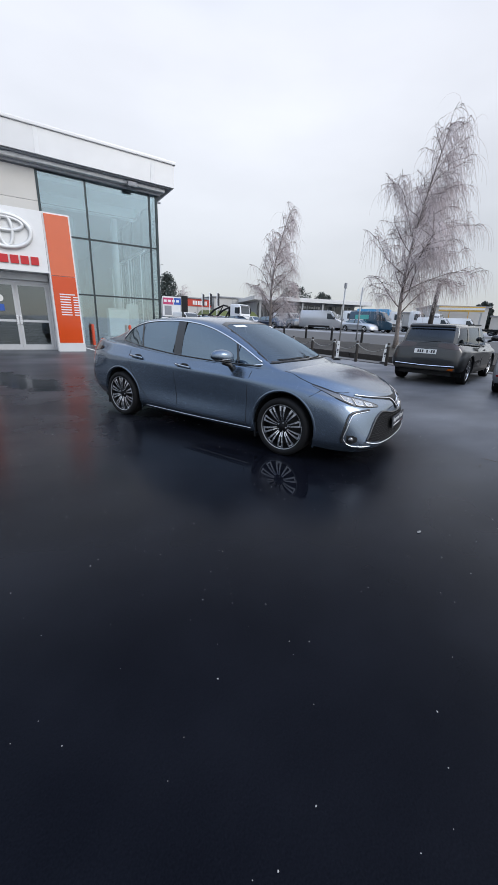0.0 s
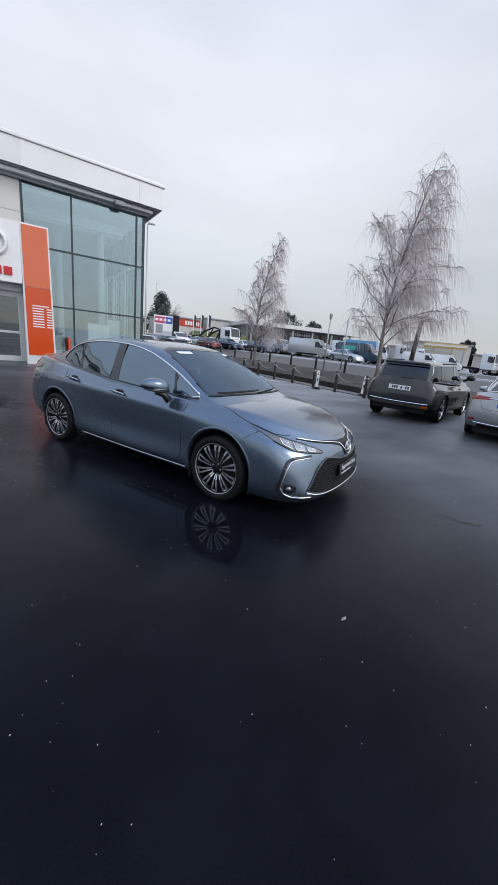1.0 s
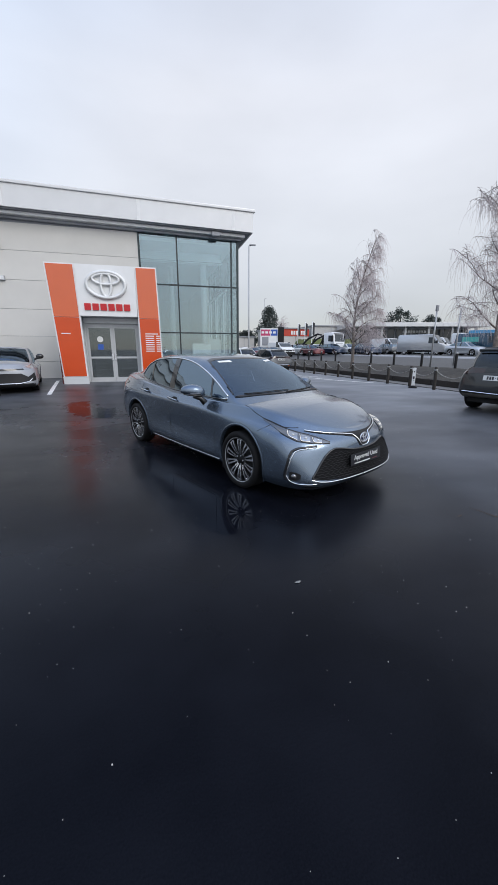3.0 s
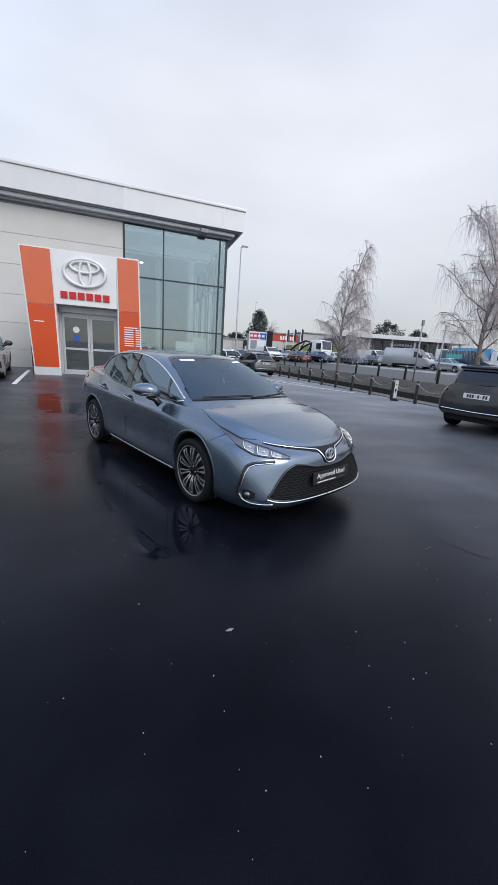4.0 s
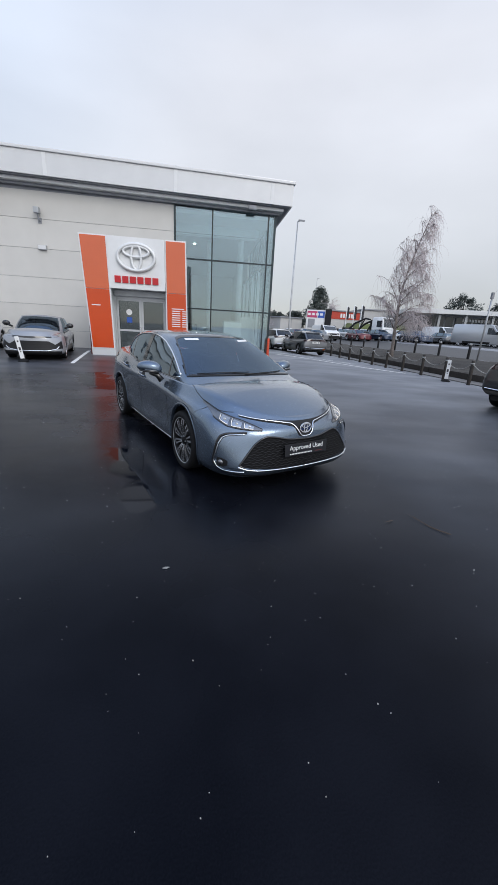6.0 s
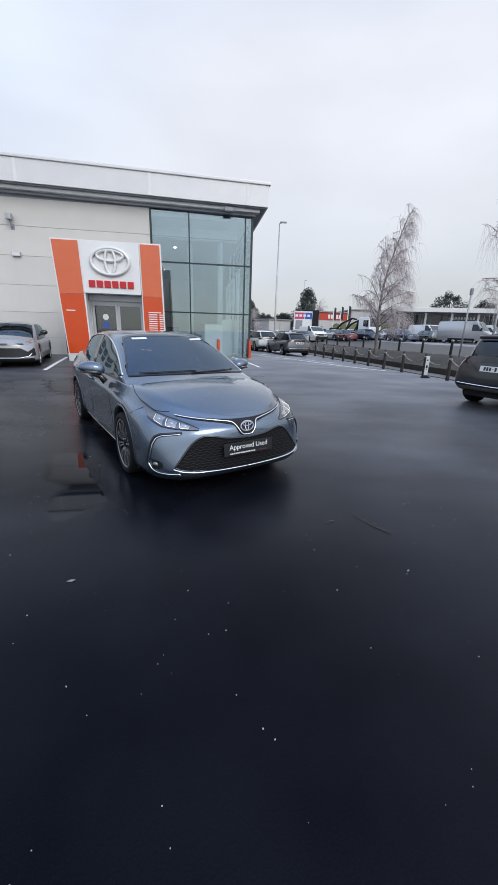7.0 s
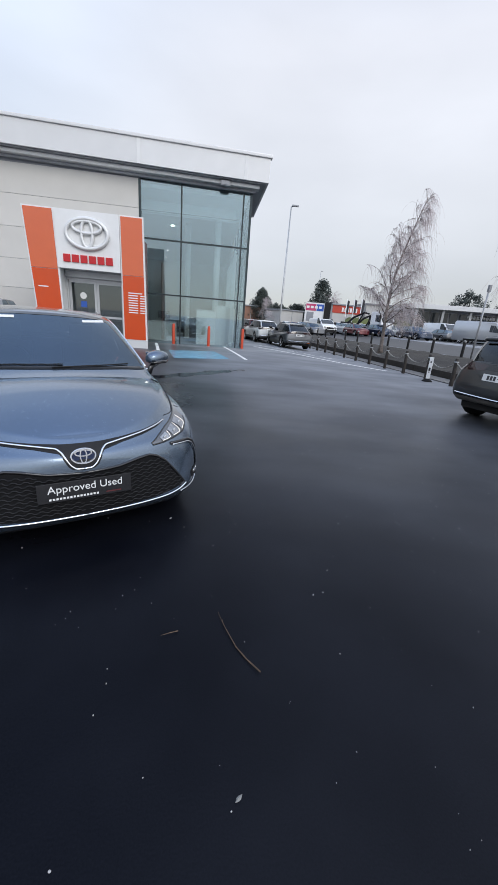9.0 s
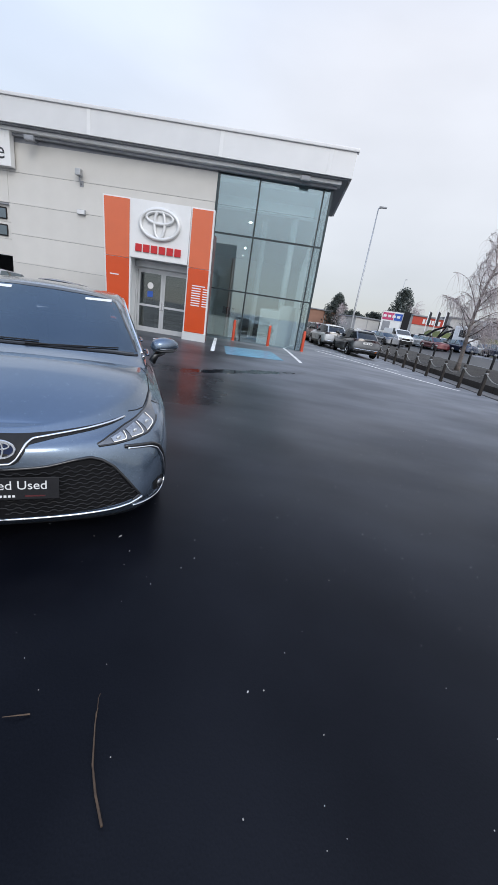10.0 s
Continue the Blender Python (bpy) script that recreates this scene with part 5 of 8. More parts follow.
def saloon_cabin(spec, parent, paint, detail, tint_side=None):
    """Roof, pillars and glass of the large saloon, lofted from its ridge and spine."""
    xs = np.linspace(-1.96, 1.50, 139)
    ry, rz, sz = eased([(k[0], k[1]) for k in RIDGE], xs), eased([(k[0], k[2]) for k in RIDGE], xs), eased(SPINE, xs)
    low = np.minimum(eased(GLASS_LOW, xs) - 0.07, rz - 0.05)
    bm = bmesh.new()
    cols = []
    for i, x in enumerate(xs):
        yb = ry[i] + (rz[i] - low[i]) * 0.43
        half = []
        for k in range(13):
            f = k / 12
            half.append((yb + (ry[i] - yb) * f + 0.014 * math.sin(math.pi * f), low[i] + (rz[i] - low[i]) * f))
        top = max(sz[i] - rz[i], 0.004)
        for k in range(1, 15):
            f = 1 - k / 14
            half.append((ry[i] * f, rz[i] + top * (1 - f**2.3)))
        for _ in range(2):
            half = [half[0]] + [((a[0] + 2 * b[0] + c[0]) / 4, (a[1] + 2 * b[1] + c[1]) / 4) for a, b, c in zip(half, half[1:], half[2:])] + [half[-1]]
        cols.append([(x, y, z) for y, z in half] + [(x, -y, z) for y, z in half[-2::-1]])
    grid_bm(cols, bm=bm)
    bm.normal_update()
    tree = BVHTree.FromBMesh(bm)
    S, F, R = Drape(tree, 90), Drape(tree, 0), Drape(tree, 180)
    top_at = lambda x: float(eased(GLASS_TOP, x, 0.02))  # noqa: E731
    low_at = lambda x: float(np.interp(x, *zip(*GLASS_LOW)))  # noqa: E731
    screen = [(0.0, 0.985, 1.388), (0.30, 0.982, 1.384), (0.455, 0.978, 1.374), (0.540, 0.974, 1.348), (0.582, 0.970, 1.276), (0.640, 0.965, 1.154), (0.685, 0.962, 1.054), (0.716, 0.960, 0.985)]
    screen = [(-a, lo, hi) for a, lo, hi in screen[:0:-1]] + screen
    back = [(-0.56, 1.135, 1.15), (-0.50, 1.13, 1.285), (-0.40, 1.13, 1.335), (0.0, 1.13, 1.350), (0.40, 1.13, 1.335), (0.50, 1.13, 1.285), (0.56, 1.135, 1.15)]

    def inside(c, inset=0.014):
        if c.x > 0.2 and abs(c.y) < 0.70 and np.interp(abs(c.y), [k[0] for k in screen], [k[1] for k in screen]) + inset < c.z < np.interp(abs(c.y), [k[0] for k in screen], [k[2] for k in screen]) - inset:
            return c.z > 0.9 and c.x > 0.30
        if c.x < -0.98 and abs(c.y) < 0.55:
            return np.interp(c.y, [k[0] for k in back], [k[1] for k in back]) + inset < c.z < np.interp(c.y, [k[0] for k in back], [k[2] for k in back]) - inset
        return abs(c.y) > 0.55 and -1.45 < c.x < 0.95 and low_at(c.x) + inset < c.z < top_at(c.x) - inset

    bmesh.ops.delete(bm, geom=[f for f in bm.faces if inside(f.calc_center_median())], context="FACES")
    part("cabin_shell", bm, paint, parent, smooth=True, sharp=60)
    part("windscreen", F.panel(screen, 0.0015, 40, 14), WINDSCREEN, parent, "large windscreen reflecting the sky", smooth=True)
    part("rear_window", R.panel(back, 0.0015, 28, 10), TINTED, parent, "dark rear window", smooth=True)

    def edge_band(D, knots, hi, lo, name):
        """A narrow black border along the top or bottom of a pane."""
        ks = [(a, l if lo else h - hi, l + lo if lo else h) for a, l, h in knots]
        part(name, D.panel(ks, 0.003, 40, 2), BLACKG, parent, "black glass border", smooth=True)

    edge_band(F, screen[2:-2], 0.020, 0, "window_border")
    edge_band(F, screen[1:-1], 0, 0.016, "window_border")
    for mir in (False, True):
        side = screen[-5:]
        rows = []
        for t in np.linspace(0, 1, 15):
            z = 1.350 - t * (1.350 - 0.985)
            y = float(np.interp(-z, [-k[2] for k in side], [k[0] for k in side]))
            row = [F.at(y - w, z, 0.003) for w in (0.015, 0.007, 0.0)]
            rows.append([Vector((p.x, -p.y, p.z)) for p in row] if mir else row)
        part("window_border", grid_bm(rows), BLACKG, parent, "black glass border", smooth=True)
        for x0, x1 in ((-1.468, -1.03), (-1.022, -0.36), (-0.23, 0.645), (0.655, 0.98)):
            ks = [(-x, low_at(x) + 0.004, max(top_at(x) - 0.004, low_at(x) + 0.008)) for x in np.linspace(x0, x1, 30)]
            part("side_window", S.panel(ks, 0.0015, 30, 8, mir), tint_side or TINTED, parent, "dark tinted side window", smooth=True)

        def strip(xa, za, xb, zb, w, label):
            """A black slanting bar between two panes."""
            rows = []
            for t in np.linspace(0, 1, 9):
                x, z = xa + (xb - xa) * t, za + (zb - za) * t
                row = [S.at(-(x + d), z, 0.004) for d in (-w / 2, 0, w / 2)]
                rows.append([Vector((p.x, -p.y, p.z)) for p in row] if mir else row)
            part("pillar_trim", grid_bm(rows), BLACKG, parent, label, smooth=True)

        strip(-1.078, 1.316, -0.965, 1.014, 0.034, "black quarter light bar")
        strip(-0.325, 1.366, -0.268, 0.958, 0.135, "gloss black pillar trim")
        strip(0.600, 1.148, 0.690, 0.928, 0.030, "black quarter light bar")
        ch = [(-x, top_at(x)) for x in np.linspace(-1.475, 0.985, 26)]
        part("chrome_trim", S.line(ch, 0.0105, 0.004, 3, mir), CHROME, parent, "bright chrome window trim", smooth=True)
        part("belt_trim", S.line([(-x, low_at(x)) for x in np.linspace(-1.475, 0.985, 14)], 0.009, 0.003, 3, mir), BLACKG, parent, "black belt line trim", smooth=True)
        for x0, x1 in ((0.90, 1.0),):
            part("trim_foot", S.line([(-x0, low_at(x0) + 0.001), (-x1, low_at(x1) + 0.02)], 0.010, 0.004, 4, mir), CHROME, parent, "chrome foot of the window trim", smooth=True)
    # cowl, wipers, mirror pod and stickers at the windscreen
    part("cowl", F.panel([(a, lo - 0.003, lo + 0.006) for a, lo, hi in screen], 0.005, 40, 3), BLACKM, parent, "black plastic cowl", smooth=True)
    for y0, z0, y1, z1 in ((-0.60, 0.988, 0.02, 1.006), (-0.06, 0.986, 0.56, 1.000)):
        part("wiper", F.line([(y0, z0), ((y0 + y1) / 2, (z0 + z1) / 2 + 0.004), (y1, z1)], 0.0055, 0.010, 8), BLACKM, parent, "black wiper blade", smooth=True)
    part("mirror_pod", F.panel([(-0.085, 1.27, 1.33), (-0.06, 1.255, 1.345), (0.06, 1.255, 1.345), (0.085, 1.27, 1.33)], -0.012, 8, 5), BLACKM, parent, "dark mirror pod behind the glass", smooth=True)
    for a0, a1 in ((-0.455, -0.285), (0.285, 0.505)):
        part("windscreen_sticker", F.panel([(a0, 1.322, 1.340), (a1, 1.329, 1.350)], 0.0035, 5, 2), WHITEPAINT, parent, "white sticker on the windscreen", smooth=True)
    return tree, None


def long_saloon_details(car, tree, paint):
    """Seams, handles, mirrors, lamps, grille and trim of the large saloon."""
    F, C, S, K, R = Drape(tree, 0), Drape(tree, 48), Drape(tree, 90), Drape(tree, 132), Drape(tree, 180)
    A, T = C.a, K.a
    seam = 0.0035

    def top_line(knots, mir, out=0.0):
        """Points laid on the body from above."""
        pts = []
        for (xa, ya), (xb, yb) in zip(knots, knots[1:]):
            for k in range(6):
                x, y = xa + (xb - xa) * k / 6, ya + (yb - ya) * k / 6
                hit, nrm, _, _ = tree.ray_cast(Vector((x, y, 2.0)), Vector((0, 0, -1)))
                if hit is not None:
                    pts.append(hit + Vector((0, 0, out)))
        for _ in range(2):
            pts = [pts[0]] + [(p + q * 2 + r) / 4 for p, q, r in zip(pts, pts[1:], pts[2:])] + [pts[-1]]
        return [Vector((p.x, -p.y, p.z)) for p in pts] if mir else pts

    for mir in (False, True):
        sg = -1 if mir else 1
        # door joints
        part("door_seam", S.line([(-0.90, 0.925), (-0.885, 0.75), (-0.868, 0.45), (-0.87, 0.28)], seam, -0.001, 10, mir), WELL, car)
        part("door_seam", S.line([(0.265, 0.95), (0.262, 0.60), (0.235, 0.25)], seam, -0.001, 10, mir), WELL, car)
        part("door_seam", S.line([(1.17, 1.0), (1.155, 0.87), (1.10, 0.70), (1.0, 0.53), (0.86, 0.375), (0.76, 0.285)], seam, -0.001, 8, mir), WELL, car)
        part("door_seam", S.line([(0.76, 0.275), (0.0, 0.255), (-0.87, 0.265)], seam, -0.001, 12, mir), WELL, car)
        part("sill_trim", S.line([(0.86, 0.222), (0.0, 0.215), (-0.93, 0.222)], 0.0055, 0.002, 14, mir), SILVERP, car, "thin bright sill strip", smooth=True)
        part("bumper_seam", S.line([(-1.64, 0.69), (-1.705, 0.735), (-1.73, 0.775)], seam, -0.001, 6, mir), WELL, car)
        # handles
        for ax, hz in ((0.10, 0.838), (0.98, 0.884)):
            p0, p1 = S.at(ax - 0.105, hz - 0.010), S.at(ax + 0.105, hz + 0.008)
            # flat black patch on the door skin paints the shade in the handle cup
            cup = S.panel([(ax - 0.075, hz - 0.012, hz + 0.012), (ax - 0.04, hz - 0.024, hz + 0.026), (ax + 0.03, hz - 0.022, hz + 0.028), (ax + 0.065, hz - 0.008, hz + 0.016)], 0.0018, 8, 3, mir)
            part("handle_shade", cup, WELL, car, "dark patch painting the shade behind the handle", smooth=True)
            o = Vector((0, 0.036, 0))
            pts = [p0, p0 + o * 0.8 + Vector((0.012, 0, 0)), (p0 + p1) / 2 + o * 1.05, p1 + o * 0.8 - Vector((0.012, 0, 0)), p1]
            pts = [Vector((p.x, p.y * sg, p.z)) for p in pts]
            hd = part("door_handle", tube(bmesh.new(), pts, [0.010, 0.0135, 0.0145, 0.0135, 0.010], 8), paint, car, "body coloured door handle with chrome edge", smooth=True)
            part("handle_trim", tube(bmesh.new(), [Vector((p.x, p.y + sg * 0.007, p.z + 0.011)) for p in pts[1:4]], 0.004, 6), CHROME, hd)
        # mirrors
        mb = bmesh.new()
        bmesh.ops.create_uvsphere(mb, u_segments=28, v_segments=18, radius=1.0)
        for v in mb.verts:
            x, y, z = v.co
            y = math.copysign(abs(y) ** 0.8, y)
            x = (0.105 if x > 0 else 0.042) * math.copysign(abs(x) ** 0.85, x) * (1 - 0.22 * max(y, 0))
            zz = (0.086 if z > 0 else 0.052) * math.copysign(abs(z) ** 0.85, z) * (1 - 0.22 * max(y, 0))
            v.co = Vector((0.595 + x - 0.035 * y, sg * (0.992 + 0.136 * y), 1.005 + zz + 0.012 * y))
        mo = part("mirror_housing", mb, paint, car, "body coloured door mirror housing", smooth=True)
        part("mirror_trim", tube(bmesh.new(), [(0.69, sg * 0.875, 0.968), (0.698, sg * 0.97, 0.966), (0.665, sg * 1.07, 0.974), (0.60, sg * 1.11, 0.982)], [0.010, 0.011, 0.010, 0.007], 8, flat=0.8), BLACKG, mo, "black lower edge of the mirror", smooth=True)
        part("mirror_repeater", tube(bmesh.new(), [(0.708, sg * 0.94, 0.985), (0.700, sg * 1.0, 0.986), (0.672, sg * 1.065, 0.990)], 0.004, 6), LAMPCLEAR, mo, "slim clear repeater lamp", smooth=True)
        part("mirror_glass", box_bm(0.548, 0.553, min(sg * 0.885, sg * 1.08), max(sg * 0.885, sg * 1.08), 0.965, 1.065, 0.002), CHROME, mo, "mirror glass")
        part("mirror_stalk", tube(bmesh.new(), [(0.615, sg * 0.985, 0.960), (0.655, sg * 0.915, 0.925), (0.690, sg * 0.872, 0.865)], [0.034, 0.030, 0.040], 8, flat=0.7), BLACKG, mo, "black mirror foot", smooth=True)
        # bonnet joint
        part("bonnet_seam", tube(bmesh.new(), top_line([(1.02, 0.668), (1.15, 0.70), (1.29, 0.735), (1.45, 0.766), (1.60, 0.764), (1.77, 0.732), (1.85, 0.71), (1.905, 0.668), (1.965, 0.60)], mir, 0.0), 0.0034, 6), WELL, car, "dark bonnet joint")
        part("washer_jet", box_bm(1.20, 1.225, sg * 0.30 - 0.02, sg * 0.30 + 0.02, tree.ray_cast(Vector((1.21, sg * 0.30, 2)), Vector((0, 0, -1)))[0].z - 0.004, tree.ray_cast(Vector((1.21, sg * 0.30, 2)), Vector((0, 0, -1)))[0].z + 0.008, 0.003), BLACKM, car)
        # headlamp: a slim wedge that sweeps back along the wing
        wedge = [((2.20, 0.425), 0.612, 0.619), ((2.165, 0.51), 0.614, 0.648), ((2.095, 0.625), 0.626, 0.682), ((2.03, 0.71), 0.642, 0.703), ((1.955, 0.758), 0.676, 0.724), ((1.87, 0.775), 0.706, 0.742), ((1.75, 0.775), 0.748, 0.770), ((1.62, 0.775), 0.790, 0.799)]
        part("headlight_housing", C.panel([(A(*p), lo, hi) for p, lo, hi in wedge], 0.004, 34, 6, mir), LAMPSHELL, car, "smoked silver headlight housing", smooth=True)
        part("headlight_edge", C.line([(A(*p), hi + 0.003) for p, lo, hi in wedge], 0.005, 0.003, 8, mir), BLACKG, car, "black edge over the headlight", smooth=True)
        part("headlight_edge", C.line([(A(*p), lo - 0.002) for p, lo, hi in wedge[:6]], 0.006, 0.003, 8, mir), BLACKG, car, "black edge under the headlight", smooth=True)
        for (xa, ya), (xb, yb), z0, z1, z2, z3 in (((2.165, 0.505), (2.125, 0.575), 0.620, 0.640, 0.626, 0.660), ((2.105, 0.605), (2.055, 0.680), 0.632, 0.666, 0.640, 0.688), ((2.03, 0.705), (1.955, 0.752), 0.650, 0.694, 0.682, 0.716)):
            hl = part("headlight", C.panel([(A(xa, ya), z0, z1), (A(xb, yb), z2, z3)], 0.007, 8, 5, mir), LAMPMOD, car, "clear headlight module", smooth=True)
            zc = (z0 + z1 + z2 + z3) / 4
            lens = bmesh.new()
            p = C.at((A(xa, ya) + A(xb, yb)) / 2, zc, 0.010)
            q = (-C.d).to_track_quat("Z", "Y").to_matrix().to_4x4()
            bmesh.ops.create_uvsphere(lens, u_segments=14, v_segments=8, radius=1.0, matrix=Matrix.Translation(p) @ q @ Matrix.Diagonal((0.016, 0.013, 0.007, 1)))
            if mir:
                for v in lens.verts:
                    v.co.y *= -1
            part("projector_lens", lens, LAMPGLASS, hl, "clear projector lens", smooth=True)
            part("light_guide", C.line([(A(xa, ya), z0 - 0.001), (A(xb, yb), z2 - 0.001), (A(xb - 0.012, yb + 0.008), z3)], 0.0022, 0.010, 6, mir), LAMPGLOW, hl, "white light guide", smooth=True)
        # upper strip under the bonnet edge
        part("upper_grille", F.panel([(0.0, 0.535, 0.680), (0.055, 0.538, 0.680), (0.085, 0.560, 0.680), (0.125, 0.636, 0.681), (0.25, 0.660, 0.688), (0.42, 0.681, 0.703), (0.52, 0.697, 0.716), (0.58, 0.712, 0.724)], 0.004, 28, 4, mir), BLACKM, car, "black upper grille", smooth=True)
        part("chrome_strip", F.line([(0.0, 0.545), (0.045, 0.547), (0.072, 0.570), (0.112, 0.636), (0.138, 0.658), (0.25, 0.673), (0.40, 0.690), (0.52, 0.706), (0.585, 0.719)], 0.0072, 0.009, 8, mir), CHROME, car, "bright chrome strip", smooth=True)
        # lower grille
        mesh_edge = [(0.0, 0.250, 0.512), (0.20, 0.252, 0.522), (0.33, 0.256, 0.548), (0.41, 0.260, 0.556), (0.47, 0.264, 0.535), (0.53, 0.268, 0.490), (0.60, 0.276, 0.405), (0.665, 0.292, 0.318)]
        part("lower_grille", F.panel(mesh_edge, 0.003, 30, 8, mir), GRILLEM, car, "black honeycomb lower grille", smooth=True)
        part("grille_frame", F.line([(a, hi + 0.003) for a, lo, hi in mesh_edge] + [(0.68, 0.30), (0.64, 0.278)], 0.010, 0.004, 8, mir), BLACKG, car, "gloss black grille edge", smooth=True)
        ks = np.array(mesh_edge)
        for r_i in range(11):
            zz = 0.280 + 0.0235 * r_i
            runs, run, a, up = [], [], 0.0 if r_i % 2 else 0.015, r_i % 2
            while a < 0.66:
                ok = np.interp(a, ks[:, 0], ks[:, 1]) + 0.012 < zz < np.interp(a, ks[:, 0], ks[:, 2]) - 0.012
                if ok:
                    run += [(a, zz + (0.0045 if up else -0.0045)), (a + 0.018, zz + (0.0045 if up else -0.0045))]
                elif run:
                    runs.append(run)
                    run = []
                a += 0.030
                up = 1 - up
            runs.append(run)
            for run in runs:
                if len(run) > 2:
                    pts = [F.at(k[0], k[1], 0.009) for k in run]
                    part("grille_rib", tube(bmesh.new(), [Vector((p.x, p.y * sg, p.z)) for p in pts], 0.0036, 4), BLACKM, car)
        # silver lip and corner brackets
        part("bumper_lip", F.panel([(0.0, 0.200, 0.236), (0.5, 0.206, 0.240), (0.62, 0.210, 0.262), (0.74, 0.222, 0.270)], 0.007, 22, 3, mir), paint, car, "body coloured bumper lip", smooth=True)
        part("lip_edge", F.line([(0.0, 0.243), (0.30, 0.246), (0.52, 0.252), (0.62, 0.262), (0.69, 0.285)], 0.0085, 0.012, 12, mir), CHROME, car, "bright silver edge of the bumper lip", smooth=True)
        part("splitter", F.panel([(0.0, 0.182, 0.199), (0.5, 0.184, 0.204), (0.72, 0.190, 0.212)], 0.004, 14, 2, mir), BLACKM, car, "black splitter", smooth=True)
        part("bumper_bracket", C.line([(A(2.165, 0.575), 0.592), (A(2.07, 0.745), 0.578), (A(2.045, 0.79), 0.555), (A(2.03, 0.815), 0.50), (A(2.02, 0.835), 0.40), (A(2.005, 0.845), 0.32), (A(2.02, 0.838), 0.275)], 0.013, 0.002, 8, mir, flat=0.8), BLACKG, car, "gloss black corner bracket", smooth=True)
        part("bracket_trim", C.line([(A(2.16, 0.585), 0.580), (A(2.085, 0.732), 0.566), (A(2.062, 0.775), 0.545), (A(2.048, 0.80), 0.49), (A(2.035, 0.82), 0.40), (A(2.02, 0.835), 0.325), (A(2.05, 0.815), 0.270), (A(2.10, 0.78), 0.246), (A(2.18, 0.70), 0.240), (A(2.235, 0.63), 0.242)], 0.0058, 0.009, 8, mir), CHROME, car, "chrome corner trim", smooth=True)
        part("fog_bezel", C.panel([(A(2.12, 0.735), 0.292, 0.335), (A(2.085, 0.77), 0.272, 0.356), (A(2.04, 0.81), 0.272, 0.358)], 0.003, 8, 4, mir), BLACKM, car, "black fog light surround", smooth=True)
        fp = C.at(A(2.075, 0.785), 0.315, 0.006)
        bm = bmesh.new()
        q = (-C.d).to_track_quat("Z", "Y").to_matrix().to_4x4()
        bmesh.ops.create_cone(bm, cap_ends=True, segments=20, radius1=0.030, radius2=0.025, depth=0.02, matrix=Matrix.Translation(fp) @ q)
        if mir:
            for v in bm.verts:
                v.co.y *= -1
        part("fog_light", bm, LAMPSHELL, car, "round fog light", smooth=True)
        # tail lamps
        part("tail_light", K.panel([(T(-2.28, 0.40), 0.92, 0.975), (T(-2.22, 0.60), 0.90, 0.985), (T(-2.08, 0.74), 0.88, 0.985), (T(-1.86, 0.82), 0.93, 0.958)], 0.006, 18, 5, mir), SMOKED, car, "dark red tail light", smooth=True)
        part("reflector", K.panel([(T(-2.24, 0.62), 0.44, 0.475), (T(-2.16, 0.73), 0.44, 0.475)], 0.005, 6, 2, mir), REDLAMP, car)
        # mud flaps behind the wheels
        for hx, w in ((0.985, 0.20), (-1.735, 0.20)):
            part("mud_flap", box_bm(hx - 0.012, hx + 0.012, min(sg * 0.64, sg * 0.84), max(sg * 0.64, sg * 0.84), 0.125, 0.30, 0.006), RUBBER, car, "black mud flap")
    part("rear_chrome", R.line([(-0.62, 0.385), (0.0, 0.37), (0.62, 0.385)], 0.012, 0.004, 20), CHROME, car, "bright rear bumper strip")
    part("diffuser", R.panel([(-0.55, 0.30, 0.355), (0.55, 0.30, 0.355)], 0.004, 20, 3), BLACKM, car, smooth=True)
    part("boot_seam", R.line([(-0.60, 0.95), (-0.52, 0.72), (0, 0.695), (0.52, 0.72), (0.60, 0.95)], 0.004, -0.001, 10), WELL, car)
    part("boot_strip", R.line([(-0.42, 0.945), (0.42, 0.945)], 0.012, 0.006, 20), CHROME, car, "chrome strip above the number plate")
    number_plate(car, R.at(0, 0.82, 0.012), Vector((0, -1, 0)), Vector((0.08, 0, 1)).normalized())


HERO = pose(2.714, 2.289, 0, 0, 0, -65.0)
hero, hs, hg, hinfo, htree = build_car("saloon_car", HERO, long_saloon_spec(), SLATE, "slate blue metallic saloon car with chrome trim, parked on wet asphalt", detail=2, cabin=saloon_cabin)
long_saloon_details(hero, htree, SLATE)
hf = Drape(htree, 0)
up = Vector((-0.10, 0, 1)).normalized()
c = hf.at(0, 0.615, 0.014)
emblem(hero, c, Vector((0, 1, 0)), up, 0.135, SILVERP, NAVY)
pl = number_plate(hero, hf.at(0, 0.425, 0.028) + Vector((0, 0, 0)), Vector((0, 1, 0)), up, 0.53, 0.12, PLATEB, bars=False)
pl["label"] = "black show plate with white lettering"
text_mesh("Approved Used", 0.066, PLATEW, "plate_lettering", pl, pose(0, 0.016, 0.0048), 0.0004)
for k in range(15):
    part("plate_bar", box_bm(-0.205 + k * 0.0185, -0.205 + k * 0.0185 + 0.012, -0.046, -0.034, 0.0045, 0.0055), PLATEW, pl)
part("plate_bar", box_bm(0.11, 0.20, -0.044, -0.037, 0.0045, 0.0055), MAROON, pl)

# ---- entrance portal ----
PX0, PX1, PY, PZ = -1.93, 2.06, 12.79, 4.60
IX0, IX1, HZ = -0.97, 1.19, 2.74


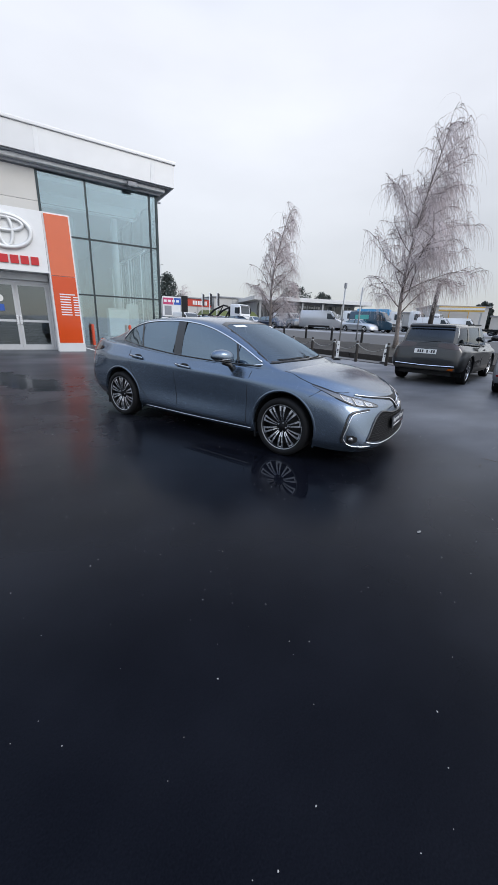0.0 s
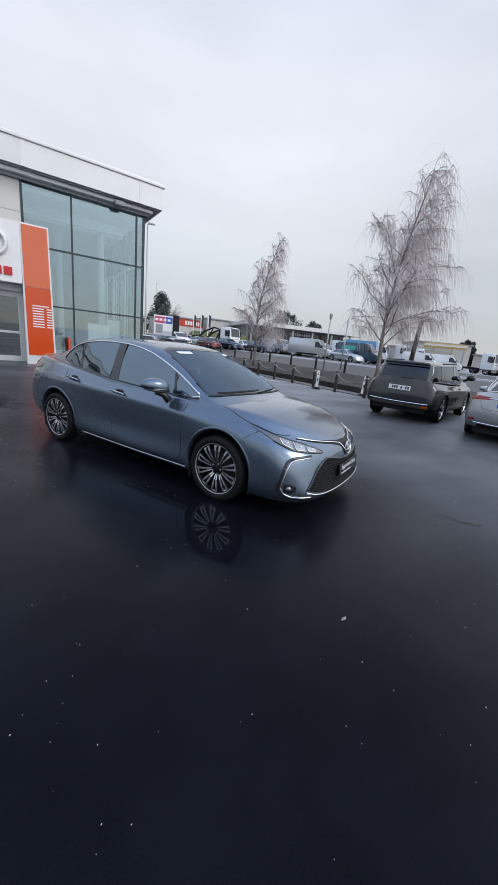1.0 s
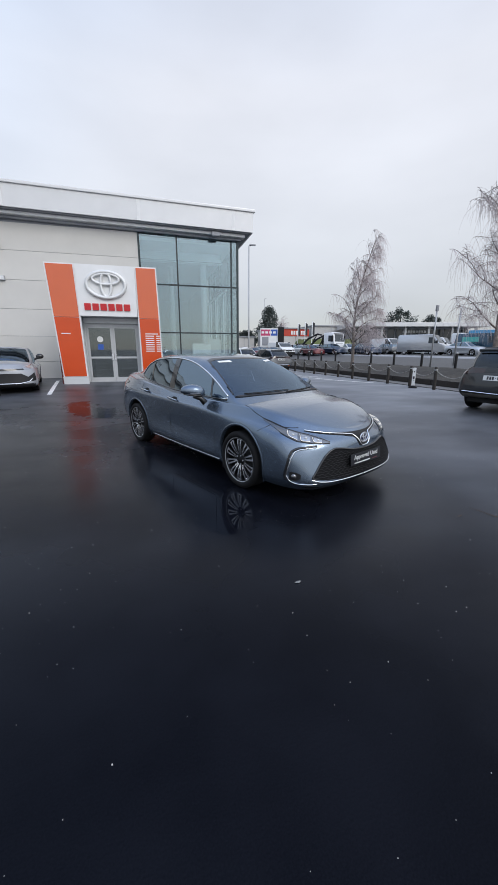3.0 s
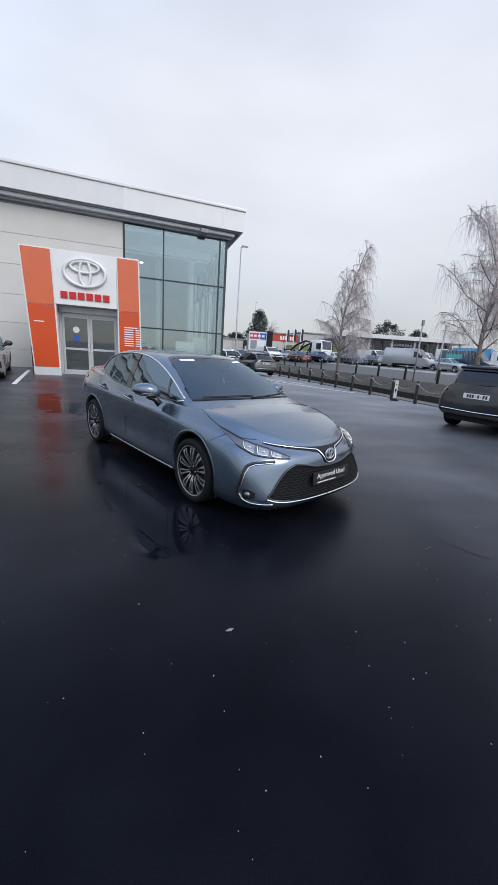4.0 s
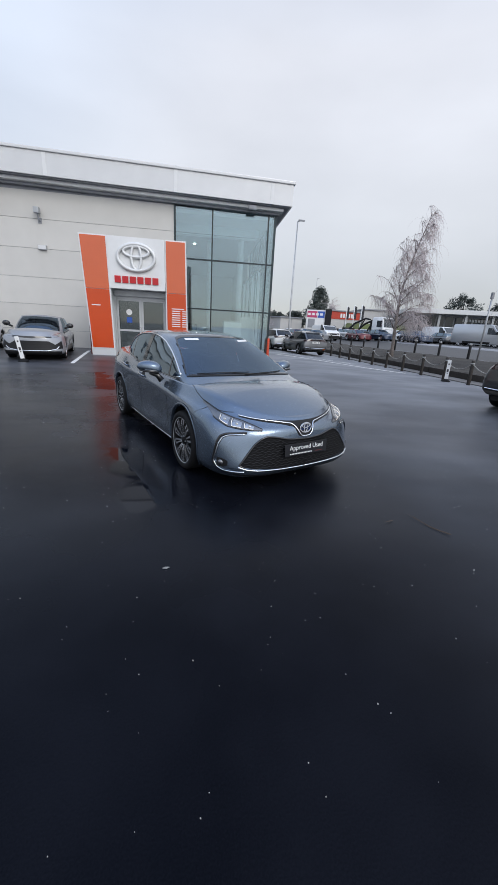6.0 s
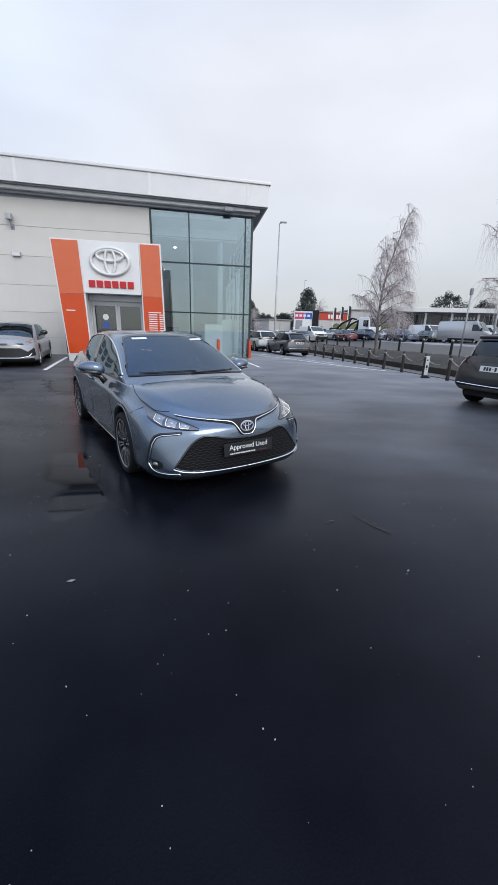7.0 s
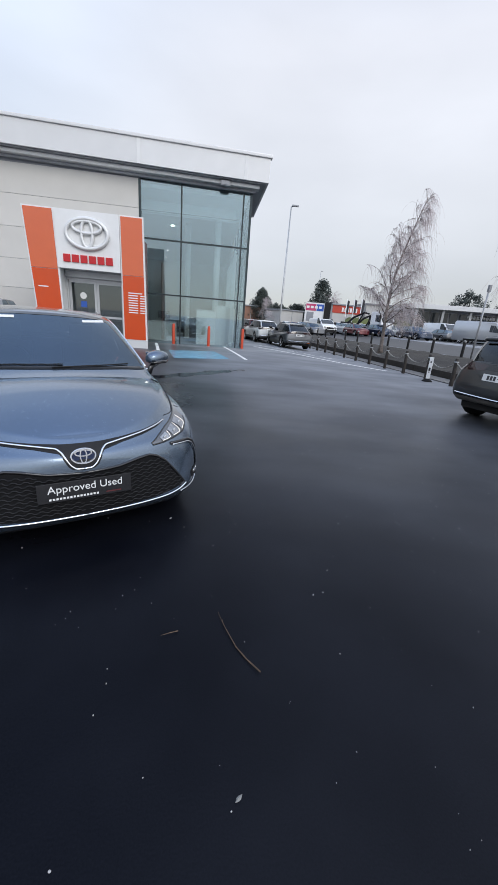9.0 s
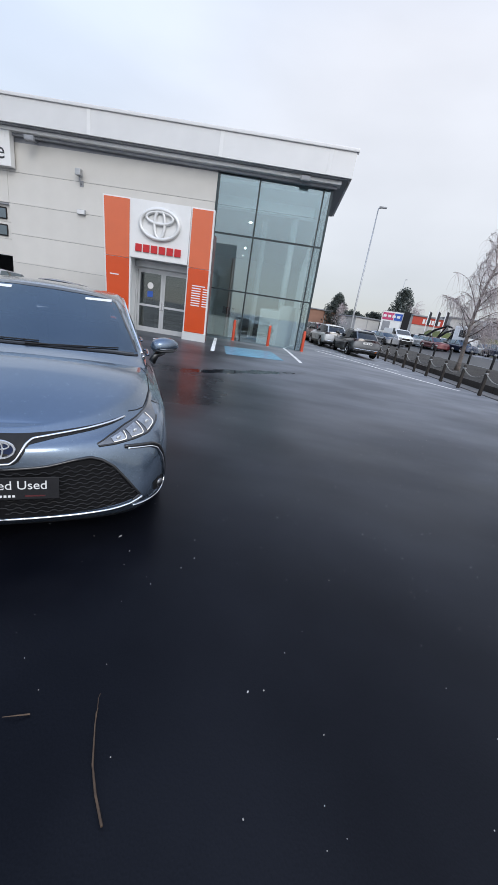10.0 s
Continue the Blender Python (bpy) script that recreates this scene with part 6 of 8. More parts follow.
def leaning(bm, x0, x1, left, right):
    """Shift the foot of a pier so that its edges lean, by left and right metres at the ground."""
    for v in bm.verts:
        f = (v.co.x - x0) / (x1 - x0)
        v.co.x += (left * (1 - f) + right * f) * (1 - v.co.z / PZ) - (0.08 if x0 < 0 else -0.05) * (1 - f if x0 < 0 else -f) * (v.co.z / PZ)
    return bm


def portal():
    p = thing("entrance_portal", pose(0, 0, 0), "white entrance portal with glossy orange side panels and emblem", "portal", kind="structure")
    for x0, x1 in ((PX0, IX0), (IX1, PX1)):
        lr = (0.16, 0.10) if x0 < 0 else (0.03, 0.05)
        part("portal_pier", leaning(box_bm(x0, x1, PY + 0.02, PY + 0.14, 0, PZ, 0.01), x0, x1, *lr), WHITEPAINT, p, "white portal pier")
        jx = x1 - 0.12 if x0 < 0 else x0
        part("portal_reveal", box_bm(jx, jx + 0.12, PY + 0.142, PY + 0.70, 0, HZ + 0.3), WHITEPAINT, p, "white reveal beside the doors")
        # upper half carries the sky's sheen in its colour, lower half doesn't
        part("orange_panel", leaning(box_bm(x0 + 0.05, x1 - 0.05, PY - 0.012, PY + 0.018, 2.69, PZ - 0.05, 0.006), x0, x1, *lr), SHEENORANGE, p, "upper glossy orange panel with sky sheen in its colour")
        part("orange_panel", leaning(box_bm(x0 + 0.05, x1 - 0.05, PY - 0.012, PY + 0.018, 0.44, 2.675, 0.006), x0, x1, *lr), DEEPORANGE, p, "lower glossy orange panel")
        part("plinth", leaning(box_bm(x0 - 0.01, x1 + 0.01, PY - 0.02, PY + 0.018, 0, 0.42, 0.006), x0, x1, *lr), INWALL, p, "pale stone plinth")
    part("portal_header", box_bm(IX0 + 0.004, IX1 - 0.004, PY - 0.004, PY + 0.14, HZ, PZ - 0.01, 0.01), WHITEPAINT, p, "white portal header")
    part("portal_soffit", box_bm(IX0 + 0.004, IX1 - 0.004, PY + 0.142, PY + 0.70, HZ, HZ + 0.12), WHITEPAINT, p, "white soffit over the doors")
    # lobby behind the portal
    maroon = mat("lobby_cladding", (0.13, 0.020, 0.014), 0.4, var=0.15, scale=3, coat=0.3)
    part("lobby_roof", box_bm(IX0 - 0.09, IX1 + 0.09, PY + 0.86, WY - 0.06, 3.0, 3.1), EAVE, p)
    for x, xf in ((IX0 - 0.08, PX0 + 0.05), (IX1 + 0.02, PX1 - 0.11)):
        part("lobby_side", box_bm(x, x + 0.06, PY + 0.86, WY - 0.06, 0.05, 2.995), INWALL, p, "pale lobby side")
        part("portal_return", box_bm(xf, xf + 0.06, PY + 0.145, 13.6, 0.05, 3.895), maroon, p, "dark red-brown portal return")
    # door frame
    part("door_head", box_bm(IX0 + 0.005, IX1 - 0.005, PY + 0.705, PY + 0.85, 2.42, HZ + 0.3), DOORFRAME, p, "grey door head")
    part("head_box", box_bm(IX0 + 0.02, IX1 - 0.02, PY + 0.56, PY + 0.70, 2.50, HZ - 0.005, 0.01), STEEL, p, "grey sliding gear box above the doors")
    part("door_jamb", box_bm(IX0 + 0.005, IX0 + 0.075, PY + 0.705, PY + 0.83, 0.13, 2.415), DOORFRAME, p)
    part("door_jamb", box_bm(IX1 - 0.075, IX1 - 0.005, PY + 0.705, PY + 0.83, 0.13, 2.415), DOORFRAME, p)
    part("threshold", box_bm(IX0 + 0.005, IX1 - 0.005, PY + 0.10, PY + 0.95, 0.02, 0.13, 0.01), KERB, p, "pale concrete threshold")
    return p


portal()


def lettering():
    face = mat("emblem_white_metal", (0.74, 0.74, 0.73), 0.38, metal=0.25, var=0.04, scale=6)
    s = thing("emblem_sign", pose(0, 0, 0), "large pale metal oval emblem above red block lettering", "sign")
    c = Vector(((IX0 + IX1) / 2, PY - 0.06, 3.88))
    for rx, ry, dz, r in ((0.695, 0.465, 0.0, 0.066), (0.475, 0.186, 0.20, 0.055), (0.185, 0.44, 0.005, 0.055)):
        bm = bmesh.new()
        n, m = 72, 12
        rings = []
        for k in range(n):
            a = 2 * math.pi * k / n
            side = Vector((ry * math.cos(a), 0, rx * math.sin(a))).normalized()
            q = c + Vector((rx * math.cos(a), 0, dz + ry * math.sin(a)))
            rings.append([bm.verts.new(q + side * r * math.cos(e) + Vector((0, -r * math.sin(e), 0))) for e in (2 * math.pi * j / m for j in range(m))])
        for k in range(n):
            u, v = rings[k], rings[(k + 1) % n]
            for j in range(m):
                bm.faces.new((u[j], u[(j + 1) % m], v[(j + 1) % m], v[j]))
        bmesh.ops.recalc_face_normals(bm, faces=bm.faces)
        for v in bm.verts:
            v.co.y = c.y + (v.co.y - c.y) * 0.9
        part("emblem_ring", bm, face, s, smooth=True)
    x = IX0 + 0.225
    for k in range(6):
        w = 0.232
        part("letter_block", box_bm(x, x + w, PY - 0.05, PY - 0.006, 2.95, 3.20, 0.012), RED, s, "red letter block")
        x += 0.289
    return s


lettering()


def hours_sign(x0, z0, rows, w, name, label):
    s = thing(name, pose(0, 0, 0), label, "lettering")
    for r in range(rows):
        z = z0 - r * 0.085
        part("text_bar", box_bm(x0, x0 + w * (0.55 if r else 0.8), PY - 0.018, PY - 0.0125, z, z + 0.035), WHITEPAINT, s)
        if r:
            part("text_bar", box_bm(x0 + w * 0.68, x0 + w, PY - 0.018, PY - 0.0125, z, z + 0.035), WHITEPAINT, s)


hours_sign(1.44, 2.08, 9, 0.62, "opening_hours", "small white rows of lettering on orange panel")
hours_sign(-1.68, 2.06, 1, 0.42, "name_lettering", "short white line of lettering on orange panel")


def doors():
    x0, x1, y = IX0 + 0.08, IX1 - 0.08, PY + 0.76
    mid = (x0 + x1) / 2
    for k, (a, b) in enumerate(((x0, mid - 0.004), (mid + 0.004, x1))):
        d = thing("door_%d" % (k + 1), pose(a, y, 0.11), "grey aluminium framed glass entrance door, closed", "door", kind="structure")
        w = b - a
        f = 0.085
        for nm, bx in (("stile", (0, f, -0.025, 0.025, 0.02, 2.32)), ("stile", (w - f, w, -0.025, 0.025, 0.02, 2.32)), ("rail", (f, w - f, -0.025, 0.025, 0.02, 0.22)), ("rail", (f, w - f, -0.025, 0.025, 2.22, 2.32)), ("rail", (f, w - f, -0.02, 0.02, 1.0, 1.08))):
            part(nm, box_bm(*bx, 0.004), DOORFRAME, d)
        for z0, z1 in ((0.22, 1.0), (1.08, 2.22)):
            part("pane", box_bm(f, w - f, -0.006, 0.006, z0, z1), DOORGLASS, d).visible_shadow = False
        hx = w - 0.05 if k == 0 else 0.05
        part("door_handle", box_bm(hx - 0.035, hx + 0.035, -0.05, -0.027, 0.92, 1.22, 0.006), SILVERP, d, "steel push plate")
        if k == 0:
            bm = bmesh.new()
            bmesh.ops.create_cone(bm, cap_ends=True, segments=24, radius1=0.12, radius2=0.12, depth=0.003, matrix=pose(w * 0.5, -0.012, 1.78, 90))
            part("round_sticker", bm, WHITEPAINT, d, "round pale sticker")
            part("blue_sticker", box_bm(w * 0.5 - 0.11, w * 0.5 + 0.11, -0.013, -0.010, 1.36, 1.58), BLUEM, d, "small blue sticker")


doors()


# ---- workshop door and signs ----
def workshop_door():
    d = thing("garage_door", pose(0, 0, 0), "white sectional workshop door with two rows of small windows, raised", "garage door")
    y = WY + 0.12
    for z0, z1 in ((2.30, 2.98), (2.99, 3.67), (3.68, GARZ)):
        part("door_section", box_bm(GAR0, GAR1, y, y + 0.05, z0, z1, 0.008), PANEL, d)
    for z in (3.33, 4.01):
        for k in range(3):
            x = GAR1 - 0.66 - 1.48 * k
            part("door_window", box_bm(x - 0.43, x + 0.43, y - 0.015, y + 0.02, z - 0.24, z + 0.24, 0.06), BLACKM, d, "small dark window with rounded frame")
            part("window_pane", box_bm(x - 0.37, x + 0.37, y - 0.02, y - 0.016, z - 0.185, z + 0.185), TINTED, d)
    w = thing("workshop_room", pose(0, 0, 0), "dark workshop interior behind the raised door", "room", kind="structure")
    part("room_back", box_bm(GAR0 - 1, GAR1 + 0.2, WY + 9, WY + 9.2, 0, 4.5), EAVE, w)
    part("room_side", box_bm(GAR1 + 0.2, GAR1 + 0.35, WY + 0.26, WY + 9, 0, 4.5), EAVE, w)
    part("room_side", box_bm(GAR0 - 1.2, GAR0 - 1, WY + 0.26, WY + 9, 0, 4.5), EAVE, w)
    part("room_ceiling", box_bm(GAR0 - 1, GAR1 + 0.2, WY + 0.26, WY + 9, 4.5, 4.6), EAVE, w)


workshop_door()
sg = thing("fascia_sign", pose(0, 0, 0), "white rectangular name sign with grey lettering on wall", "sign")
part("sign_board", box_bm(-13.6, -7.36, WY - 0.36, WY - 0.10, 5.70, 7.34, 0.02), WHITEPAINT, sg)
part("sign_bracket", box_bm(-13.2, -8.0, WY - 0.10, WY - 0.03, 6.0, 6.1), EAVE, sg)
part("sign_bracket", box_bm(-13.2, -8.0, WY - 0.10, WY - 0.03, 6.7, 6.8), EAVE, sg)
text_mesh("Mile", 0.86, INK, "sign_lettering", sg, Matrix.Translation((-8.32, WY - 0.365, 6.20)) @ pose(0, 0, 0, 90, 0, 0), 0.004)

for nm, x, z, lab in (("wall_lamp", -4.48, 5.66, "small grey lamp on the wall"), ("junction_box", -4.45, 4.46, "small grey box on the wall")):
    wl = thing(nm, pose(x, WY - 0.03, z), lab, "wall lamp" if nm == "wall_lamp" else "box")
    if nm == "wall_lamp":
        part("lamp_arm", tube(bmesh.new(), [(0, 0, -0.15), (0, -0.12, -0.12), (0, -0.22, 0.12)], 0.03, 8), EAVE, wl)
        part("lamp_head", box_bm(-0.12, 0.10, -0.34, -0.10, 0.10, 0.34, 0.03), STEEL, wl)
        part("base_plate", box_bm(-0.08, 0.08, -0.02, 0, -0.24, -0.02, 0.005), EAVE, wl)
    else:
        part("box_body", box_bm(-0.2, 0.16, -0.12, 0, -0.09, 0.10, 0.02), STEEL, wl)
        part("box_lid", box_bm(-0.18, 0.14, -0.135, -0.121, -0.075, 0.085, 0.006), FASCIA, wl)


def bollard():
    b = thing("safety_bollard", pose(2.84, WY - 0.36, height(2.84, WY - 0.36)), "orange-red steel bollard in front of shop window", "bollard", "bollards by the window")
    m = mat("bollard_red", (0.62, 0.075, 0.03), 0.35, var=0.12, scale=8)
    part("pole", lathe([(0.065, 0.02), (0.065, 0.86), (0.055, 0.90), (0.03, 0.925), (0.001, 0.93)], 20, "z"), m, b, smooth=True, sharp=40)
    part("base_plate", lathe([(0.10, 0.0), (0.10, 0.015), (0.066, 0.02)], 20, "z"), STEEL, b)
    return b


bo = bollard()
for x in (4.46, 6.05):
    copy_thing(bo, pose(x, WY - 0.36, height(x, WY - 0.36)))


# ---- inside the showroom ----
def showroom():
    glow = mat("ceiling_lamp", (1.0, 0.96, 0.9), 0.4, var=0, emit=220)
    dl = thing("downlight", pose(2.15, 22.6, 6.45), "small round white ceiling light", "ceiling light", "showroom ceiling lights")
    part("ring", lathe([(0.07, 0.0), (0.10, -0.02), (0.11, 0.0)], 20, "z"), WHITEPAINT, dl)
    bm = bmesh.new()
    bmesh.ops.create_circle(bm, cap_ends=True, segments=20, radius=0.07, matrix=pose(0, 0, -0.006))
    part("lens", bm, glow, dl)
    for x, y in ((0.92, 31.5), (0.28, 35.9), (-0.3, 40.3), (-0.95, 45.2), (-1.7, 50.6)):
        copy_thing(dl, pose(x, y, 6.45))
    for x, y, w, h, lab in ((4.3, WY + 1.3, 0.95, 1.75, "tall white display plinth inside the showroom"), (1.9, WY + 2.2, 1.7, 1.05, "low white reception counter inside the showroom")):
        c = thing("display_plinth" if h > 1.2 else "reception_counter", pose(x, y, 0.06), lab, "plinth" if h > 1.2 else "counter")
        part("body", box_bm(-w / 2, w / 2, -0.3, 0.3, 0, h - 0.05, 0.01), WHITEPAINT, c)
        part("top", box_bm(-w / 2 - 0.02, w / 2 + 0.02, -0.32, 0.32, h - 0.045, h, 0.01), INWALL, c)
    mon = thing("monitor", pose(2.1, WY + 2.2, 1.11), "dark computer monitor on the counter", "monitor")
    part("screen", box_bm(-0.3, 0.3, -0.02, 0.02, 0.15, 0.5, 0.01), BLACKM, mon)
    part("stand", box_bm(-0.05, 0.05, -0.03, 0.03, 0, 0.16), BLACKM, mon)
    for x, y in ((4.75, WY + 2.9), (3.1, WY + 5.6)):
        col = thing("column", pose(x, y, 0.06), "round white column inside the showroom", "column", "showroom columns")
        part("shaft", lathe([(0.16, 0.0), (0.16, 6.37)], 24, "z"), WHITEPAINT, col, smooth=True)
        part("collar", lathe([(0.165, 0.0), (0.19, 0.0), (0.19, 0.10), (0.165, 0.11)], 24, "z"), STEEL, col)
    bh = thing("ceiling_bulkhead", pose(0, 0, 0), "white dropped bulkhead along the showroom ceiling", "bulkhead")
    part("beam", box_bm(-0.9, 5.6, WY + 1.9, WY + 2.3, 5.95, 6.43, 0.01), WHITEPAINT, bh)
    # darker strip stuck on the beam face draws in a shadow line
    part("shade_line", box_bm(-0.9, 5.6, WY + 1.88, WY + 1.897, 5.98, 6.02), EAVE, bh)
    vb = thing("vertical_blind", pose(5.55, WY + 0.5, 4.40), "pale vertical fabric blinds hanging inside showroom glass", "blind")
    part("head_rail", box_bm(-0.04, 0.04, 0.0, 8.2, 0.0, 0.06, 0.004), WHITEPAINT, vb)
    for k in range(13):
        y0, tw = 0.15 + 0.62 * k, 0.10 + 0.05 * math.sin(k * 1.7)
        bm = grid_bm([[(tw * f - 0.01, y0 + 0.34 * f, z) for z in (-4.28, -2.8, -1.4, -0.01)] for f in (0, 0.5, 1.0)])
        part("blind_slat", bm, INWALL, vb)
    for k in range(5):
        pn = thing("banner_stand", pose(5.0 + 0.16 * k, WY + 1.1 + 0.75 * k, 0.06), "pale upright display panel by the window", "banner", "window display panels")
        part("banner", box_bm(-0.28, 0.28, -0.015, 0.015, 0.06, 2.0, 0.004), INWALL, pn)
        part("foot", box_bm(-0.3, 0.3, -0.12, 0.12, 0, 0.05, 0.01), STEEL, pn)


showroom()

# ---- other parked cars ----
DUSTY = mat("dusty_plastic", (0.125, 0.118, 0.108), 0.7, var=0.35, scale=14)
def crossover_details(car, sk, gs, info, tree, paint, rear=True, front=False, skirt=None):
    """Lamps, cladding, handles and plate for a tall car."""
    vlo, vhi, wu, ru = info
    F, C, S, K, R = Drape(tree, 0), Drape(tree, 48), Drape(tree, 90), Drape(tree, 132), Drape(tree, 180)
    T = K.a
    zb = sk.lines[-1][0][2]
    zt = zb - 0.16
    for mir in (False, True):
        if not front:
            part("roof_rail", tube(bmesh.new(), [Vector((p.x, p.y, p.z + 0.035)) for p in gs.path([(3.2, 3.0), (5.6, 3.0)], 0.0, 16, mir)], 0.018, 6), BLACKM, car, "black roof rail")
        part("sill_cladding", S.panel([(-0.9, 0.25, 0.41), (0.9, 0.25, 0.41)], 0.008, 16, 3, mir), DUSTY, car, "dusty sill cladding", smooth=True)
        part("belt_trim", tube(bmesh.new(), gs.path([(1.9, vlo - 0.03), (6.8, vlo - 0.03)], 0.006, 30, mir), 0.009, 6), BLACKG, car)
        for ax in (-0.12, 0.80):
            p0, p1 = S.at(ax - 0.1, zb - 0.21, 0.014), S.at(ax + 0.1, zb - 0.2, 0.014)
            if mir:
                p0, p1 = Vector((p0.x, -p0.y, p0.z)), Vector((p1.x, -p1.y, p1.z))
            part("door_handle", tube(bmesh.new(), [p0, (p0 + p1) / 2 + Vector((0, 0.012 * (-1 if mir else 1), 0)), p1], 0.014, 6), paint, car)
        for knots in ([(-0.92, zb - 0.1), (-0.92, 0.5), (-0.88, 0.36)], [(0.02, zb - 0.08), (0.03, 0.36)], [(0.98, zb - 0.06), (0.9, 0.62), (0.86, 0.5)]):
            part("door_seam", S.line(knots, 0.0035, -0.001, 8, mir), WELL, car)
        sg = -1 if mir else 1
        mb = bmesh.new()
        bmesh.ops.create_uvsphere(mb, u_segments=14, v_segments=8, radius=1.0)
        for v in mb.verts:
            v.co = Vector((0.62 + v.co.x * 0.07, sg * (0.98 + 0.12 * v.co.y), zb + 0.12 + 0.085 * v.co.z))
        part("mirror_housing", mb, BLACKG, car, "dark door mirror", smooth=True)
        part("mirror_stalk", tube(bmesh.new(), [(0.64, sg * 0.93, zb + 0.07), (0.66, sg * 0.80, zb + 0.02)], 0.035, 6), BLACKM, car)
        if rear:
            part("tail_light", K.panel([(T(-2.10, 0.30), zt + 0.03, zt + 0.12), (T(-2.05, 0.55), zt, zt + 0.14), (T(-1.95, 0.72), zt - 0.02, zt + 0.15), (T(-1.75, 0.80), zt + 0.05, zt + 0.13)], 0.006, 14, 4, mir), SMOKED, car, "smoked dark red tail light", smooth=True)
            if mir:
                part("reflector", K.panel([(T(-2.10, 0.62), 0.37, 0.43), (T(-2.05, 0.70), 0.37, 0.43)], 0.010, 5, 2, mir), AMBER, car, "orange-red bumper reflector")
        if front:
            A = C.a
            part("headlight", C.panel([(A(2.03, 0.50), zb - 0.24, zb - 0.20), (A(1.95, 0.66), zb - 0.24, zb - 0.15), (A(1.62, 0.80), zb - 0.13, zb - 0.09)], 0.005, 14, 4, mir), LAMPCLEAR, car, "slim clear headlight", smooth=True)
            part("front_corner", C.panel([(A(2.04, 0.58), 0.36, 0.50), (A(1.9, 0.76), 0.38, 0.62)], 0.006, 8, 4, mir), BLACKM, car, smooth=True)
    if rear:
        part("tail_strip", R.panel([(-0.6, zt + 0.04, zt + 0.11), (0.6, zt + 0.04, zt + 0.11)], 0.005, 20, 2), BLACKG, car, "gloss black strip between the tail lights", smooth=True)
        part("bumper_cladding", R.panel([(-0.72, 0.29, 0.43), (-0.5, 0.28, 0.435), (0.5, 0.28, 0.435), (0.72, 0.29, 0.43)], 0.008, 24, 4), skirt or DUSTY, car, "rear bumper cladding", smooth=True)
        part("bumper_strip", R.line([(-0.70, 0.475), (0, 0.46), (0.70, 0.475)], 0.014, 0.006, 20), CHROME, car, "bright bumper strip")
        number_plate(car, R.at(0, 0.80, 0.012), Vector((0, -1, 0)), Vector((0.12, 0, 1)).normalized(), band=False)
        part("rear_wiper", gs.patch(-0.7, 0.1, vlo + 0.1, vlo + 0.16, 0.01, 8, 1), BLACKM, car)
        part("spoiler", tube(bmesh.new(), [Vector((gs.at(u, 3.0).x - 0.07, gs.at(u, 3.0).y, gs.at(u, 3.0).z + 0.01)) for u in np.linspace(-1.7, 1.7, 17)], 0.035, 8, flat=0.6), paint, car, smooth=True)
    if front:
        rows = []
        for a in np.linspace(-0.80, 0.80, 25):
            top, low = F.at(a, 0.30, 0.008), F.at(a, 0.255, 0.006)
            rows.append([top, low, Vector((low.x - 0.04, low.y, 0.175)), Vector((low.x - 0.25, low.y * 0.97, 0.17))])
        part("front_valance", grid_bm(rows), BLACKM, car, "black lower valance", smooth=True)
        part("grille", F.panel([(-0.70, 0.36, 0.46), (-0.46, 0.31, 0.60), (0.46, 0.31, 0.60), (0.70, 0.36, 0.46)], 0.006, 24, 5), BLACKM, car, "wide black lower grille", smooth=True)
        part("grille_trim", F.line([(-0.74, 0.44), (-0.66, 0.355), (-0.42, 0.305), (0.42, 0.305), (0.66, 0.355), (0.74, 0.44)], 0.016, 0.008, 14), SILVERP, car)
        part("upper_grille", F.panel([(-0.55, zb - 0.255, zb - 0.215), (0, zb - 0.28, zb - 0.22), (0.55, zb - 0.255, zb - 0.215)], 0.004, 20, 2), BLACKG, car, smooth=True)


sp = suv_spec(1.0, 0.03, 1.1)
suv, s_sk, s_gs, s_info, s_tree = build_car("estate_suv", pose(11.53, 4.34, 0, 0, 0, 16.5), sp, CHARCOAL, "muddy charcoal sport utility car parked nose to verge", detail=1, tint=DARKGLASS)
crossover_details(suv, s_sk, s_gs, s_info, s_tree, CHARCOAL)
suv.scale = (1.08, 1.08, 1.06)

sil, q_sk, q_gs, q_info, q_tree = build_car("silver_saloon", pose(11.6, 1.7, 0, 0, 0, 16), sedan_spec(), SILVER, "silver saloon car parked beside the dark utility car", detail=1, tint=DARKGLASS)
saloon_details(sil, q_sk, q_gs, q_info, q_tree, SILVER)

coupe = suv_spec(1.02, -0.03)
lc, l_sk, l_gs, l_info, l_tree = build_car("silver_crossover", pose(-3.5, 12.45, 0.07, 0, 0, -77), coupe, STONEG := car_paint("stone_grey_paint", (0.30, 0.31, 0.33), 0.35, 0.4), "silver grey crossover car parked against the wall", detail=1)
crossover_details(lc, l_sk, l_gs, l_info, l_tree, STONEG, rear=False, front=True)

lc2 = build_car("white_crossover", pose(-6.4, 12.4, 0.07, 0, 0, -77), coupe, WHITE_PEARL := car_paint("soft_white_paint", (0.50, 0.51, 0.53), 0.2, 0.3), "pale pearl crossover car parked by the workshop door", detail=1)
crossover_details(*lc2, WHITE_PEARL, rear=False, front=True)
lc2[0].scale = (1.12, 1.12, 1.14)
lc.scale = (1.06, 1.06, 1.08)

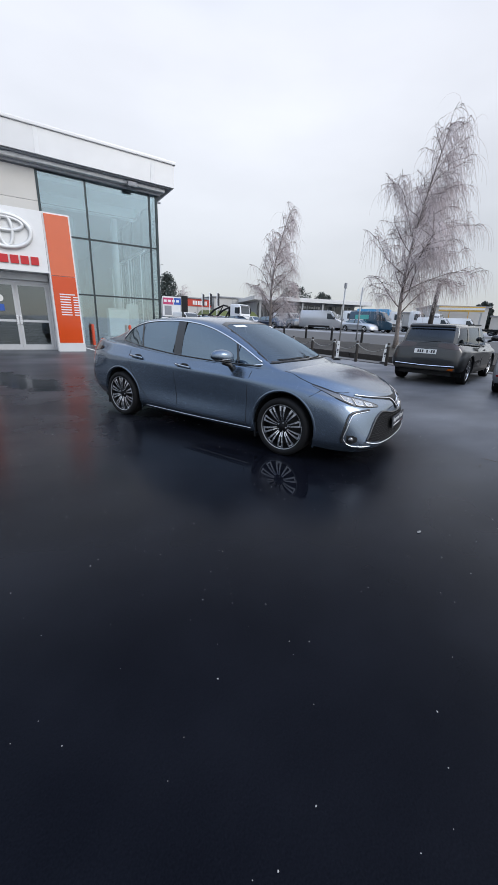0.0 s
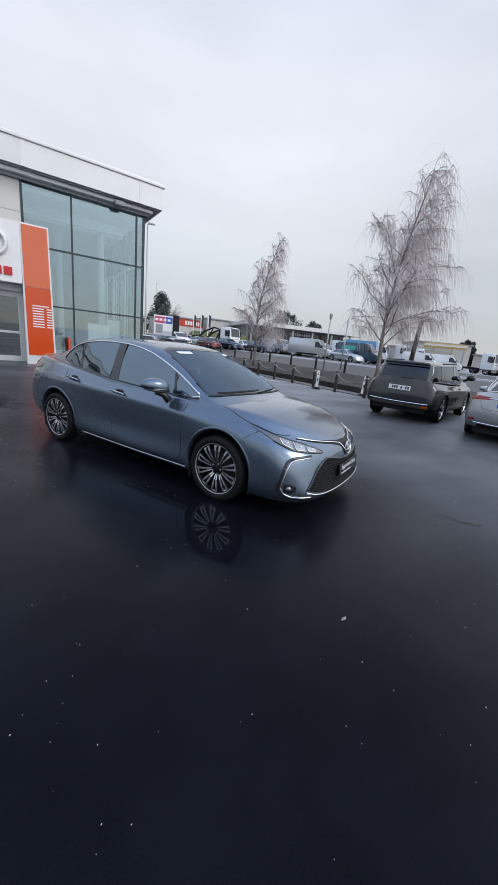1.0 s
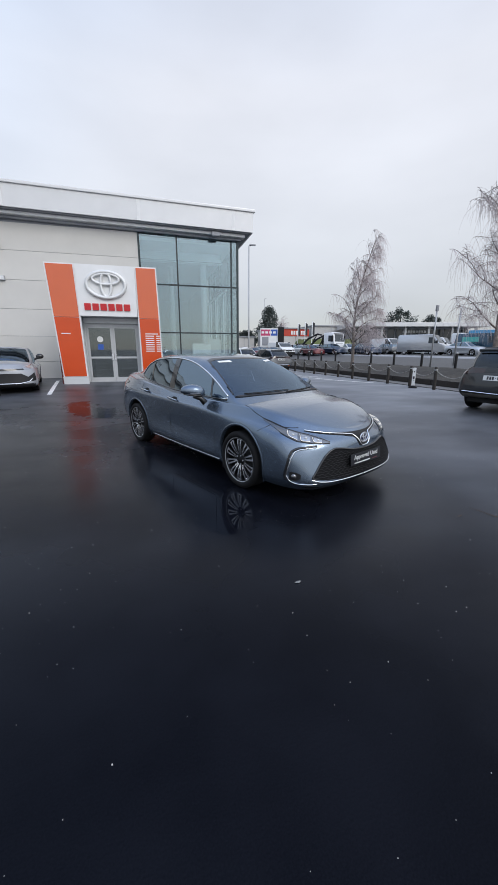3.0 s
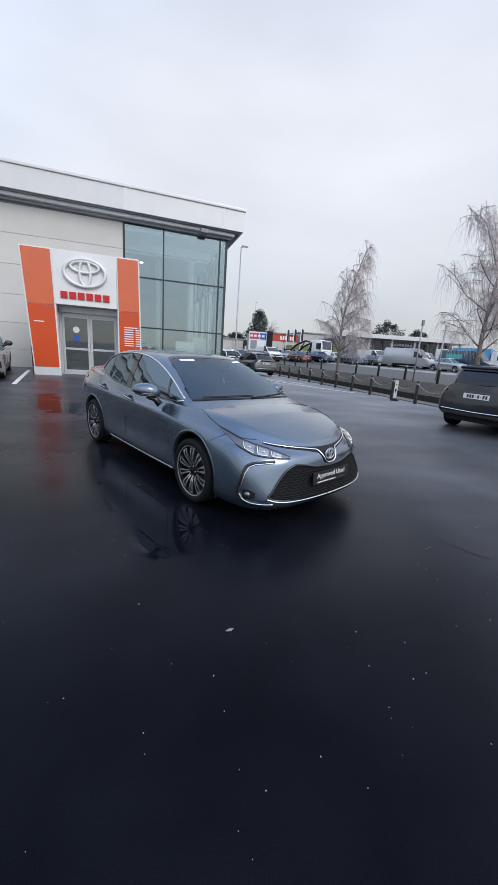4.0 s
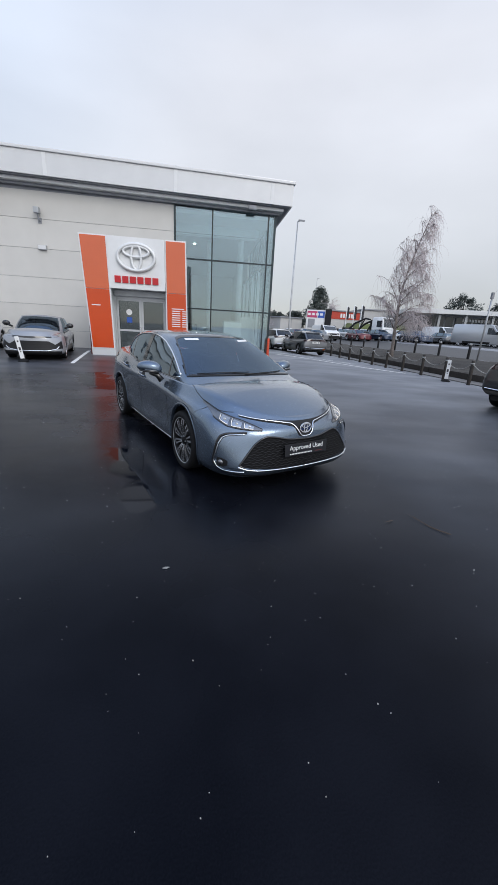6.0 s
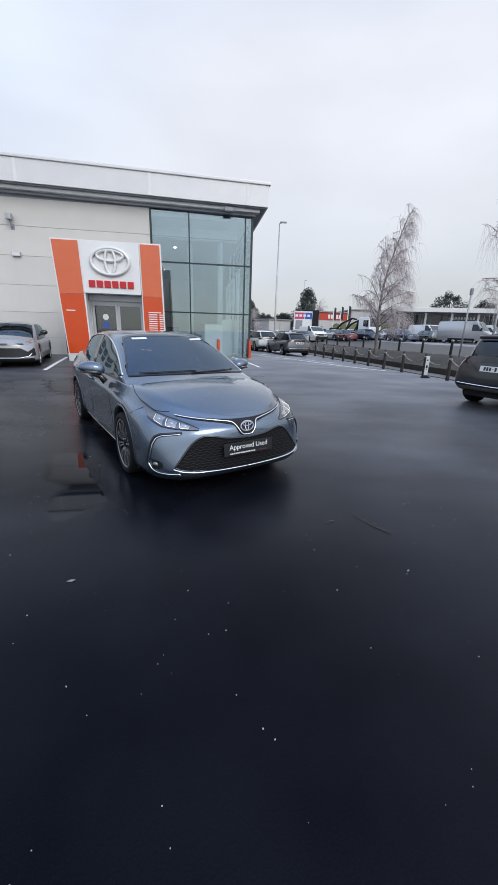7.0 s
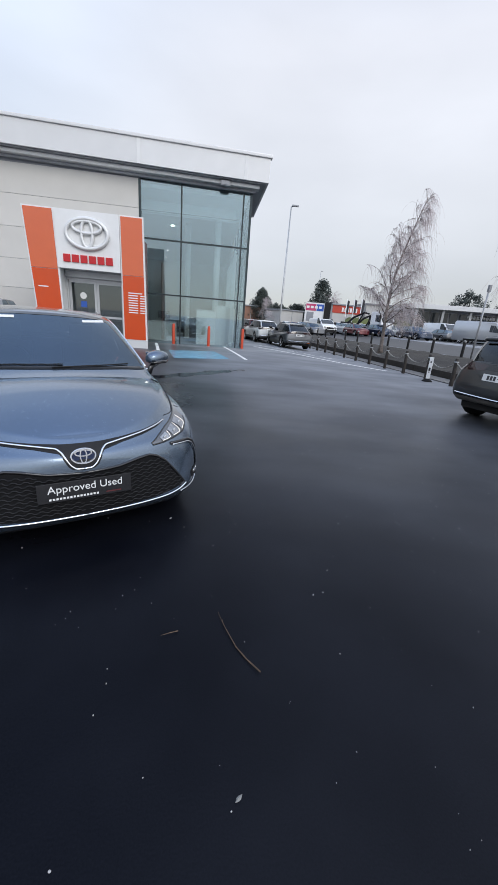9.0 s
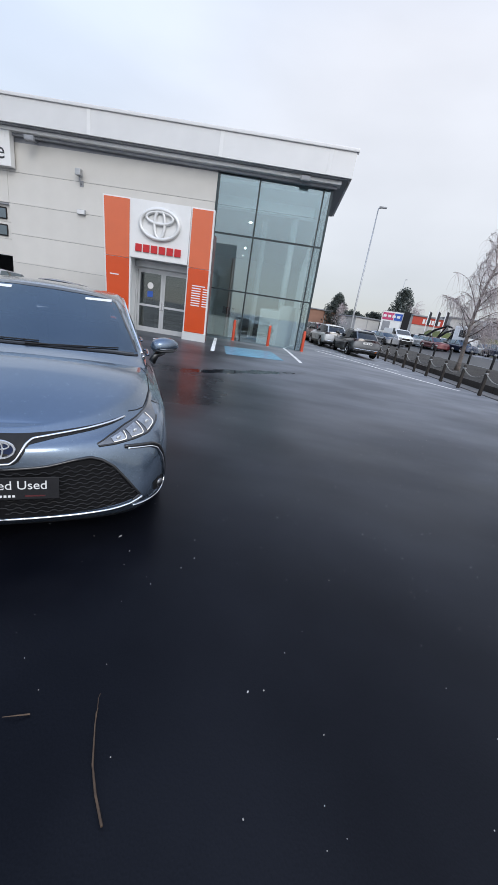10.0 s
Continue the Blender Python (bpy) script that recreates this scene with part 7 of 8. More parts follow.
PEARL = car_paint("pearl_white_paint", (0.72, 0.73, 0.74), 0.1, 0.3)
GREYP = car_paint("mid_grey_paint", (0.15, 0.155, 0.165), 0.6, 0.35)
WINE = car_paint("wine_red_paint", (0.12, 0.012, 0.015), 0.4, 0.35)
NIGHT = car_paint("night_blue_paint", (0.02, 0.035, 0.07), 0.4, 0.35)
WHITEP = car_paint("white_car_paint", (0.82, 0.83, 0.84), 0.0, 0.35)
for k, (pt, lab) in enumerate(((GREYP, "grey crossover parked at the end of the row beside showroom"), (PEARL, "white crossover parked in the row beside showroom"), (WINE, "dark red crossover parked in the row beside showroom"), (NIGHT, "dark blue crossover parked in the row beside showroom"), (GREYP, "grey crossover parked far along the row beside showroom"))):
    cx, cy = (9.5, 8.25, 7.9, 7.8, 7.8)[k], (21.6, 24.9, 28.4, 31.8, 35.2)[k]
    d = 1 if k < 2 else 0
    o = build_car("parked_crossover", pose(cx, cy, height(cx, cy), 0, 0, (99, 99, 98, 98, 98)[k]), suv_spec(0.98, 0.02, fast=0.32), pt, lab, group="row beside the showroom", detail=d, tint=DARKGLASS)
    if k < 3:
        crossover_details(*o, pt, skirt=(SILVERP, SILVER, None)[k])

# ---- chain posts ----
def chain_post(x, y, z=0.0, h=0.86):
    p = thing("chain_post", pose(x, y, z), "dark weathered timber post with flat top", "post", "chain posts along the forecourt")
    part("shaft", lathe([(0.062, -0.05), (0.064, 0.0), (0.06, h * 0.5), (0.058, h - 0.03), (0.045, h), (0.001, h + 0.004)], 10, "z"), SLEEPER, p, smooth=True, sharp=40)
    part("collar", lathe([(0.066, h - 0.13), (0.068, h - 0.12), (0.068, h - 0.10), (0.064, h - 0.09)], 10, "z"), STEEL, p)
    return p


post_ys = [7.15, 8.65, 9.95, 11.35, 12.75, 14.15, 15.55, 16.95, 18.35, 19.75, 21.2, 22.65]
first_post = chain_post(post_x(post_ys[0]), post_ys[0])
for y in post_ys[1:]:
    copy_thing(first_post, pose(post_x(y), y, 0, 0, random.uniform(-1.5, 1.5), random.uniform(0, 90)))
for a, b in zip(post_ys, post_ys[1:]):
    pa, pb = Vector((post_x(a), a, 0.74)), Vector((post_x(b), b, 0.74))
    sag = random.uniform(0.20, 0.27)
    pts = [pa.lerp(pb, t) - Vector((0, 0, sag * 4 * t * (1 - t))) for t in np.linspace(0, 1, 17)]
    ch = part("chain", tube(bmesh.new(), pts, [0.016 + 0.004 * (i % 2) for i in range(17)], 6), ROPE)
    tagged(ch, "pale sagging chain hung between timber posts", "chain", "chains along the forecourt")


def marker_post(x, y, turn):
    m = thing("marker_post", pose(x, y, 0, 0, 0, turn), "white flexible marker post with dark symbols on black foot", "marker post", "white marker posts")
    part("blade", box_bm(-0.06, 0.06, -0.015, 0.015, 0.07, 0.80, 0.014), WHITEPAINT, m)
    part("foot", lathe([(0.17, 0.0), (0.16, 0.03), (0.09, 0.07), (0.05, 0.10)], 16, "z"), RUBBER, m, "black rubber foot", smooth=True)
    for z0, z1, w in ((0.62, 0.67, 0.022), (0.36, 0.46, 0.03), (0.30, 0.33, 0.018)):
        part("symbol", box_bm(-w, w, -0.0185, -0.0155, z0, z1), INK, m)
    return m


mk = marker_post(11.8, 9.42, -41)
copy_thing(mk, pose(12.62, 7.62, 0, 0, 4, -42))
copy_thing(mk, pose(-3.15, 9.8, height(-3.15, 9.8), 0, -8, 24))


def road_post(x, y):
    z = height(x, y) + 0.05
    p = thing("road_post", pose(x, y, z), "dark round post with pale cap beside the road", "post", "posts along the road")
    part("shaft", lathe([(0.075, -0.1), (0.075, 0.86), (0.06, 0.9)], 10, "z"), BLACKM, p, smooth=True, sharp=40)
    part("cap", lathe([(0.078, 0.82), (0.08, 0.9), (0.001, 0.92)], 10, "z"), STEEL, p, "pale cap")
    return p


rp = road_post(post_x(14) + 6.4, 14)
for k in range(1, 12):
    y = 14 + 2.55 * k
    x = post_x(y) + 6.4
    copy_thing(rp, pose(x, y, height(x, y) + 0.05))


# ---- birch trees ----
def birch(name, x, y, tall, spread, wind, seed, n_limb, lean, label, dense=5.0):
    rng = random.Random(seed)
    t = thing(name, pose(x, y, height(x, y) + 0.25), label, "tree", "birch trees in the verge")
    w = Vector(wind).normalized()
    trunk = []
    nseg = 16
    for i in range(nseg + 1):
        f = i / nseg
        trunk.append(Vector((0, 0, -0.1 + tall * f)) + w * (lean * f**2.6) + Vector((math.sin(f * 7 + seed) * 0.09, math.cos(f * 6 + seed) * 0.09, 0)))
    rad = [0.098 * (1 - f) ** 0.9 + 0.012 + (0.05 if f < 0.05 else 0) for f in (i / nseg for i in range(nseg + 1))]
    part("trunk", tube(bmesh.new(), trunk, rad, 10), BARK, t, "pale mottled birch trunk", smooth=True)
    limbs, twigs = bmesh.new(), bmesh.new()

    def at_trunk(f):
        q = f * nseg
        i = min(int(q), nseg - 1)
        return trunk[i].lerp(trunk[i + 1], q - i), rad[i] * (1 - (q - i)) + rad[i + 1] * (q - i)

    def hang(p, length, r):
        """A drooping twig blown to one side."""
        d = (Vector((rng.gauss(0, 0.6), rng.gauss(0, 0.6), rng.uniform(-0.3, 0.5))) + w * 0.45).normalized()
        pts, q, n = [p], p.copy(), 5
        for k in range(n):
            d = (d + Vector((0, 0, -0.66)) + w * 0.07 + Vector((rng.gauss(0, 0.1), rng.gauss(0, 0.1), 0))).normalized()
            q = q + d * (length / n)
            pts.append(q.copy())
        tube(twigs, pts, [r * (1 - 0.7 * k / n) for k in range(n + 1)], 3, caps=False)

    def limb(p, d, length, r, depth):
        n = 8 if depth == 0 else 5
        pts, q = [p.copy()], p.copy()
        for k in range(n):
            f = (k + 1) / n
            d = (d + Vector((0, 0, 0.06 - (0.30 if depth == 0 else 0.42) * f * f)) + w * 0.04 + Vector((rng.gauss(0, 0.12), rng.gauss(0, 0.12), rng.gauss(0, 0.07)))).normalized()
            q = q + d * (length / n)
            pts.append(q.copy())
        tube(limbs, pts, [max(r * (1 - 0.85 * k / n), 0.006) for k in range(n + 1)], 5 if depth == 0 else 4, caps=False)

        def along(f):
            x = f * n
            i = min(int(x), n - 1)
            return pts[i].lerp(pts[i + 1], x - i)

        if depth < 2:
            for _ in range(max(2, int(length * (3.6 if depth == 0 else 2.4)))):
                f = rng.uniform(0.22, 1.0)
                side = Vector((rng.gauss(0, 1), rng.gauss(0, 1), rng.uniform(-0.1, 0.8))).normalized()
                limb(along(f), (d * 0.5 + side * 0.8 + w * 0.15).normalized(), length * rng.uniform(0.28, 0.5) * (1.15 - 0.5 * f), max(r * 0.4, 0.008), depth + 1)
        for _ in range(int(length * dense * (0.6, 1.0, 1.2)[depth])):
            hang(along(rng.uniform(0.2 if depth == 0 else 0.05, 1.0)), rng.uniform(0.5, 1.5) * (0.45 + 0.2 * spread), 0.0056)

    for k in range(n_limb):
        f = 0.17 + 0.82 * (k + rng.uniform(0, 0.9)) / n_limb
        p, r = at_trunk(min(f, 0.985))
        ang = k * 2.4 + rng.uniform(-0.4, 0.4)
        env = float(np.interp(f, [0.2, 0.35, 0.6, 0.8, 1.0], [1.1, 1.06, 0.82, 0.56, 0.30]))
        out = Vector((math.cos(ang), math.sin(ang), 0)) + w * (0.02 + 0.5 * f * f)
        d = (out.normalized() + Vector((0, 0, rng.uniform(0.35, 0.8) + 0.8 * f))).normalized()
        limb(p, d, spread * env * rng.uniform(0.8, 1.15), max(r * 0.40, 0.012), 0)
    for _ in range(70):
        p, r = at_trunk(rng.uniform(0.80, 1.0))
        hang(p, rng.uniform(0.5, 1.4), 0.0052)
    part("branchwork", limbs, LIMB, t, "bare grey-brown limbs", smooth=True)
    tw = part("twig_curtain", twigs, TWIG, t, "fine hanging purple-brown twigs")
    tw["kind"] = "stuff"
    return t


birch("birch_tree", 16.75, 10.4, 9.5, 2.9, (0.65, -0.76, 0), 3, 40, 0.85, "tall bare weeping birch blown by the wind", 13.0)
birch("birch_tree", 14.53, 18.95, 7.95, 1.95, (0.89, -0.45, 0), 8, 36, 0.95, "slender bare weeping birch blown by the wind", 18.0)

# ---- poles in the verge ----
sp1 = thing("sign_pole", pose(17.95, 15.6, height(17.95, 15.6)), "thin grey steel pole with small box", "pole")
part("shaft", tube(bmesh.new(), [(0, 0, 0), (0, 0, 3.6)], 0.045, 10), STEEL, sp1, smooth=True)
part("box", box_bm(-0.07, 0.07, -0.06, 0.06, 3.3, 3.62, 0.02), EAVE, sp1)
sp2 = thing("timber_pole", pose(20.25, 10.95, height(20.25, 10.95)), "thick leaning weathered timber pole", "pole")
part("shaft", tube(bmesh.new(), [(0, 0, 0), (0.05, -0.05, 1.8), (0.11, -0.12, 3.45)], [0.14, 0.13, 0.12], 10), SLEEPER, sp2, smooth=True)
sp3 = thing("sign_pole", pose(21.25, 17.25, height(21.25, 17.25)), "thin grey steel pole", "pole")
part("shaft", tube(bmesh.new(), [(0, 0, 0), (0.02, 0, 3.6)], 0.05, 8), STEEL, sp3, smooth=True)


def street_lamp(x, y, h, label):
    l = thing("street_lamp", pose(x, y, height(x, y)), label, "street lamp", "street lamps")
    part("pole", tube(bmesh.new(), [(0, 0, 0), (0, 0, 1.2), (0, 0, h)], [0.10, 0.085, 0.045], 10), STEEL, l, smooth=True)
    part("arm", tube(bmesh.new(), [(0, 0, h - 0.02), (0.35, -0.06, h + 0.05)], 0.03, 8), STEEL, l)
    part("lantern", box_bm(0.05, 0.62, -0.15, 0.05, h + 0.02, h + 0.13, 0.03), EAVE, l)
    return l


street_lamp(10.95, 32.2, 10.75, "tall grey steel street lamp behind parked cars")
street_lamp(36, 108, 15.5, "distant tall grey street lamp")

# ---- across the road ----
def out_at(az, d):
    a = radians(az + float(np.interp(az, (5, 15, 25, 35, 45, 65), (1.95, 1.6, 1.28, 1.15, 1.1, 0.9))))
    return 3 + d * math.sin(a), -2 + d * math.cos(a)


FARGLASS = mat("far_window", (0.05, 0.06, 0.07), 0.12, var=0.2, scale=2)
for az, d, pt, hd, lab, kind in ((12.8, 52, WINE, -80, "dark red car beside the road", 0), (15.8, 48, GREYP, -78, "grey car beside the road", 0), (22.3, 50, WINE, -82, "dark red hatchback beside the road", 0), (20.6, 54, SILVER, 98, "silver car in the lot across the road", 1), (25.6, 50, NIGHT, -80, "dark blue hatchback on the road", 0), (24.7, 57, WHITEP, -75, "white car in the lot across the road", 0), (28.0, 52, WHITEP, -80, "white hatchback beside the road", 0), (30.5, 46, NIGHT, -82, "dark blue hatchback on the road", 0), (30.4, 52, SILVER, -76, "silver car in the lot across the road", 1), (33.4, 53, GREYP, 100, "grey car in the lot across the road", 0), (38.9, 53, WHITEP, -75, "white car in the lot across the road", 1), (44.0, 44, SILVER, -84, "silver saloon on the road", 1), (18.0, 58, WHITEP, -70, "white car in the lot across the road", 0), (22.6, 64, NIGHT, -70, "dark car in the lot across the road", 0)):
    x, y = out_at(az, d)
    build_car("distant_car", pose(x, y, height(x, y) + 0.006, 0, 0, hd), sedan_spec() if kind else suv_spec(0.96, -0.02), pt, lab, group="cars across the road", detail=0)


rc = random.Random(31)
lot = (("white", WHITEP), ("silver", SILVER), ("grey", GREYP), ("dark red", WINE), ("dark blue", NIGHT), ("black", CHARCOAL))
for k in range(24):
    word, pt = lot[rc.choice((0, 0, 1, 1, 2, 3, 4, 5))]
    az, d = 11.5 + 1.38 * k + rc.uniform(-0.4, 0.4), rc.choice((57, 61, 65))
    x, y = out_at(az, d)
    if 26 < az < 32 and d > 60 or 14 < az < 18 and d > 60:
        continue
    build_car("distant_car", pose(x, y, height(x, y) + 0.006, 0, 0, rc.choice((-78, 100, -70, 15))), sedan_spec() if k % 3 == 0 else suv_spec(0.96, -0.02), pt, word + " car standing in the lot across the road", group="cars across the road", detail=0)


def van(x, y, turn, paint, label, L=5.4, W=2.0, H=2.35, stripe=None):
    v = thing("delivery_van", pose(x, y, height(x, y) + 0.006, 0, 0, turn), label, "van", "vans across the road")
    prof = [(-L / 2, 0.45), (-L / 2 - 0.02, 1.2), (-L / 2 + 0.05, H - 0.15), (-L / 2 + 0.2, H), (L / 2 - 1.75, H), (L / 2 - 1.5, H - 0.06), (L / 2 - 0.72, 1.32), (L / 2 - 0.1, 1.08), (L / 2, 0.85), (L / 2, 0.45), (L / 2 - 0.1, 0.32), (-L / 2 + 0.1, 0.32)]
    bm = bmesh.new()
    rings = []
    for yy, k in ((-W / 2, 0.97), (-W / 2 + 0.04, 0.995), (-W / 2 + 0.12, 1.0), (0, 1.004), (W / 2 - 0.12, 1.0), (W / 2 - 0.04, 0.995), (W / 2, 0.97)):
        rings.append([bm.verts.new((px * k, yy * (1.0 if pz < 1.2 else 0.97 - 0.03 * (pz - 1.2)), 0.9 + (pz - 0.9) * k)) for px, pz in prof])
    for a, b in zip(rings, rings[1:]):
        for j in range(len(prof)):
            bm.faces.new((a[j], b[j], b[(j + 1) % len(prof)], a[(j + 1) % len(prof)]))
    bm.faces.new(rings[0])
    bm.faces.new(rings[-1][::-1])
    part("body", bm, paint, v, smooth=True, sharp=35)
    n = Vector((0.78, 0, 1.26)).normalized()
    bm = bmesh.new()
    q = [(L / 2 - 1.44, -0.80), (L / 2 - 0.78, -0.84), (L / 2 - 0.78, 0.84), (L / 2 - 1.44, 0.80)]
    zs = [H - 0.11, 1.40, 1.40, H - 0.11]
    bm.faces.new([bm.verts.new(Vector((a, b, z)) + n * 0.03) for (a, b), z in zip(q, zs)])
    part("windscreen", bm, FARGLASS, v, "dark windscreen")
    for s in (-1, 1):
        yy = s * W / 2
        bm = bmesh.new()
        q = [(L / 2 - 1.95, 1.35), (L / 2 - 0.95, 1.32), (L / 2 - 1.5, 2.0), (L / 2 - 1.95, 2.02)]
        bm.faces.new([bm.verts.new((a, s * (W / 2 * (0.97 - 0.03 * (z - 1.2)) * 0.999 + 0.012), z)) for a, z in q])
        part("side_window", bm, FARGLASS, v, "dark side window")
        part("headlight", box_bm(L / 2 - 0.16, L / 2 + 0.01, s * 0.72 - 0.16, s * 0.72 + 0.16, 0.80, 1.05, 0.03), LAMPCLEAR, v)
        part("tail_light", box_bm(-L / 2 - 0.03, -L / 2 + 0.05, s * 0.88 - 0.05, s * 0.88 + 0.05, 0.9, 1.5, 0.02), REDLAMP, v)
        part("door_mirror", box_bm(L / 2 - 1.05, L / 2 - 0.9, s * 1.10 - 0.1, s * 1.10 + 0.1, 1.35, 1.65, 0.03), BLACKM, v)
        part("sill", box_bm(-L / 2 + 1.3, L / 2 - 1.5, s * W / 2 * 0.985 - 0.02, s * W / 2 * 0.985 + 0.02, 0.33, 0.55, 0.01), BLACKM, v)
        if stripe is not None:
            part("side_graphic", box_bm(-1.9, -0.2, s * (W / 2 * 0.955) - 0.03, s * (W / 2 * 0.955) + 0.03, 1.45, 1.95, 0.004), stripe, v, "pale blue-green side graphic")
        for hx in (-L / 2 + 0.95, L / 2 - 0.95):
            build_wheel(v, (hx, s * (W / 2 - 0.14), 0.34), s, dict(wheel_r=0.34, tyre_w=0.22), 0)
    part("bumper", box_bm(L / 2 - 0.1, L / 2 + 0.06, -W / 2 * 0.93, W / 2 * 0.93, 0.35, 0.72, 0.06), BLACKM, v)
    part("grille", box_bm(L / 2 - 0.05, L / 2 + 0.02, -0.5, 0.5, 0.78, 1.0, 0.02), BLACKM, v)
    return v


TEALP = car_paint("dark_teal_paint", (0.015, 0.055, 0.095), 0.3, 0.3)
AQUA = mat("aqua_graphic", (0.10, 0.45, 0.42), 0.4, var=0.1)
for az, d, pt, hd, lab, kw in ((38.5, 48, SILVER, -58, "silver panel van parked beside the road", dict(L=5.6)), (46.0, 46, TEALP, -70, "dark teal panel van with pale lettering on road", dict(stripe=AQUA)), (33.6, 54, WHITEP, -80, "white van parked beside the road", dict(L=5.0, H=2.1)), (55.2, 62, WHITEP, -68, "white panel van parked in the yard", {}), (58.3, 63, WHITEP, -66, "white panel van parked in the yard", {}), (17.2, 51, WHITEP, -80, "small white van beside the road", dict(L=4.6, H=1.95)), (40.2, 60, WHITEP, -60, "white panel van parked in the yard", {})):
    x, y = out_at(az, d)
    van(x, y, hd, pt, lab, **kw)


def lorry(x, y, turn, cab, load, label, H=3.1, skip=False):
    t = thing("lorry", pose(x, y, height(x, y) + 0.006, 0, 0, turn), label, "lorry", "lorries in the yard")
    prof = [(1.5, 0.75), (1.48, H - 0.12), (1.62, H), (2.85, H + 0.02), (3.10, H - 0.14), (3.30, H * 0.56), (3.36, 0.95), (3.30, 0.75)]
    bm = bmesh.new()
    rings = []
    for yy, k in ((-1.22, 0.93), (-1.16, 0.99), (-1.0, 1.0), (1.0, 1.0), (1.16, 0.99), (1.22, 0.93)):
        rings.append([bm.verts.new((2.4 + (px - 2.4) * k, yy, 1.7 + (pz - 1.7) * k)) for px, pz in prof])
    for u, v in zip(rings, rings[1:]):
        for j in range(len(prof)):
            bm.faces.new((u[j], v[j], v[(j + 1) % len(prof)], u[(j + 1) % len(prof)]))
    bm.faces.new(rings[0])
    bm.faces.new(rings[-1][::-1])
    part("cab", bm, cab, t, smooth=True, sharp=40)
    bm = bmesh.new()
    bm.faces.new([bm.verts.new(q) for q in ((3.31, -1.04, H * 0.585), (3.31, 1.04, H * 0.585), (3.145, 0.98, H - 0.24), (3.145, -0.98, H - 0.24))])
    part("windscreen", bm, FARGLASS, t, "dark windscreen")
    part("grille", box_bm(3.26, 3.32, -0.8, 0.8, 1.05, H * 0.5, 0.02), BLACKM, t)
    part("bumper", box_bm(3.1, 3.4, -1.22, 1.22, 0.40, 0.85, 0.05), EAVE, t)
    part("visor", box_bm(3.05, 3.32, -1.1, 1.1, H - 0.16, H - 0.10, 0.02), EAVE, t)
    for s in (-1, 1):
        bm = bmesh.new()
        bm.faces.new([bm.verts.new((q, s * 1.226, z)) for q, z in ((2.3, H * 0.60), (3.05, H * 0.57), (2.92, H - 0.42), (2.3, H - 0.40))])
        part("side_window", bm, FARGLASS, t)
        part("headlight", box_bm(3.3, 3.41, s * 0.9 - 0.18, s * 0.9 + 0.18, 0.55, 0.75, 0.02), LAMPCLEAR, t)
        part("door_mirror", box_bm(3.05, 3.2, s * 1.42 - 0.1, s * 1.42 + 0.1, H * 0.6, H - 0.4, 0.03), BLACKM, t)
        for hx in (2.4, -2.2):
            build_wheel(t, (hx, s * 1.0, 0.5), s, dict(wheel_r=0.5, tyre_w=0.30), 0)
    part("chassis", box_bm(-3.6, 1.6, -0.5, 0.5, 0.65, 0.95, 0.02), BLACKM, t)
    if skip:
        for s in (-1, 1):
            part("lift_arm", tube(bmesh.new(), [(-2.9, s * 1.0, 1.0), (-1.5, s * 1.0, 2.1), (0.2, s * 1.0, 2.75), (1.0, s * 1.0, 2.6)], [0.16, 0.14, 0.12, 0.10], 8), BLACKM, t, "black lifting arm")
            part("lift_ram", tube(bmesh.new(), [(-0.9, s * 0.9, 1.05), (-0.5, s * 0.95, 1.8), (0.1, s * 1.0, 2.65)], [0.10, 0.10, 0.06], 8), BLACKM, t, "black lifting ram")
            part("side_rail", box_bm(-1.5, 1.0, s * 1.16 - 0.03, s * 1.16 + 0.03, 0.55, 0.80, 0.01), PLATEW, t, "pale side guard")
            part("mudguard", box_bm(1.75, 3.05, s * 1.235 - 0.01, s * 1.235 + 0.01, 0.72, 1.12, 0.01), BLACKM, t, "black wheel arch")
            part("deck_edge", box_bm(-3.6, 1.3, s * 1.1 - 0.08, s * 1.1 + 0.08, 0.98, 1.12), STEEL, t)
        part("deck", box_bm(-3.6, 1.3, -1.0, 1.0, 0.96, 1.08), EAVE, t)
        part("headboard", box_bm(1.1, 1.3, -1.1, 1.1, 1.08, 2.4, 0.03), BLACKM, t)
        part("stabiliser", box_bm(-3.7, -3.3, -1.1, 1.1, 0.5, 1.5, 0.05), BLACKM, t, "black rear stabiliser")
    elif load is not None:
        part("box_body", box_bm(-3.7, 1.35, -1.22, 1.22, 0.96, H + 0.35, 0.05), load, t)
    return t


YELLOWP = mat("yellow_panel", (0.66, 0.42, 0.09), 0.4, var=0.08)
SKYB = mat("sky_blue_panel", (0.08, 0.34, 0.62), 0.4, var=0.08)
for az, d, hd, cab, load, lab, kw in ((41.4, 66, -70, WHITEP, None, "white lorry parked in the yard", {}), (45.4, 66, -66, WHITEP, None, "white tractor lorry parked in the yard", {}), (47.6, 64, -60, WHITEP, SKYB, "lorry with a bright blue box body", {}), (50.6, 66, -70, WHITEP, None, "white lorry parked in the yard", dict(H=3.3)), (53.2, 68, -72, WHITEP, None, "white lorry parked in the yard", {}), (61.8, 64, -80, WHITEP, None, "white tractor lorry parked in the yard", {}), (64.2, 66, -76, WHITEP, None, "white lorry parked in the yard", {}), (66.6, 64, -80, YELLOWP, None, "yellow and white lorry parked in the yard", {}), (69.4, 66, -84, WHITEP, WHITEP, "white lorry parked in the yard", {}), (23.6, 53, -64, WHITEP, None, "white skip lorry with black lifting arms on road", dict(skip=True, H=2.9)), (8.3, 98, -70, WHITEP, WHITEP, "white lorry far down the road", {})):
    x, y = out_at(az, d)
    lorry(x, y, hd, cab, load, lab, **kw)


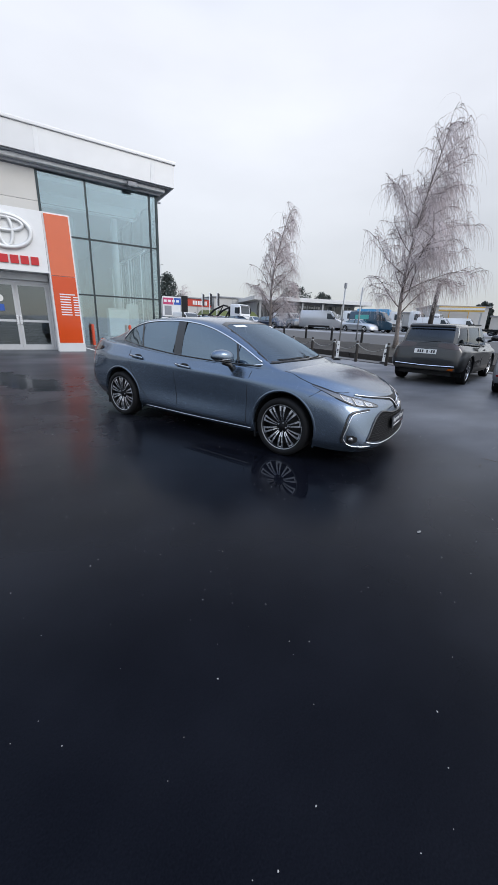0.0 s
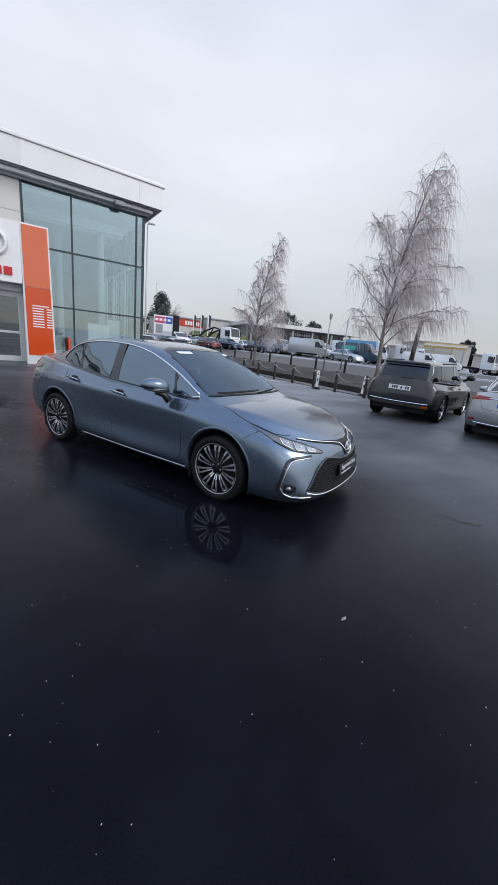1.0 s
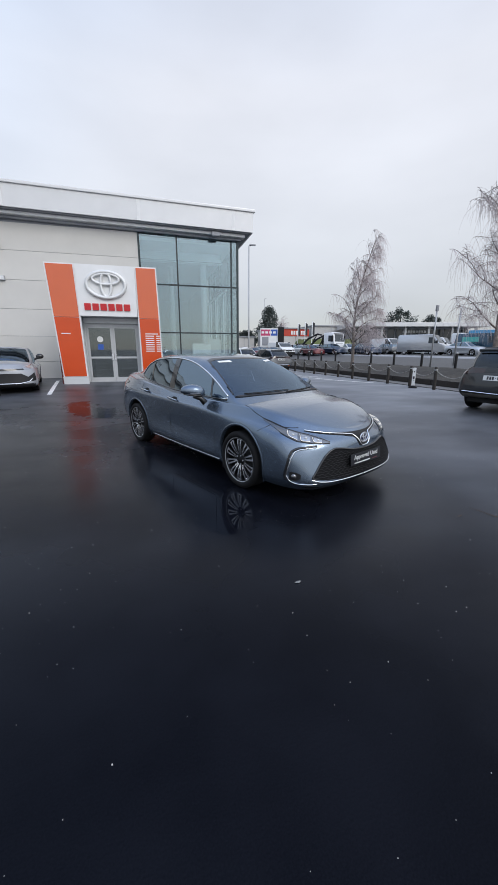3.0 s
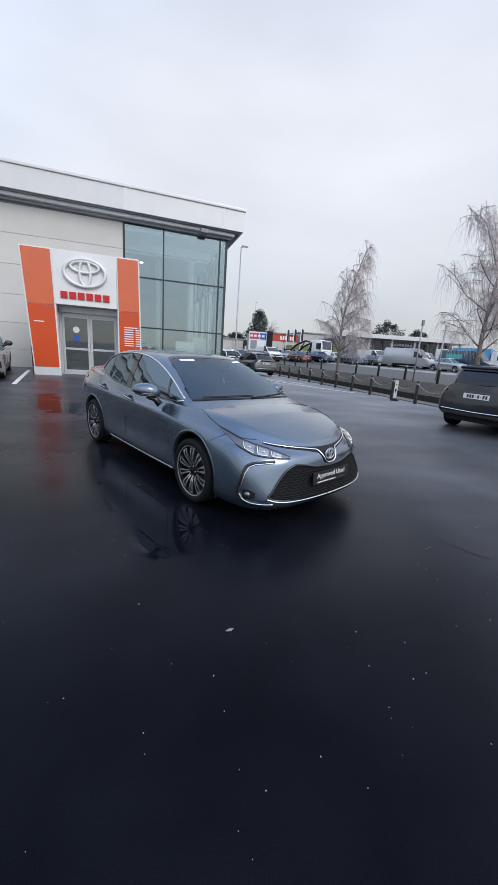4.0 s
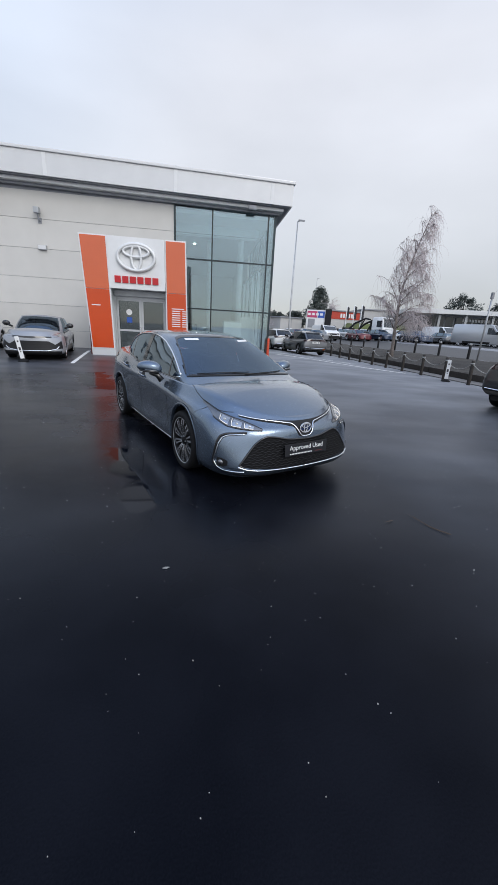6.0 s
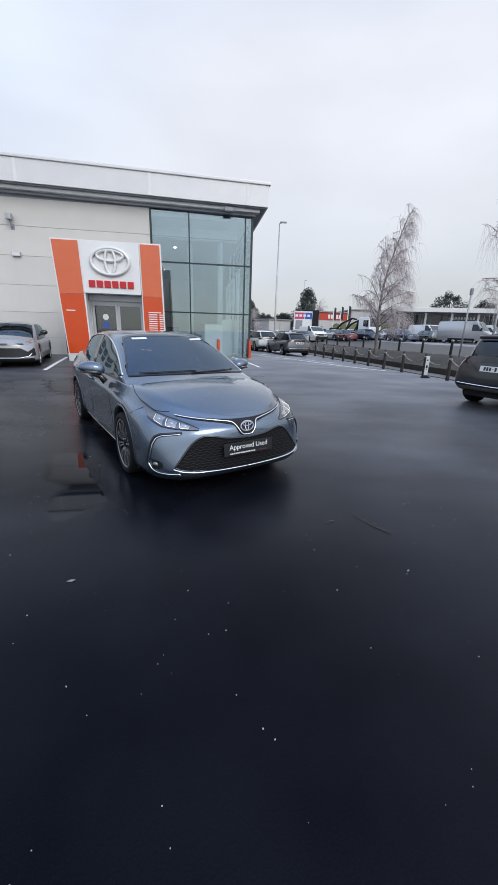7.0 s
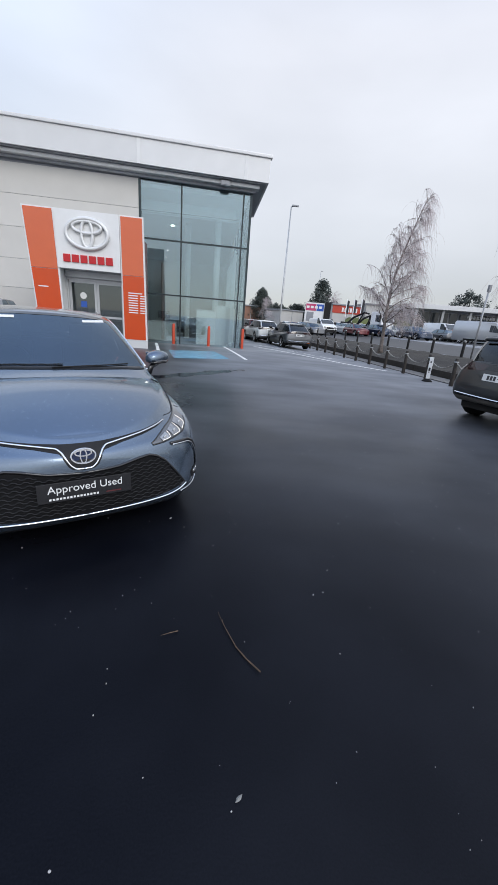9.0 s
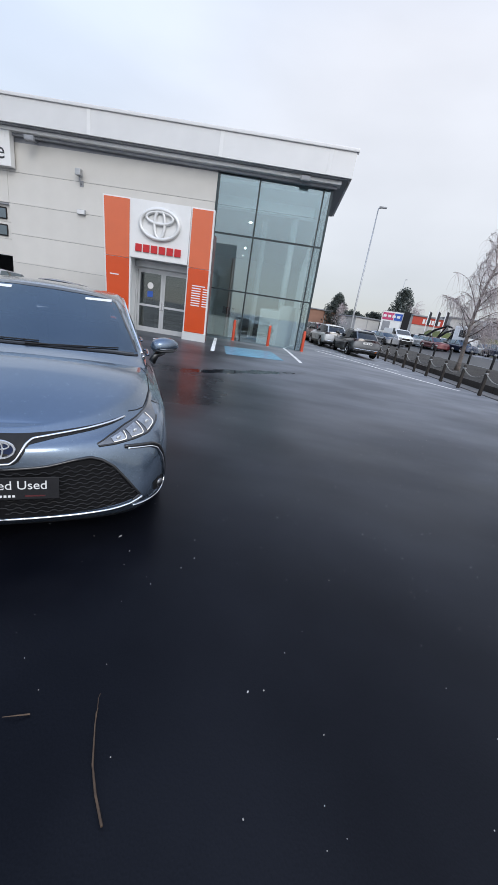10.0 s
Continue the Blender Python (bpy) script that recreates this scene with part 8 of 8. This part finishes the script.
def far_block(name, az0, az1, d0, d1, z0, z1, depth, material, label, category="building"):
    """A long low building whose front runs between two bearings."""
    a, b = Vector((*out_at(az0, d0), 0)), Vector((*out_at(az1, d1), 0))
    L = (b - a).length
    ang = math.degrees(math.atan2(b.y - a.y, b.x - a.x))
    t = thing(name, pose(a.x, a.y, z0, 0, 0, ang), label, category)
    return t, L, z1 - z0, depth


def far_showroom():
    t, L, H, D = far_block("glass_showroom", 29.3, 44.5, 74, 82, 0.9, 6.5, 16, None, "low glass showroom with wide flat white roof")
    part("roof", box_bm(-1.5, L + 2, -2.2, D, H - 0.75, H, 0.05), FASCIA, t, "wide flat pale roof")
    part("wall", box_bm(0, L, 1.5, D - 1, 0, H - 0.76), EAVE, t, "dark glazed wall")
    n = 14
    for k in range(n):
        x0, x1 = L * k / n + 0.15, L * (k + 1) / n - 0.15
        part("window", box_bm(x0, x1, 1.40, 1.48, 0.3, H - 1.1), FARGLASS, t)
    for k in range(6):
        x = L * k / 5
        part("column", box_bm(x - 0.18, x + 0.18, -1.4, -1.05, 0, H - 0.76), STEEL, t)
    for k in range(9):
        part("sign_bar", box_bm(L * 0.42 + k * 0.52, L * 0.42 + k * 0.52 + 0.36, 1.25, 1.38, H - 1.75, H - 1.3), WHITEPAINT, t)


far_showroom()


def warehouse(name, az0, az1, d, z1, material, label, rib=None, letters=None):
    t, L, H, D = far_block(name, az0, az1, d, d + 3, 0.9, z1, 14, material, label)
    part("wall", box_bm(0, L, 0, D, 0, H, 0.05), PALEWALL if letters else material, t)
    if letters:
        part("fascia", box_bm(-0.1, L + 0.1, -0.10, 0.02, H * 0.70, H - 0.02, 0.02), material, t, "red fascia band")
    part("roof", box_bm(-0.3, L + 0.3, -0.3, D + 0.3, H, H + 0.25, 0.03), EAVE, t)
    n = max(2, int(L / 3))
    for k in range(1, n):
        part("wall_rib", box_bm(L * k / n - 0.06, L * k / n + 0.06, -0.06, 0.01, 0, H - 0.1), rib or STEEL, t)
    if letters:
        w = L * 0.5 / letters
        for k in range(letters):
            part("letter_block", box_bm(L * 0.3 + k * w * 1.15, L * 0.3 + k * w * 1.15 + w * 0.8, -0.16, -0.105, H * 0.76, H * 0.92), WHITEPAINT, t)
    return t


BRICKRED = mat("red_cladding", (0.50, 0.055, 0.03), 0.45, var=0.1)
PALEWALL = mat("pale_render", (0.55, 0.54, 0.52), 0.7, var=0.08, scale=0.6)
TANWALL = mat("tan_brick", (0.30, 0.16, 0.11), 0.8, var=0.15, scale=1)
warehouse("red_store", 17.9, 22.0, 80, 5.9, BRICKRED, "red clad store with white block letters", letters=6)
warehouse("pale_warehouse", 22.6, 28.3, 84, 6.6, PALEWALL, "pale rendered warehouse behind the trees")
warehouse("brick_house", 3.0, 7.5, 95, 5.0, TANWALL, "distant brown brick building")
warehouse("white_depot", 10.0, 13.4, 88, 4.4, PALEWALL, "long pale depot building")
warehouse("yard_building", 54.5, 61.5, 86, 6.2, PALEWALL, "low pale yard building with yellow roof edge", YELLOWP)
warehouse("yard_building", 44, 53, 95, 5.2, PALEWALL, "long pale yard building")
warehouse("far_depot", 62, 78, 92, 4.6, PALEWALL, "long low depot building behind lorries")
t, L, H, D = far_block("yellow_canopy", 55.5, 61.0, 84, 84.5, 5.0, 6.4, 1, None, "yellow and white canopy fascia", "canopy")
part("fascia", box_bm(0, L, -0.4, 1.0, 0.2, H * 0.8, 0.03), YELLOWP, t)
part("fascia_stripe", box_bm(0, L, -0.45, -0.41, 0.5, 0.9), WHITEPAINT, t)
part("canopy_leg", box_bm(0.3, 0.6, 0, 0.3, -4.1, 0), STEEL, t)
part("canopy_leg", box_bm(L - 0.6, L - 0.3, 0, 0.3, -4.1, 0), STEEL, t)


def billboard():
    x, y = out_at(15.95, 62)
    b = thing("billboard", pose(x, y, height(x, y) + 0.7, 0, 0, -14), "advertising board with pink, white and dark blocks", "billboard")
    part("panel", box_bm(-2.0, 1.0, -0.1, 0.1, 0.6, 3.6, 0.02), WHITEPAINT, b)
    part("panel_dark", box_bm(1.02, 2.0, -0.3, 0.3, 0.2, 3.8, 0.03), BLACKM, b)
    pink = mat("pink_panel", (0.55, 0.06, 0.16), 0.5, var=0.1)
    part("pink_block", box_bm(-1.9, -0.3, -0.13, -0.105, 2.4, 3.4), pink, b)
    part("blue_block", box_bm(-0.2, 0.9, -0.13, -0.105, 2.4, 3.4), BLUEM, b)
    for k in range(4):
        part("text_bar", box_bm(-1.8 + k * 0.65, -1.35 + k * 0.65, -0.15, -0.135, 2.75, 3.1), WHITEPAINT, b)
    part("figure_block", box_bm(-1.7, -0.6, -0.13, -0.105, 0.8, 2.2), EAVE, b)
    for px in (-1.7, 0.7):
        part("leg", box_bm(px - 0.08, px + 0.08, -0.05, 0.05, -0.75, 0.6), STEEL, b)


billboard()


def banner_flag(az, d):
    x, y = out_at(az, d)
    f = thing("banner_flag", pose(x, y, height(x, y), 0, 0, -20), "dark vertical banner flag on white pole", "flag", "banner flags across the road")
    part("pole", tube(bmesh.new(), [(0, 0, 0), (0, 0, 4.9)], 0.06, 8), WHITEPAINT, f, smooth=True)
    rows = []
    for i in range(9):
        z = 4.8 - i * 0.23
        rows.append([(0.05 + j * 0.085, 0.05 * math.sin(i * 0.9 + j), z - 0.05 * j) for j in range(5)])
    part("cloth", grid_bm(rows), INK, f, "dark cloth banner", smooth=True)
    return f


for az, d in ((20.1, 62), (21.2, 60), (22.3, 58.5)):
    banner_flag(az, d)


def grass_bank():
    rows = []
    rng = random.Random(9)
    grass = mat("bank_grass", (0.10, 0.115, 0.03), 0.9, var=0.4, scale=1.5, bump=0.6, bump_scale=8)
    for i in range(40):
        az = 18.5 + 12.0 * i / 39
        row = []
        for j in range(6):
            x, y = out_at(az, 66 + j * 1.8)
            row.append((x, y, 0.85 + 2.7 * math.sin(min(j / 4, 1) * 1.57) * min(1, i / 6, (39 - i) / 6) + rng.uniform(-0.1, 0.1)))
        rows.append(row)
    g = part("grass_bank", grid_bm(rows), grass, smooth=True)
    tagged(g, "low yellow-green grass bank", "bank", kind="structure")


grass_bank()


# ---- distant trees ----
def evergreen(az, d, z1, width, seed, shape, label):
    rng = random.Random(seed)
    x, y = out_at(az, d)
    z0 = height(x, y)
    H = z1 - z0
    t = thing("evergreen_tree", pose(x, y, z0), label, "tree", "distant evergreen trees")
    part("trunk", tube(bmesh.new(), [(0, 0, 0), (0.1, 0, H * 0.5), (0, 0, H * 0.92)], [0.35, 0.22, 0.05], 7), SLEEPER, t)
    bm = bmesh.new()
    lobes = []
    n_l = 26 if shape == "lobes" else 30
    for i in range(n_l):
        f = (i + 0.5) / n_l
        if shape == "cone":
            r = width / 2 * (1 - f) ** 0.6 * 0.8
        else:
            r = width / 2 * math.sqrt(max(0.0, 1 - (2.0 * (0.18 + 0.82 * f) - 1.05) ** 2)) * 0.8
        a = i * 2.4
        lobes.append((math.cos(a) * r * rng.uniform(0.5, 1), math.sin(a) * r * rng.uniform(0.5, 1), H * (0.16 + 0.78 * f), width * rng.uniform(0.10, 0.19) * (1.1 - 0.5 * f)))
    for k in range(6000):
        lx, ly, lz, lr = lobes[k % n_l]
        c = Vector((lx, ly, lz)) + Vector((rng.gauss(0, 1), rng.gauss(0, 1), rng.gauss(0, 0.75))).normalized() * lr * rng.uniform(0.35, 1.15)
        u = Vector((rng.gauss(0, 1), rng.gauss(0, 1), rng.gauss(0.4, 1))).normalized()
        v = u.orthogonal().normalized()
        s = rng.uniform(0.10, 0.32)
        bm.faces.new([bm.verts.new(c + u * s), bm.verts.new(c + v * s * 0.6), bm.verts.new(c - u * s), bm.verts.new(c - v * s * 0.6)])
    o = part("foliage", bm, PINE, t, "dark green needle foliage")
    o["kind"] = "stuff"


for az, d, z1, w, shape, lab in ((15.8, 100, 12.8, 11.0, "cone", "broad dark evergreen tree"), (17.8, 104, 8.0, 7.5, "cone", "tall dark distant evergreen tree"), (6.8, 98, 9.5, 8.5, "cone", "tall dark distant evergreen tree"), (35.4, 105, 12.1, 11.5, "lobes", "wide dark pine tree behind the showroom"), (39.6, 108, 10.3, 9, "lobes", "dark pine tree behind the showroom"), (22.4, 112, 8.2, 9, "lobes", "dark tree line behind the warehouse"), (24.6, 114, 7.8, 8, "lobes", "dark tree line behind the warehouse"), (27.5, 114, 7.0, 9, "lobes", "dark tree line behind the warehouse"), (31.5, 116, 7.2, 8, "lobes", "dark tree line behind the showroom"), (61.0, 100, 8.2, 6, "lobes", "dark tree behind the yard"), (12.3, 108, 6.8, 8, "lobes", "dark tree line behind the depot"), (9.5, 110, 6.5, 8, "lobes", "dark tree line behind the depot")):
    evergreen(az, d, z1, w, int(az * 10), shape, lab)
bx, by = out_at(17.6, 86)
birch("bare_tree", bx, by, 7.6, 3.0, (0.9, -0.3, 0), 21, 16, 0.2, "distant bare winter tree", 8.0)
bx, by = out_at(7.2, 90)
birch("bare_tree", bx, by, 6.5, 2.8, (0.9, -0.3, 0), 27, 12, 0.2, "distant bare winter tree", 8.0)
# lane lines
for y0 in range(-10, 70, 6):
    x = post_x(y0) + 16
    flat_quad("lane_line", line_quad(x, y0, post_x(y0 + 2.5) + 16, y0 + 2.5, 0.14), LINEP, "faded white lane line", 0.012)


# ---- litter on the asphalt ----
def grit():
    rng = random.Random(12)
    bm = bmesh.new()
    for k in range(1100):
        x, y = rng.uniform(-2.3, 8.7), rng.uniform(-2.4, 4.8)
        r = rng.choice((0.0014, 0.0018, 0.002, 0.0025, 0.003, 0.004))
        m = pose(x, y, r * 0.4, rng.uniform(0, 360), rng.uniform(0, 360), rng.uniform(0, 360)) @ Matrix.Diagonal((r * rng.uniform(0.7, 1.6), r, r * 0.7, 1))
        bmesh.ops.create_icosphere(bm, subdivisions=1, radius=1.0, matrix=m)
    m = mat("pale_grit", (0.42, 0.41, 0.40), 0.7, var=0.35, scale=60)
    g = part("grit", bm, m)
    tagged(g, "scattered pale grit and petals on wet asphalt", "grit", kind="stuff")


grit()
LEAFM = mat("pale_leaf", (0.22, 0.22, 0.21), 0.7, var=0.15, scale=60)
for x, y, r, turn in ((4.562, -1.193, 0.011, 40), (2.468, -1.054, 0.018, 10), (4.179, 0.519, 0.012, 70)):
    bm = bmesh.new()
    n = 10
    ring = [bm.verts.new((r * math.cos(2 * math.pi * k / n) * (1.5 if k in (0, 5) else 1.0), 0.62 * r * math.sin(2 * math.pi * k / n), 0.003 + 0.002 * (k % 2))) for k in range(n)]
    top = bm.verts.new((0, 0, 0.009))
    for k in range(n):
        bm.faces.new((ring[k], ring[(k + 1) % n], top))
    o = part("fallen_leaf", bm, LEAFM)
    o.matrix_world = pose(x, y, 0.0, 0, 0, turn)
    tagged(o, "small pale curled leaf on wet asphalt", "leaf", "fallen leaves")
TWIGB = mat("fallen_twig", (0.075, 0.047, 0.028), 0.7, var=0.6, scale=40)
for pts in ([(4.530, -0.47), (4.547, -0.522), (4.594, -0.63), (4.639, -0.70), (4.691, -0.766)], [(4.236, -0.555), (4.276, -0.545), (4.316, -0.528)]):
    bm = bmesh.new()
    p3 = [Vector((x, y, 0.010 + 0.004 * math.sin(i * 2))) for i, (x, y) in enumerate(pts)]
    tube(bm, p3, [0.0012, 0.0020, 0.0030, 0.0037, 0.0038][: len(p3)], 6)
    for k in (0, 1) if len(p3) > 3 else ():
        tube(bm, [p3[k], p3[k] + Vector((-0.012, 0.03, 0.006)), p3[k] + Vector((-0.014, 0.05, 0.003))], 0.001, 4)
    o = part("fallen_twig", bm, TWIGB)
    tagged(o, "thin brown forked twig lying on wet asphalt", "twig", "fallen twigs")
